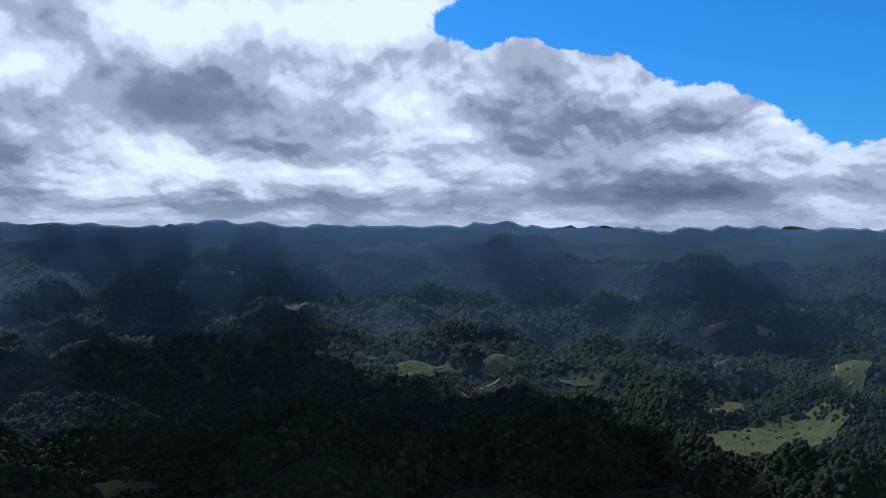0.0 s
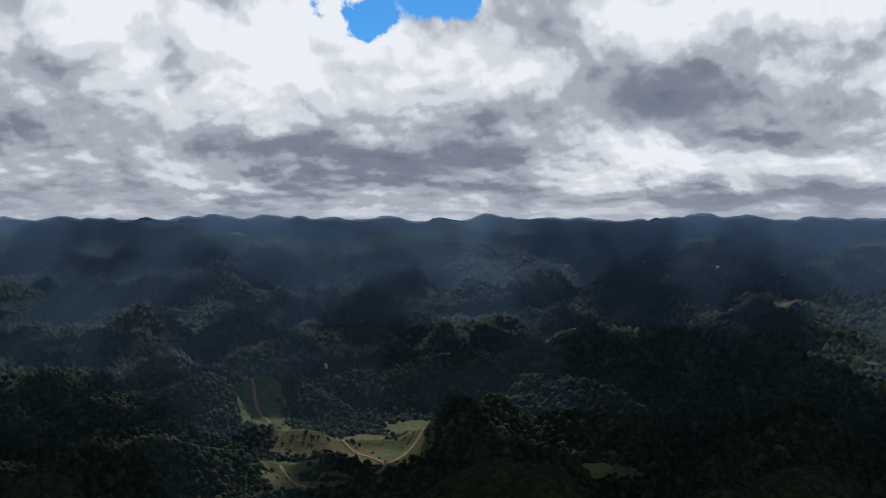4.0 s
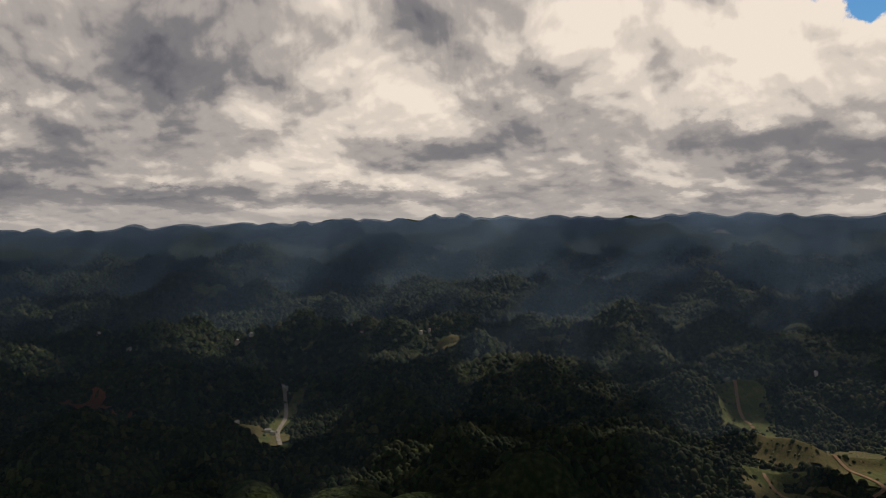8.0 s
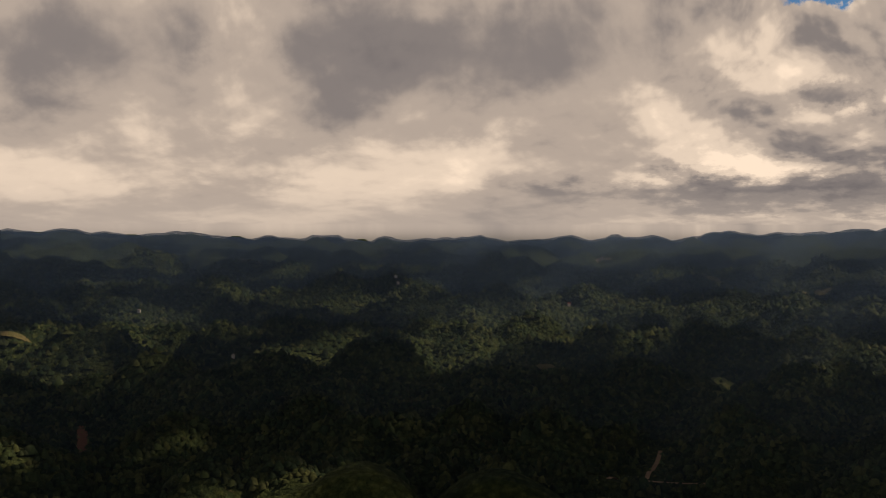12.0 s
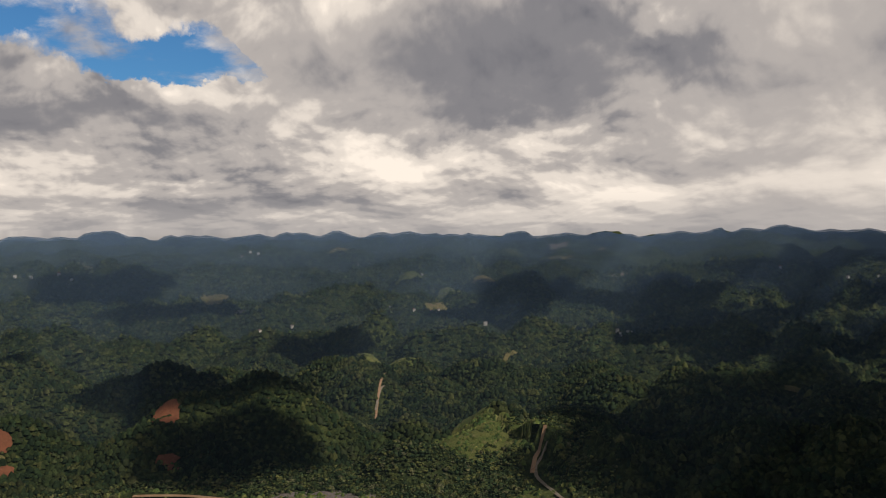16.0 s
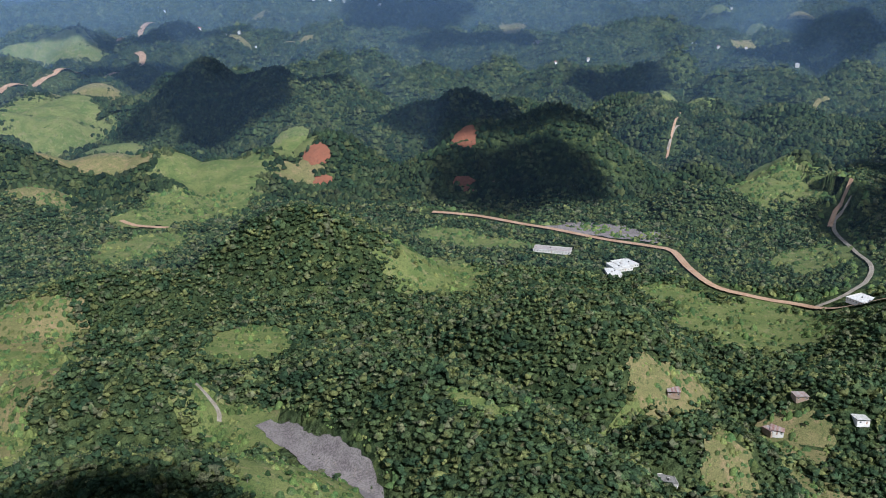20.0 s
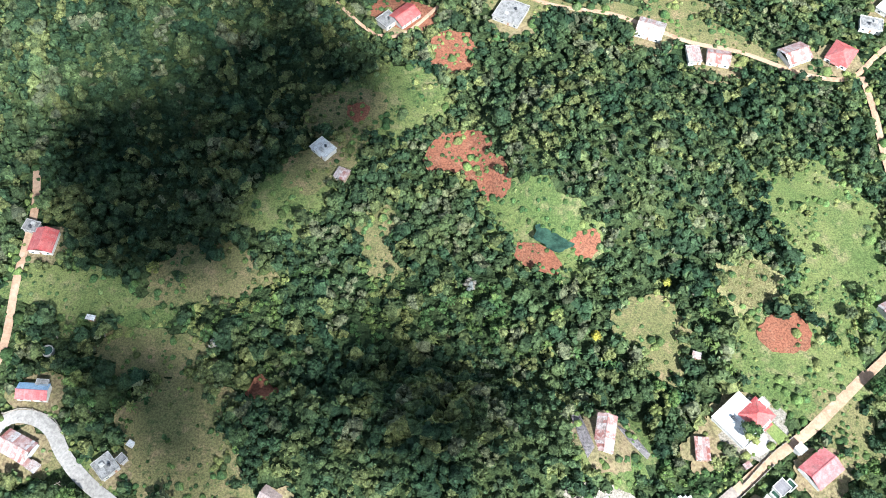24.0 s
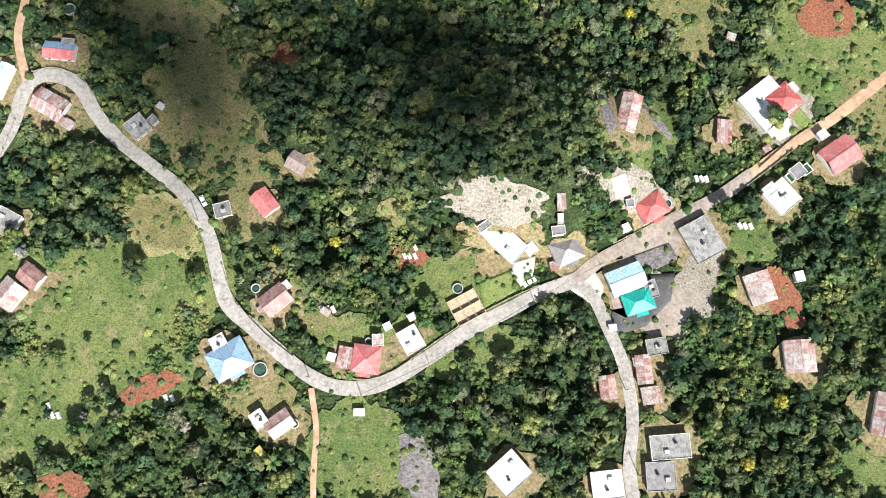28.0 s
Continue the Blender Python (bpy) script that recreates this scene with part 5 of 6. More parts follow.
def car(x, y, w, d, turn):
    ob = stand("car", x, y, turn, "white parked saloon car at the roadside", "car", "parked cars")
    L, W = 2.15, 0.86
    prof = [(-L, 0.35), (-L, 0.75), (-L + 0.3, 0.92), (L - 1.2, 0.90), (L - 0.1, 0.74), (L, 0.4)]
    v = [(px, s * W, pz) for s in (-1, 1) for px, pz in prof]
    n = len(prof)
    put_part("body", mesh_from("body", v, [tuple(range(n))[::-1], tuple(range(n, 2 * n))] + [(i, (i + 1) % n, n + (i + 1) % n, n + i) for i in range(n)], M_CAR), ob)
    prof = [(-L + 0.35, 0.90), (-L + 0.8, 1.36), (0.35, 1.40), (1.0, 0.90)]
    v = [(px, s * (W - (0.06 if pz < 1 else 0.16)), pz) for s in (-1, 1) for px, pz in prof]
    put_part("glasshouse", mesh_from("glasshouse", v, [(3, 2, 1, 0), (4, 5, 6, 7)] + [(i, (i + 1) % 4, 4 + (i + 1) % 4, 4 + i) for i in range(4)], M_GLASS), ob)
    boxes("roof_panel", ob, M_CAR, (-L + 0.85, 0.33, -W + 0.18, W - 0.18, 1.39, 1.43))
    for u in (-1.3, 1.35):
        for s in (-1, 1):
            wheel = put_part("wheel", drum(0.32, 0.2, M_BLACK, 14), ob)
            wheel.matrix_local = pose(u, s * 0.86, 0.32, 90 * s, 0, 0) if s < 0 else pose(u, s * 0.86 - 0.2, 0.32, -90, 0, 0)
    return ob


def homestead(x, y, style):
    """A distant small house."""
    r = math.hypot(x, y)
    rng = random.Random(int(x * 3 + y))
    ob = new("house")
    ob.matrix_world = pose(x, y, height(x, y) + 2.5 + min(4, r / 900), 0, 0, rng.uniform(0, 180))
    tagged(ob, "distant %s-roofed white house among the trees" % ("white", "red", "grey", "white")[style], "house", "distant houses")
    w, d, h = rng.uniform(3.6, 5.4), rng.uniform(2.8, 3.8), 3.0
    boxes("wall", ob, M_WALL["white"], (-w, w, -d, d, -6, h))
    mat = (M_ROOF["white"], M_ROOF["red"], M_ROOF["oldtin"], M_ROOF["white"])[style]
    for s in (-1, 1):
        q = [(-w - 0.4, 0, h + 1.9), (w + 0.4, 0, h + 1.9), (w + 0.4, s * (d + 0.5), h), (-w - 0.4, s * (d + 0.5), h)]
        sv, sf = slab(q if s < 0 else q[::-1], 0.15)
        put_part("roof_slope", mesh_from("roof_slope", sv, sf, mat), ob)
    for i in range(3):
        u = -w * 0.66 + i * w * 0.66
        boxes("window", ob, M_GLASS, (u - 0.6, u + 0.6, -d - 0.05, -d, 0.9, 2.1))
    FOOTINGS.append((x, y, 9.0))


M_POLE = matter("weathered_pole", two((0.20, 0.16, 0.12), (0.14, 0.11, 0.085), None, 0.6, 3.0), 0.9)
POLES = []


def pole(x, y, turn):
    """A wooden utility pole with a crossarm and insulators."""
    ob = stand("utility_pole", x, y, turn, "tall weathered wooden utility pole beside the road", "utility pole", "utility poles")
    v, f = [], []
    for z, r in ((-1.0, 0.17), (9.0, 0.10)):
        v += [(r * math.cos(k * math.pi / 4), r * math.sin(k * math.pi / 4), z) for k in range(8)]
    f = [(k, (k + 1) % 8, 8 + (k + 1) % 8, 8 + k) for k in range(8)] + [tuple(range(8, 16))]
    put_part("shaft", mesh_from("shaft", v, f, M_POLE), ob)
    boxes("crossarm", ob, M_POLE, (-1.1, 1.1, -0.06, 0.06, 8.2, 8.34))
    for u in (-1.0, 0.0, 1.0):
        part = put_part("insulator", drum(0.07, 0.16, M_WALL["white"], 8), ob, "white ceramic insulator")
        part.location = (u, 0, 8.34)
    POLES.append((x, y, height(x, y) + 8.9, turn))


def cables():
    """Three sagging wires from pole to pole."""
    for (x0, y0, z0, t0), (x1, y1, z1, t1) in zip(POLES, POLES[1:]):
        for u in (-1.0, 0.0, 1.0):
            p = Vector((x0 + u * math.cos(radians(t0)), y0 + u * math.sin(radians(t0)), z0))
            q = Vector((x1 + u * math.cos(radians(t1)), y1 + u * math.sin(radians(t1)), z1))
            v, f, n = [], [], 12
            for k in range(n + 1):
                t = k / n
                c = p.lerp(q, t) - Vector((0, 0, 1.2 * 4 * t * (1 - t)))
                v += [c + Vector((0.03, 0, 0)), c + Vector((-0.015, 0.026, 0)), c + Vector((0, 0, 0.03))]
            for k in range(n):
                for m in range(3):
                    f.append((3 * k + m, 3 * k + (m + 1) % 3, 3 * k + 3 + (m + 1) % 3, 3 * k + 3 + m))
            tagged(new("cable", mesh_from("cable", v, f, M_BLACK)), "thin black overhead wire strung between utility poles", "cable", "overhead wires", "structure")


# houses of the village
house(-155.9, 129.9, 12.4, 7.0, -3, 'gable', 'pink', 'white', 'blue')
house(-157.1, 108.2, 13.2, 9.2, -26, 'gable', 'rust', 'grey')
house(-122.6, 101.0, 7.8, 8.2, 43, 'flat', 'concrete', 'concrete')
house(-87.4, 70.2, 6.4, 5.7, 18, 'flat', 'concrete', 'white')
house(-72.0, 73.9, 9.7, 7.6, -49, 'gable', 'pink', 'white')
house(-60.3, 89.0, 7.8, 7.3, -28, 'gable', 'tan', 'wood')
house(-65.2, 37.4, 10.8, 8.6, 42, 'gable', 'brown', 'white')
house(-80.0, 14.9, 14.7, 11.8, 33, 'hip', 'blue', 'white')
house(-60.0, -7.2, 9.8, 7.5, 38, 'gable', 'rust', 'white')
house(-67.5, -6.1, 5.2, 6.6, 38, 'flat', 'white', 'white')
house(-30.3, 17.3, 10.3, 10.3, -5, 'hip', 'pink', 'white')
house(-38.2, 17.5, 5.4, 8.2, -7, 'shed', 'rust', 'white')
house(-14.5, 25.1, 7.8, 9.2, 32, 'flat', 'white', 'white')
house(17.6, 62.8, 17.2, 8.5, -40, 'flat', 'paleblue', 'white')
house(41.2, 60.6, 11.1, 9.8, 28, 'hip', 'grey', 'white')
house(63.5, 51.0, 13.6, 9.6, 24, 'gable', 'paleblue', 'white')
house(68.1, 43.0, 11.4, 8.3, 20, 'hip', 'teal', 'white')
house(91.5, 67.3, 12.1, 15.1, 31, 'flat', 'concrete', 'concrete')
house(71.9, 77.9, 11.2, 9.3, 31, 'hip', 'red', 'white')
house(61.7, 111.3, 7.5, 14.6, -12, 'gable', 'rust', 'white')
house(116.3, 121.0, 16.0, 16.5, 41, 'flat', 'white', 'white')
house(122.3, 122.9, 11.4, 10.4, 40, 'hip', 'red', 'white')
house(143.3, 102.2, 13.4, 11.0, 37, 'gable', 'pink', 'white')
house(121.2, 84.9, 10.2, 11.0, 43, 'flat', 'white', 'white')
house(100.0, 109.6, 5.6, 9.4, -4, 'shed', 'rust', 'wood')
house(112.7, 50.1, 9.8, 11.6, 20, 'gable', 'oldtin', 'concrete')
house(126.8, 25.7, 11.2, 11.9, 6, 'gable', 'rust', 'white')
house(156.8, 6.1, 8.0, 15.7, -12, 'gable', 'rust', 'white')
house(74.9, 26.8, 7.6, 6.1, 12, 'flat', 'concrete', 'concrete')
house(70.3, 18.3, 5.8, 10.6, 8, 'gable', 'rust', 'wood')
house(73.2, 9.2, 7.0, 6.4, 11, 'shed', 'oldtin', 'white')
house(57.4, 11.3, 6.2, 8.6, 10, 'gable', 'rust', 'wood')
house(80.0, -8.6, 14.3, 8.7, 7, 'flat', 'concrete', 'white')
house(76.7, -19.1, 10.5, 10.2, 5, 'flat', 'grey', 'concrete')
house(57.8, -22.9, 11.3, 9.9, 9, 'flat', 'white', 'white')
house(22.9, -20.4, 12.6, 11.5, 44, 'flat', 'white', 'concrete')
house(-156.2, 41.8, 8.8, 7.4, -34, 'gable', 'brown', 'white')
house(-163.6, 35.0, 9.6, 10.2, -34, 'gable', 'oldtin', 'white')
house(-167.9, 62.2, 9.4, 8.4, -25, 'flat', 'concrete', 'white')
house(-177.3, 116.9, 5.9, 14.2, -18, 'gable', 'paleblue', 'white')
house(-31.8, -1.8, 4.1, 2.8, 3, 'shed', 'white', 'wood')
house(-66.9, -17.5, 3.6, 3.3, 44, 'shed', 'yellow', 'wood')
house(62.8, 69.8, 3.3, 3.2, 27, 'shed', 'white', 'white')
house(127.3, 95.0, 5.4, 5.0, 39, 'flat', 'grey', 'white')
house(102.9, 147.8, 3.5, 3.3, -18, 'shed', 'oldtin', 'wood')
house(6.5, 379.6, 16.5, 14.2, -40, 'flat', 'concrete', 'white')
house(53.3, 349.6, 8.5, 9.6, 14, 'shed', 'white', 'white')
house(79.4, 348.2, 7.0, 7.6, -14, 'shed', 'white', 'white')
house(34.9, 331.9, 14.3, 14.6, -27, 'flat', 'concrete', 'concrete')
house(-17.8, 329.1, 12.9, 10.5, 44, 'gable', 'red', 'concrete')
house(-26.2, 325.8, 8.9, 8.3, 45, 'flat', 'concrete', 'concrete')
house(103.0, 320.7, 13.4, 11.8, -21, 'gable', 'oldtin', 'white')
house(122.1, 304.9, 6.7, 11.2, 0, 'shed', 'oldtin', 'white')
house(133.6, 302.7, 11.4, 9.1, -11, 'gable', 'rust', 'white')
house(171.2, 305.7, 13.4, 11.1, 24, 'gable', 'rust', 'white')
house(193.9, 306.1, 11.8, 14.2, -36, 'hip', 'red', 'white')
house(226.8, 336.8, 13.5, 12.5, -46, 'flat', 'white', 'white')
house(213.1, 326.5, 11.0, 8.3, -15, 'flat', 'concrete', 'white')
house(-52.3, 247.3, 10.0, 7.8, -42, 'flat', 'white', 'white')
house(-43.2, 233.8, 5.9, 6.4, -23, 'shed', 'rust', 'wood')
house(-166.8, 197.3, 10.8, 11.2, -6, 'gable', 'red', 'white')
house(-173.4, 204.5, 6.8, 5.3, -16, 'flat', 'concrete', 'concrete')
house(-140.2, 162.0, 3.8, 2.4, -11, 'shed', 'white', 'wood')
house(185.1, 169.3, 8.1, 6.7, 28, 'gable', 'rust', 'white')
house(239.2, 454.5, 13.6, 13.7, -11, 'flat', 'white', 'white')
house(217.4, 420.9, 15.5, 11.8, -2, 'flat', 'white', 'white')
house(208.2, 408.5, 11.2, 8.3, -2, 'flat', 'white', 'concrete')
house(266.9, 427.5, 10.7, 14.5, -29, 'gable', 'red', 'white')
house(201.6, 531.2, 11.0, 14.6, -2, 'flat', 'concrete', 'white')
house(238.6, 634.7, 10.3, 14.0, -13, 'shed', 'rust', 'wood')
house(301.8, 590.7, 13.9, 10.4, 16, 'shed', 'oldtin', 'wood')
house(292.4, 982.2, 23.1, 24.0, 12, 'flat', 'white', 'white')
house(300.7, 990.8, 24.1, 23.4, 22, 'flat', 'white', 'white')
house(279.8, 962.6, 16.6, 23.2, -4, 'flat', 'white', 'white')
house(227.7, 1046.9, 45.3, 17.9, -21, 'flat', 'oldtin', 'white')
house(358.0, 573.9, 10.0, 12.0, -5, 'shed', 'white', 'white')
house(303.7, 588.8, 10.2, 12.9, -27, 'shed', 'rust', 'white')
house(328.9, 609.6, 10.3, 11.3, -4, 'shed', 'oldtin', 'wood')
house(482.2, 795.9, 27.3, 22.7, -66, 'flat', 'white', 'white')
shell_house(5.2, 38.0, 11.4, 10.1, 31)
# lean-tos and outhouses
house(-84.5, 20.7, 5.7, 5.5, 33, 'flat', 'white', 'white')
house(-85.4, 12.0, 4.2, 2.0, 33, 'shed', 'grey', 'white')
house(-61.8, 42.6, 3.8, 3.2, 42, 'flat', 'white', 'white')
house(-61.8, 36.7, 3.2, 2.6, 42, 'shed', 'brown', 'white')
house(-69.9, 34.0, 3.6, 2.6, 42, 'shed', 'rust', 'wood')
house(-26.5, 24.4, 4.2, 4.4, 5, 'flat', 'oldtin', 'white')
house(-43.2, 17.5, 3.2, 3.2, -12, 'shed', 'white', 'white')
house(-23.3, 29.5, 3.0, 2.8, 32, 'flat', 'white', 'white')
house(-14.6, 33.5, 3.2, 2.8, 32, 'shed', 'white', 'white')
house(-46.4, 33.9, 3.6, 2.6, -30, 'shed', 'oldtin', 'wood')
house(10.4, 66.9, 5.4, 2.8, 38, 'flat', 'concrete', 'white')
house(28.0, 60.3, 4.2, 4.2, 40, 'flat', 'white', 'white')
house(37.3, 66.7, 5.0, 3.4, 10, 'flat', 'grey', 'white')
house(37.3, 75.9, 3.2, 6.2, 3, 'shed', 'oldtin', 'wood')
house(37.6, 70.4, 2.2, 3.6, 3, 'flat', 'white', 'white')
house(37.6, 55.0, 4.4, 3.6, 15, 'shed', 'rust', 'white')
house(72.7, 47.8, 4.6, 6.6, 20, 'flat', 'concrete', 'concrete')
house(63.1, 78.0, 3.0, 3.0, 10, 'flat', 'grey', 'white')
house(62.6, 70.0, 2.6, 2.6, 25, 'flat', 'white', 'white')
house(125.4, 127.3, 4.2, 4.2, 40, 'flat', 'white', 'white')
house(137.0, 109.7, 3.8, 3.6, 38, 'flat', 'white', 'white')
house(116.7, 87.4, 5.2, 4.0, 40, 'flat', 'white', 'white')
house(116.1, 103.4, 3.0, 2.4, 30, 'shed', 'oldtin', 'wood')
house(-115.1, 109.8, 2.6, 2.6, -30, 'shed', 'white', 'white')
house(-117.1, 103.8, 3.4, 3.4, -40, 'flat', 'concrete', 'concrete')
house(-152.9, 133.6, 5.0, 2.6, -3, 'flat', 'concrete', 'concrete')
house(-155.9, 104.3, 10.5, 3.4, -30, 'shed', 'oldtin', 'wood')
house(-149.4, 100.8, 4.2, 4.0, -30, 'shed', 'oldtin', 'wood')
house(68.4, 21.1, 4.0, 3.4, 12, 'shed', 'oldtin', 'concrete')
house(59.0, 33.0, 3.0, 2.6, 10, 'shed', 'white', 'white')
house(127.2, 55.0, 3.4, 4.0, 15, 'flat', 'white', 'white')
square_tank(125.7, 93.3, 3.8, 3.8, 40)
square_tank(131.2, 96.4, 3.8, 3.8, 40)
round_tank(-30.0, 23.9, 1.4)
round_tank(78.3, 80.4, 2.0)
car(105.4, 103.8, 4.5, 1.9, -35)
car(28.6, 48.9, 4.5, 1.9, 30)
# tanks, tombs, cars
round_tank(-154.8, 147.8, 2.4)
round_tank(-68.9, 11.8, 2.7)
round_tank(-55.1, -7.0, 1.8)
round_tank(1.7, 44.9, 2.0)
round_tank(-73.0, 41.5, 1.8)
tombs(-16.8, 56.3, 6)
tombs(91.8, 91.0, 3)
tombs(-142.9, -8.1, 4)
tombs(-100.3, 0.0, 2)
tombs(-46.0, 35.1, 3)
tombs(108.1, 73.5, 3)
car(-95.7, 73.8, 4.5, 1.9, -59)
car(-158.1, 46.4, 4.5, 1.9, -27)
pole(-136.6, 92.9, 30)
pole(-96.9, 66.1, 30)
pole(-50.9, 9.9, 30)
pole(-31.5, 4.3, 30)
pole(-7.4, 16.5, 30)
pole(30.2, 41.4, 30)
pole(54.3, 56.3, 30)
pole(64.1, 10.9, 30)
pole(69.1, -19.0, 30)
# far homesteads
homestead(1426.7, -609.6, 3)
homestead(1390.5, -645.3, 0)
homestead(1461.7, -619.5, 0)
homestead(1520.9, -720.3, 0)
homestead(1688.4, -821.0, 0)
homestead(1907.6, -913.9, 3)
homestead(2272.8, -616.0, 3)
homestead(2262.1, -686.3, 2)
homestead(2241.8, -954.8, 0)
homestead(2074.1, -919.5, 0)
homestead(2045.4, -1180.4, 1)
homestead(2004.8, -1186.5, 1)
homestead(1888.3, -1288.1, 2)
homestead(1899.1, -1321.3, 1)
homestead(2980.2, -1375.7, 1)
homestead(2979.2, -1506.6, 0)
homestead(2919.2, -1554.2, 2)
homestead(1417.1, -607.0, 2)
homestead(1370.4, -645.3, 0)
homestead(2262.9, -682.7, 0)
homestead(2273.2, -615.2, 1)
homestead(2116.4, -901.3, 1)
homestead(2063.6, -329.3, 3)
homestead(2900.4, 878.6, 2)
homestead(2778.7, 299.8, 1)
homestead(2914.4, 572.5, 1)
homestead(2993.8, -1365.0, 2)
homestead(1383.9, 2056.8, 2)
homestead(1421.2, 2050.8, 0)
homestead(2480.6, 2318.5, 2)
homestead(2552.2, 2257.9, 3)
homestead(2520.8, 2122.8, 3)
homestead(2588.2, 2112.7, 3)
homestead(2871.9, 2243.5, 1)
homestead(2412.9, 2558.4, 1)
homestead(2882.2, 866.2, 2)
homestead(1852.6, 935.0, 2)
homestead(2219.5, 1398.3, 2)
homestead(-525.3, 4060.6, 3)
homestead(-485.1, 4001.0, 1)
homestead(-449.7, 3976.6, 3)
homestead(-377.4, 3694.7, 0)
homestead(-155.8, 3339.7, 0)
homestead(-99.5, 3358.0, 3)
homestead(-51.3, 3342.8, 3)
homestead(36.1, 3383.7, 1)
homestead(74.9, 3358.8, 0)
homestead(-501.8, 3046.0, 1)
homestead(-409.8, 2970.3, 0)
homestead(-367.8, 2955.3, 3)
homestead(-651.8, 3276.8, 2)
homestead(-624.2, 3359.8, 2)
homestead(-314.4, 2907.0, 0)
homestead(747.2, 3875.2, 1)
homestead(789.9, 3903.7, 0)
homestead(821.7, 3901.0, 3)
homestead(1161.3, 3590.2, 1)
homestead(1210.1, 3591.0, 0)
homestead(1094.4, 2650.6, 1)
homestead(1124.6, 2655.8, 2)
homestead(1138.8, 2645.1, 2)
homestead(963.5, 2458.4, 1)
homestead(484.3, 2288.4, 1)
homestead(532.9, 2408.3, 0)
homestead(605.1, 2447.7, 2)
homestead(1385.3, 2045.7, 2)
homestead(1408.7, 2044.6, 2)
homestead(1098.8, 2268.9, 3)
homestead(1267.4, 3150.0, 3)
homestead(910.2, 2498.8, 0)
homestead(-685.1, -2796.3, 2)
homestead(-1043.1, -2897.9, 2)
homestead(-1208.1, -2497.9, 0)
homestead(-1211.3, -2686.8, 1)
homestead(273.4, -3332.6, 1)
homestead(-627.3, -3333.2, 2)
homestead(-1413.2, -3434.7, 1)
homestead(747.2, -1618.8, 2)
homestead(752.9, -3344.7, 2)
homestead(498.4, -3388.2, 0)
homestead(640.8, -3208.2, 1)
homestead(1013.1, -1606.2, 3)

cables()


# ---------------------------------------------------------------- woods
def leaf_quads(rng, count, size, squash):
    """Small leaf clumps as bent plates round a crown."""
    v, f = [], []
    for i in range(count):
        p = rng.normal(size=3)
        p /= np.linalg.norm(p)
        p[2] = abs(p[2]) * 1.0 - 0.15
        n = p + 0.7 * rng.normal(size=3)
        n /= np.linalg.norm(n)
        a = np.cross(n, rng.normal(size=3))
        a /= np.linalg.norm(a)
        b = np.cross(n, a)
        c = p * rng.uniform(0.78, 1.14) * np.array([1, 1, squash])
        s = size * rng.uniform(0.6, 1.3)
        k = len(v)
        v += [c + a * s, c + b * s * 0.8 - n * 0.12 * s, c - a * s, c - b * s * 0.8 - n * 0.12 * s]
        f += [(k, k + 1, k + 2), (k, k + 2, k + 3)]
    return np.array(v), np.array(f)


def crown_shape(seed, core, leaves, size, squash=0.8, jitter=0.35):
    rng = np.random.default_rng(seed)
    v, f = core
    v = v * (0.92 + jitter * (rng.random((len(v), 1)) - 0.5)) * np.array([1, 1, squash])
    if leaves:
        lv, lf = leaf_quads(rng, leaves, size, squash)
        f = np.concatenate([f, lf + len(v)])
        v = np.concatenate([v, lv])
    return v, f


def plant_many(name, shapes, x, y, rad, rise, mat, label, seed):
    """One mesh of many crowns."""
    rng = np.random.default_rng(seed)
    pick = rng.integers(0, len(shapes), len(x))
    z = land(x, y) + rise
    turn = rng.uniform(0, 2 * math.pi, len(x))
    tall = rng.uniform(0.8, 1.3, len(x))
    vs, fs, count = [], [], 0
    for k, (v, f) in enumerate(shapes):
        m = np.nonzero(pick == k)[0]
        if not len(m):
            continue
        c, s = np.cos(turn[m])[:, None], np.sin(turn[m])[:, None]
        px = (v[None, :, 0] * c - v[None, :, 1] * s) * rad[m, None] + x[m, None]
        py = (v[None, :, 0] * s + v[None, :, 1] * c) * rad[m, None] + y[m, None]
        pz = v[None, :, 2] * rad[m, None] * tall[m, None] + z[m, None]
        vs.append(np.stack([px, py, pz], -1).reshape(-1, 3))
        fs.append((f[None] + (np.arange(len(m)) * len(v))[:, None, None] + count).reshape(-1, 3))
        count += len(m) * len(v)
    me = mesh_big(name, np.concatenate(vs), np.concatenate(fs), mat, True)
    return tagged(new(name, me), label, "forest", kind="stuff")


def scatter(x0, x1, y0, y1, step, seed):
    rng = np.random.default_rng(seed)
    gx, gy = np.meshgrid(np.arange(x0, x1, step), np.arange(y0, y1, step))
    gx = gx + (np.arange(gx.shape[0]) % 2)[:, None] * step / 2
    return (gx + rng.uniform(-0.42, 0.42, gx.shape) * step).ravel(), (gy + rng.uniform(-0.42, 0.42, gx.shape) * step).ravel(), rng


def in_fan(x, y, pad=25):
    return (y > -75) & (np.abs(x - 0.06 * np.maximum(y, 0)) < 0.49 * np.sqrt(y * y + 340 ** 2) + 0.07 * np.maximum(y, 0) + pad)


VILLAGE = lambda x, y: (y < 185) & ~(((x + 5) / 80) ** 2 + ((y - 112) / 40) ** 2 < 1)


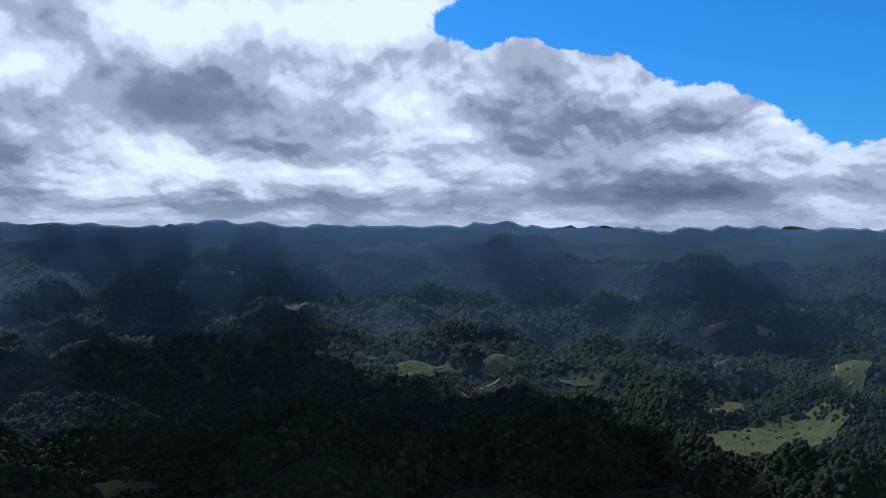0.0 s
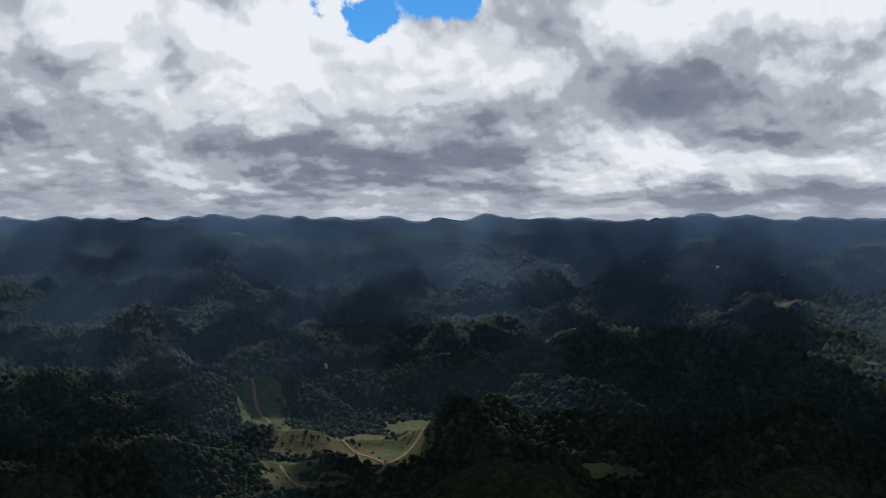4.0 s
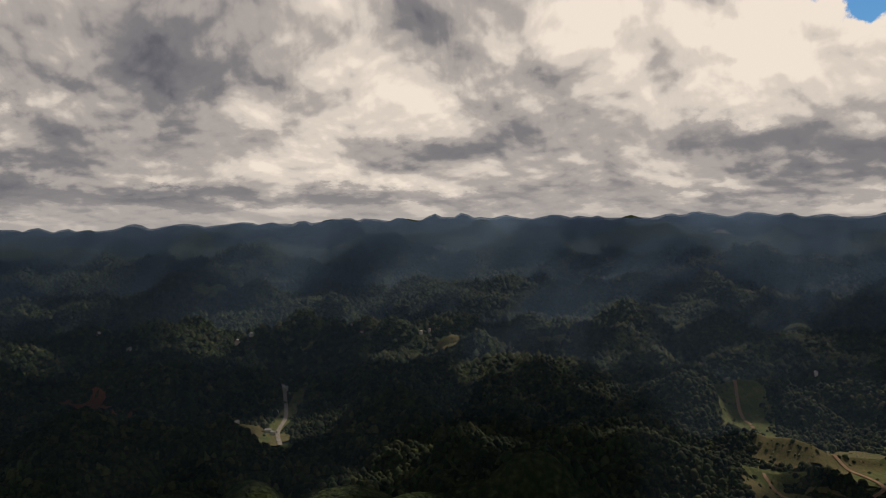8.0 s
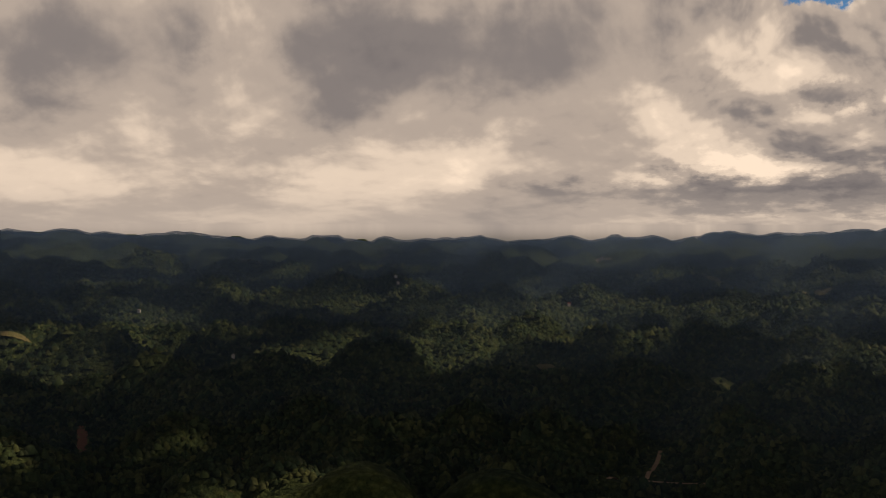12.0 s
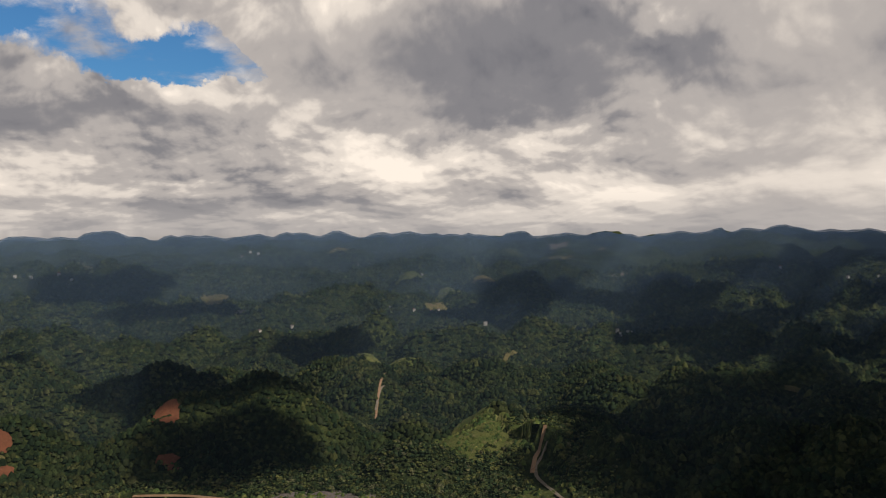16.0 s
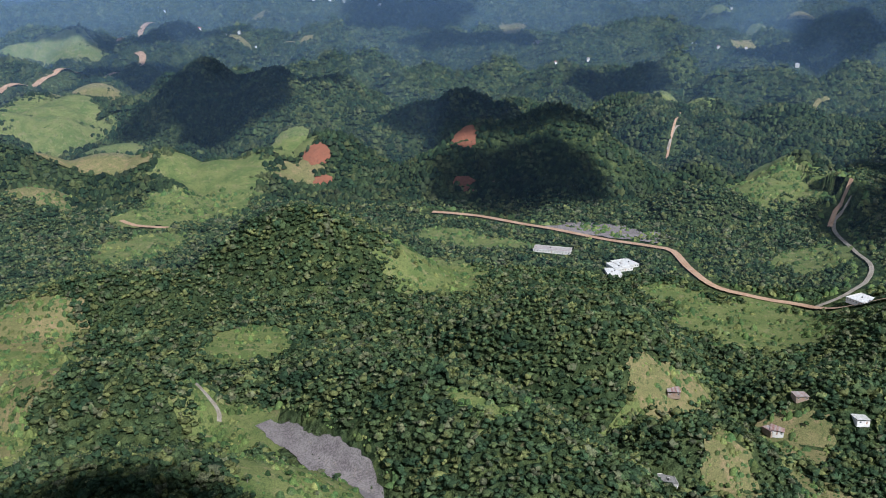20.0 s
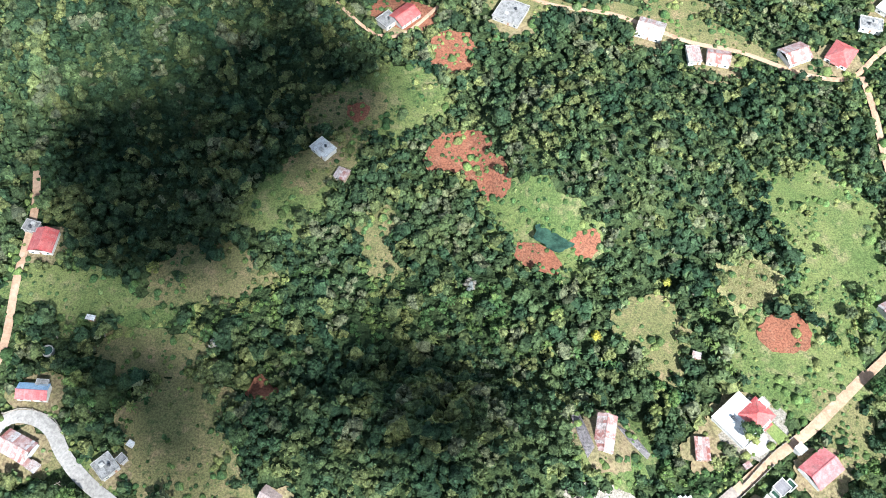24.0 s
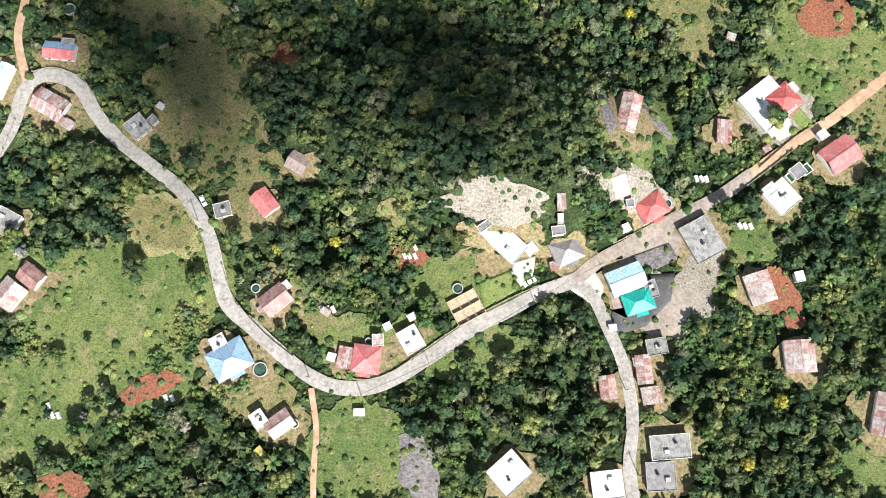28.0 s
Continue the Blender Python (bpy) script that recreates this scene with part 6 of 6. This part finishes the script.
def dome(seed, rings, sides=5, squash=0.8):
    """A rough low crown of a few facets, for canopies far off."""
    rng = np.random.default_rng(seed)
    v, f = [(0, 0, squash * rng.uniform(0.85, 1.25))], []
    for k, (q, h) in enumerate(rings):
        for i in range(sides):
            a = 2 * math.pi * (i + 0.5 * k) / sides + rng.uniform(-0.25, 0.25)
            w = q * rng.uniform(0.75, 1.25)
            v.append((w * math.cos(a), w * math.sin(a), squash * (h + rng.uniform(-0.14, 0.14))))
    for i in range(sides):
        j = (i + 1) % sides
        f.append((0, 1 + i, 1 + j))
        for k in range(len(rings) - 1):
            p, o = 1 + k * sides, 1 + (k + 1) * sides
            f += [(p + i, o + i, p + j), (p + j, o + i, o + j)]
    return np.array(v), np.array(f)


NEAR = [crown_shape(s, ICO1, 26, 0.34, 0.50 + 0.07 * s, 0.7) for s in range(9)]
MID = [crown_shape(20 + s, ICO1, 6, 0.50, 0.36 + 0.06 * s, 0.7) for s in range(7)]
FAR = [dome(40 + s, ((0.62, 0.62), (1.05, -0.35)), 5, 0.62 + 0.06 * s) for s in range(9)]
SPECK = [dome(60 + s, ((1.0, -0.3),), 5, 0.5 + 0.06 * s) for s in range(9)]

x, y, rng = scatter(-290, 320, -80, 460, 3.7, 1)
keep = in_fan(x, y) & ~VILLAGE(x, y) & ~open_ground(x, y) & ~by_house(x, y, 2.5)
x, y = x[keep], y[keep]
rad = np.clip(rng.lognormal(0.66, 0.36, len(x)), 0.9, 4.6) * (0.7 + 0.6 * vnoise(x / 30, y / 30, 400))
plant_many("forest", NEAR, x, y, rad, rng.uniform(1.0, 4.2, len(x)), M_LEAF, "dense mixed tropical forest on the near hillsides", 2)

x, y, rng = scatter(-740, 880, 460, 1260, 5.0, 3)
keep = in_fan(x, y) & ~open_ground(x, y) & ~by_house(x, y, 2.5)
x, y = x[keep], y[keep]
rad = np.clip(rng.lognormal(1.0, 0.30, len(x)), 1.6, 5.4) * (0.75 + 0.5 * vnoise(x / 30, y / 30, 400))
plant_many("forest", MID, x, y, rad, rng.uniform(1.0, 4.0, len(x)), M_LEAF, "dense mixed tropical forest on the rounded hills", 4)


def bearings(x, y):
    turn = np.degrees(np.arctan2(-x, y))
    return np.hypot(x, y), np.where(turn > 100, turn - 360, turn)


x, y, rng = scatter(-1250, 1850, -1850, 1850, 9.0, 5)
r, turn = bearings(x, y)
keep = (r > 1040) & (r < 1850) & (turn > -212) & (turn < -34)
x, y = x[keep], y[keep]
keep = ~open_ground(x, y, 2)
x, y = x[keep], y[keep]
rad = np.clip(rng.lognormal(1.55, 0.28, len(x)), 2.8, 8.0)
plant_many("forest", FAR, x, y, rad, rng.uniform(0.5, 4.5, len(x)), M_LEAF_DIM, "dense dark forest canopy on the farther hills", 6)

x, y, rng = scatter(-2100, 3700, -3700, 3100, 17.0, 25)
r, turn = bearings(x, y)
keep = (r >= 1850) & (r < 3700) & (turn > -212) & (turn < -34)
x, y = x[keep], y[keep]
keep = ~open_ground(x, y, 4)
x, y = x[keep], y[keep]
rad = np.clip(rng.lognormal(2.1, 0.30, len(x)), 5.0, 14.0)
plant_many("forest", SPECK, x, y, rad, rng.uniform(0.0, 5.0, len(x)), M_LEAF_DIM, "hazy forest canopy over the crowded karst hills", 26)

x, y, rng = scatter(-1150, 1200, 850, 2050, 7.4, 15)
r, turn = bearings(x, y)
keep = (r > 1000) & (r < 2050) & (turn >= -34) & (turn < 24) & ~(in_fan(x, y, 0) & (y < 1255))
x, y = x[keep], y[keep]
keep = ~open_ground(x, y, 2)
x, y = x[keep], y[keep]
plant_many("forest", FAR, x, y, np.clip(rng.lognormal(1.36, 0.28, len(x)), 2.4, 6.5), rng.uniform(0.5, 4.5, len(x)), M_LEAF_DIM, "dense mixed forest canopy on the rolling hills", 16)

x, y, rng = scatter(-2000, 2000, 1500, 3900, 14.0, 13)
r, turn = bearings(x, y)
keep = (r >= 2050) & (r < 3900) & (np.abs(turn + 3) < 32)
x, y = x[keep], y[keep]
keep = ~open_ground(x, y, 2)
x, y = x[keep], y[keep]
plant_many("forest", SPECK, x, y, np.clip(rng.lognormal(1.95, 0.3, len(x)), 4.5, 12.0), rng.uniform(0.0, 4.0, len(x)), M_LEAF_DIM, "hazy forest canopy on the distant hills", 14)

# bushes and tufts on the open ground and thick along its edges
x, y, rng = scatter(-560, 720, -75, 1300, 3.2, 7)
keep = in_fan(x, y)
x, y = x[keep], y[keep]
inner, outer = open_ground(x, y, -3.0), open_ground(x, y, 2.5)
chance = rng.random(len(x))
clump = vnoise(x / 19, y / 19, 410) * 0.6 + vnoise(x / 6, y / 6, 411) * 0.4
keep = outer & ((inner & (chance < 0.14 + 0.75 * (clump > 0.52))) | (~inner & (chance < 0.8))) & ~by_road(x, y, 0.8) & ~by_house(x, y, 0.8)
x, y = x[keep], y[keep]
plant_many("bushes", FAR, x, y, np.clip(rng.lognormal(-0.15, 0.5, len(x)), 0.3, 2.2) * (1 + np.hypot(x, y) / 800), 0.4, M_LEAF_PALE, "scattered low bushes and weeds on open pasture", 8)


# scrub and small trees on the southern and eastern meadows
x, y, rng = scatter(-1150, 2000, -2150, 1000, 8.0, 27)
r, turn = bearings(x, y)
keep = (r > 1000) & (r < 2300) & (turn > -212) & (turn < -50)
x, y = x[keep], y[keep]
inner, chance = open_ground(x, y, -4.0), rng.random(len(x))
clump = vnoise(x / 45, y / 45, 420) * 0.6 + vnoise(x / 16, y / 16, 421) * 0.4
keep = open_ground(x, y, 2.0) & ~by_road(x, y, -9.0) & ((inner & (chance < 0.06 + 0.8 * (clump > 0.56))) | (~inner & (chance < 0.5)))
x, y = x[keep], y[keep]
plant_many("bushes", FAR, x, y, np.clip(rng.lognormal(0.85, 0.45, len(x)), 1.0, 5.5), 0.6, M_LEAF, "scattered trees and scrub on the valley meadows", 28)


# ---- single trees round the village
def limb(p, q, r0, r1, sides=6):
    p, q = np.array(p, float), np.array(q, float)
    d = (q - p) / np.linalg.norm(q - p)
    a = np.cross(d, [0.3, 0.9, 0.2])
    a /= np.linalg.norm(a)
    b = np.cross(d, a)
    v = [p + r0 * (a * math.cos(t) + b * math.sin(t)) for t in np.linspace(0, 2 * math.pi, sides, endpoint=False)]
    v += [q + r1 * (a * math.cos(t) + b * math.sin(t)) for t in np.linspace(0, 2 * math.pi, sides, endpoint=False)]
    f = [(i, (i + 1) % sides, sides + (i + 1) % sides, sides + i) for i in range(sides)]
    return v, f


def join(pieces):
    v, f = [], []
    for pv, pf in pieces:
        f += [tuple(int(i) + len(v) for i in q) for q in pf]
        v += [tuple(p) for p in pv]
    return v, f


def tree_model(seed, mat, label, tall=5.0, clumps=10, leaves=76, size=0.16):
    """A tapered trunk with limbs and a crown of many leaf clumps; crown radius about 1, scaled when planted."""
    rng = np.random.default_rng(seed)
    ob = tagged(new("tree"), label, "tree", "village trees")
    wood, crown = [limb((0, 0, -0.4), (0.05, 0.03, 0.9), 0.09, 0.06, 7)], []
    for i in range(clumps):
        a, q = 2.4 * i + rng.uniform(-0.4, 0.4), math.sqrt((i + 0.4) / clumps) * 0.66
        c = np.array([math.cos(a) * q, math.sin(a) * q, 1.35 - 0.75 * q * q + rng.uniform(-0.12, 0.2)])
        wood.append(limb((0.05, 0.03, rng.uniform(0.5, 0.9)), c - np.array([0, 0, 0.1]), 0.04, 0.012, 5))
        s = rng.uniform(0.30, 0.46)
        v, f = crown_shape(seed * 50 + i, ICO1, leaves // 2, size / s * 0.42, 0.85, 0.5)
        v[:12] *= 0.86
        crown.append((v * s + c, f))
    wv, wf = join(wood)
    put_part("trunk", mesh_from("trunk", wv, wf, M_BARK), ob)
    cv, cf = join(crown)
    put_part("crown", mesh_big("crown", cv, cf, mat, True), ob)
    return ob


def palm_model(seed, fronds, label, category, name, mat, reach=1.0, tall=1.0):
    """Banana or palm: long bent blades from a short stem."""
    rng = np.random.default_rng(seed)
    ob = tagged(new(name), label, category, "village palms")
    v, f = limb((0, 0, -0.3), (0, 0, tall), 0.10, 0.07)
    put_part("stem", mesh_from("stem", v, f, M_BARK), ob)
    for i in range(fronds):
        a = 2 * math.pi * i / fronds + rng.uniform(-0.25, 0.25)
        lift = rng.uniform(0.25, 0.75)
        side = np.array([-math.sin(a), math.cos(a), 0])
        out = np.array([math.cos(a), math.sin(a), 0])
        bv, n = [], 5
        for k in range(n + 1):
            t = k / n
            mid = out * reach * t + np.array([0, 0, tall + lift * math.sin(t * 2.6) - 0.25 * t * t])
            half = 0.16 * reach * math.sin(math.pi * min(1, 0.12 + 0.86 * t)) + 0.005
            bv += [mid - side * half - np.array([0, 0, 0.04]), mid, mid + side * half - np.array([0, 0, 0.04])]
        bf = []
        for k in range(n):
            p = 3 * k
            bf += [(p, p + 1, p + 4, p + 3), (p + 1, p + 2, p + 5, p + 4)]
        put_part("frond", mesh_from("frond", bv, bf, mat), ob)
    return ob


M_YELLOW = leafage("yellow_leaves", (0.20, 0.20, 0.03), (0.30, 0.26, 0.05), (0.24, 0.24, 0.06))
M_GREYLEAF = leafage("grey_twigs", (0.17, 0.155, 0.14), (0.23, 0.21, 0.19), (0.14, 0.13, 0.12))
MODELS = [tree_model(s, M_LEAF, "broad dark green shade tree with a lumpy crown") for s in (1, 2, 3, 4)]
MODELS += [tree_model(s, M_LEAF_PALE, "light green fruit tree with a full crown") for s in (5, 6)]
RARE = [tree_model(7, M_YELLOW, "small tree with bright yellow-green leaves", leaves=60), tree_model(8, M_GREYLEAF, "bare grey leafless tree beside the houses", clumps=11, leaves=24)]
PALMS = [palm_model(s, 9, "banana plant with broad arching leaves", "banana plant", "banana_plant", M_LEAF_PALE, 1.0, 0.8) for s in (11, 12)]
PALMS += [palm_model(13, 14, "coconut palm with a star of drooping fronds", "palm", "palm_tree", M_LEAF_PALE, 1.2, 1.6)]
used = set()


def plant(model, x, y, size, turn):
    m = pose(x, y, height(x, y) + 0.2, 0, 0, turn)
    if model not in used:
        used.add(model)
        model.matrix_world = m @ Matrix.Diagonal((size, size, size, 1))
        return model
    ob = copy_thing(model, m)
    ob.scale = (size, size, size)
    return ob


x, y, rng = scatter(-200, 200, -70, 190, 5.0, 9)
keep = in_fan(x, y, 10) & VILLAGE(x, y) & ~open_ground(x, y, 0.5) & ~by_house(x, y, 1.6)
x, y = x[keep], y[keep]
order = rng.permutation(len(x))
singles = order[:300]
rest = order[300:]
kinds = rng.random(len(x))
for i in singles:
    turn = float(rng.uniform(0, 360))
    if kinds[i] < 0.70:
        plant(MODELS[int(rng.integers(0, 6))], x[i], y[i], float(rng.uniform(2.8, 5.2)), turn)
    elif kinds[i] < 0.76:
        plant(RARE[int(rng.integers(0, 2))], x[i], y[i], float(rng.uniform(2.4, 3.8)), turn)
    else:
        plant(PALMS[int(rng.integers(0, 3))], x[i], y[i], float(rng.uniform(2.0, 3.2)), turn)
thin = vnoise(x[rest] / 24, y[rest] / 24, 430) * 0.6 + vnoise(x[rest] / 9, y[rest] / 9, 431) * 0.4
wood, scrub = rest[thin > 0.40], rest[thin <= 0.46]
plant_many("forest", NEAR, x[wood], y[wood], np.clip(rng.lognormal(0.92, 0.32, len(wood)), 1.3, 4.6), rng.uniform(1.2, 3.8, len(wood)), M_LEAF, "dense village trees and undergrowth between the houses", 10)
sx = np.concatenate([x[scrub] + rng.uniform(-2.6, 2.6, len(scrub)) for k in range(3)])
sy = np.concatenate([y[scrub] + rng.uniform(-2.6, 2.6, len(scrub)) for k in range(3)])
free = ~open_ground(sx, sy, 0.3) & ~by_house(sx, sy, 1.0)
sx, sy = sx[free], sy[free]
plant_many("shrubs", NEAR, sx, sy, np.clip(rng.lognormal(0.05, 0.4, len(sx)), 0.5, 2.2), rng.uniform(0.3, 1.2, len(sx)), M_LEAF_PALE, "fresh green shrubs and weeds between the village trees", 17)
# lone trees on the pasture
x, y, rng = scatter(-330, 330, -70, 700, 17, 12)
keep = in_fan(x, y) & open_ground(x, y, -2) & ~by_road(x, y, 2.5) & ~by_house(x, y, 3.5) & (rng.random(len(x)) < 0.22)
for px, py in zip(x[keep][:90], y[keep][:90]):
    plant(MODELS[int(rng.integers(0, 6))], px, py, float(rng.uniform(1.8, 3.4)), float(rng.uniform(0, 360)))

# a tree that stands alone
def lone(x, y, size):
    plant(MODELS[int(abs(x)) % 6], x, y, size, x * 7 % 360)


# banana groves
def grove(x, y, count):
    r = random.Random(int(x * 5 + y))
    for k in range(count):
        a, q = r.uniform(0, 6.28), 6.5 * math.sqrt(r.random())
        plant(PALMS[r.randint(0, 1)], x + q * math.cos(a), y + q * math.sin(a), r.uniform(1.7, 2.6), r.uniform(0, 360))


grove(-96.1, 24.4, 9)
grove(-102.9, 13.2, 8)
grove(-157.2, 14.4, 8)
grove(-22.4, 61.4, 7)
grove(-127.2, 75.0, 6)
grove(-163.5, 96.8, 6)
grove(89.8, 32.7, 8)
grove(-35.1, 60.8, 6)
grove(-55.4, 49.0, 6)
grove(83.5, 22.0, 8)

# single trees on the open pastures
grove(-51.7, 46.6, 9)
grove(-33.7, 43.2, 7)
grove(-78.3, 4.0, 9)
grove(-113.6, 132.0, 6)
grove(-129.0, 73.0, 8)
grove(-155.0, 16.7, 9)
grove(-97.0, 27.7, 8)
grove(53.1, 72.8, 5)
grove(-17.9, 60.9, 7)
grove(67.1, 144.8, 5)
grove(108.0, 101.5, 5)
grove(146.3, 107.7, 4)
grove(-50.2, 40.4, 6)
lone(-117.6, 45.6, 5.6)
lone(-42.2, 46.0, 6.2)
lone(100.4, 78.2, 5.0)
lone(118.8, 115.3, 5.4)
lone(-74.7, 110.9, 4.8)
lone(-132.1, 62.0, 4.6)
lone(-141.6, -24.9, 4.0)
lone(-118.9, -9.9, 3.8)
lone(21.3, 18.9, 5.2)
lone(-35.8, 12.1, 2.2)
lone(157.8, 71.2, 4.5)
lone(-118.5, 47.3, 4.8)
lone(-144.3, -27.6, 2.6)
lone(-119.8, -12.5, 3.4)
lone(-151.0, -35.1, 3.0)
lone(-144.2, -8.2, 2.0)
lone(-99.8, 80.3, 2.0)
lone(-132.9, 20.1, 1.8)
lone(102.5, 78.0, 3.2)
lone(37.9, 28.2, 4.5)
lone(7.1, 16.4, 4.2)
lone(-54.8, 54.4, 4.0)
lone(312.4, 863.0, 5)
lone(375.3, 862.9, 3)
lone(307.9, 775.1, 2.5)
lone(55.3, 944.0, 3)

# maize in rough rows, and cut branches on the cleared strip
def rows_of_maize():
    rng = np.random.default_rng(21)
    xs, ys = [], []
    for cx, cy, a, b, c, s, kind in CLEARINGS:
        if kind != "maize":
            continue
        for u in np.arange(-a, a, 0.95):
            for v in np.arange(-b, b, 0.8):
                if (u / a) ** 2 + (v / b) ** 2 < 0.8:
                    xs.append(cx + u * c - v * s + rng.normal() * 0.12)
                    ys.append(cy + u * s + v * c + rng.normal() * 0.12)
    x, y = np.array(xs), np.array(ys)
    plume = []
    for k in range(5):
        v, f = leaf_quads(np.random.default_rng(60 + k), 5, 0.7, 1.2)
        plume.append((v, f))
    return plant_many("maize", plume, x, y, np.full(len(x), 0.42), 0.8, M_MAIZE, "straw-coloured dried maize plants in rough rows", 22)


rows_of_maize()
rng = np.random.default_rng(31)
for line, half in TRACKS:
    if half < 10 or half > 12:
        continue
    count = 7000
    p = line[rng.integers(0, len(line), count)] + rng.normal(size=(count, 2)) * half * 0.46
    o = np.concatenate([p, (land(p[:, 0], p[:, 1]) + 0.55)[:, None]], -1)
    a, ln = rng.uniform(0, math.pi, count), rng.uniform(0.8, 2.6, count)
    d = np.stack([np.cos(a), np.sin(a), rng.uniform(-0.1, 0.35, count)], -1) * ln[:, None]
    w = np.stack([-np.sin(a), np.cos(a), 0 * a], -1) * 0.07
    vs = np.stack([o - w, o + w, o + d], 1).reshape(-1, 3)
    fs = np.arange(3 * count).reshape(-1, 3)
tagged(new("cut_branches", mesh_big("cut_branches", vs, fs, M_GREY)), "grey cut branches strewn over the cleared strip", "branches", kind="stuff")
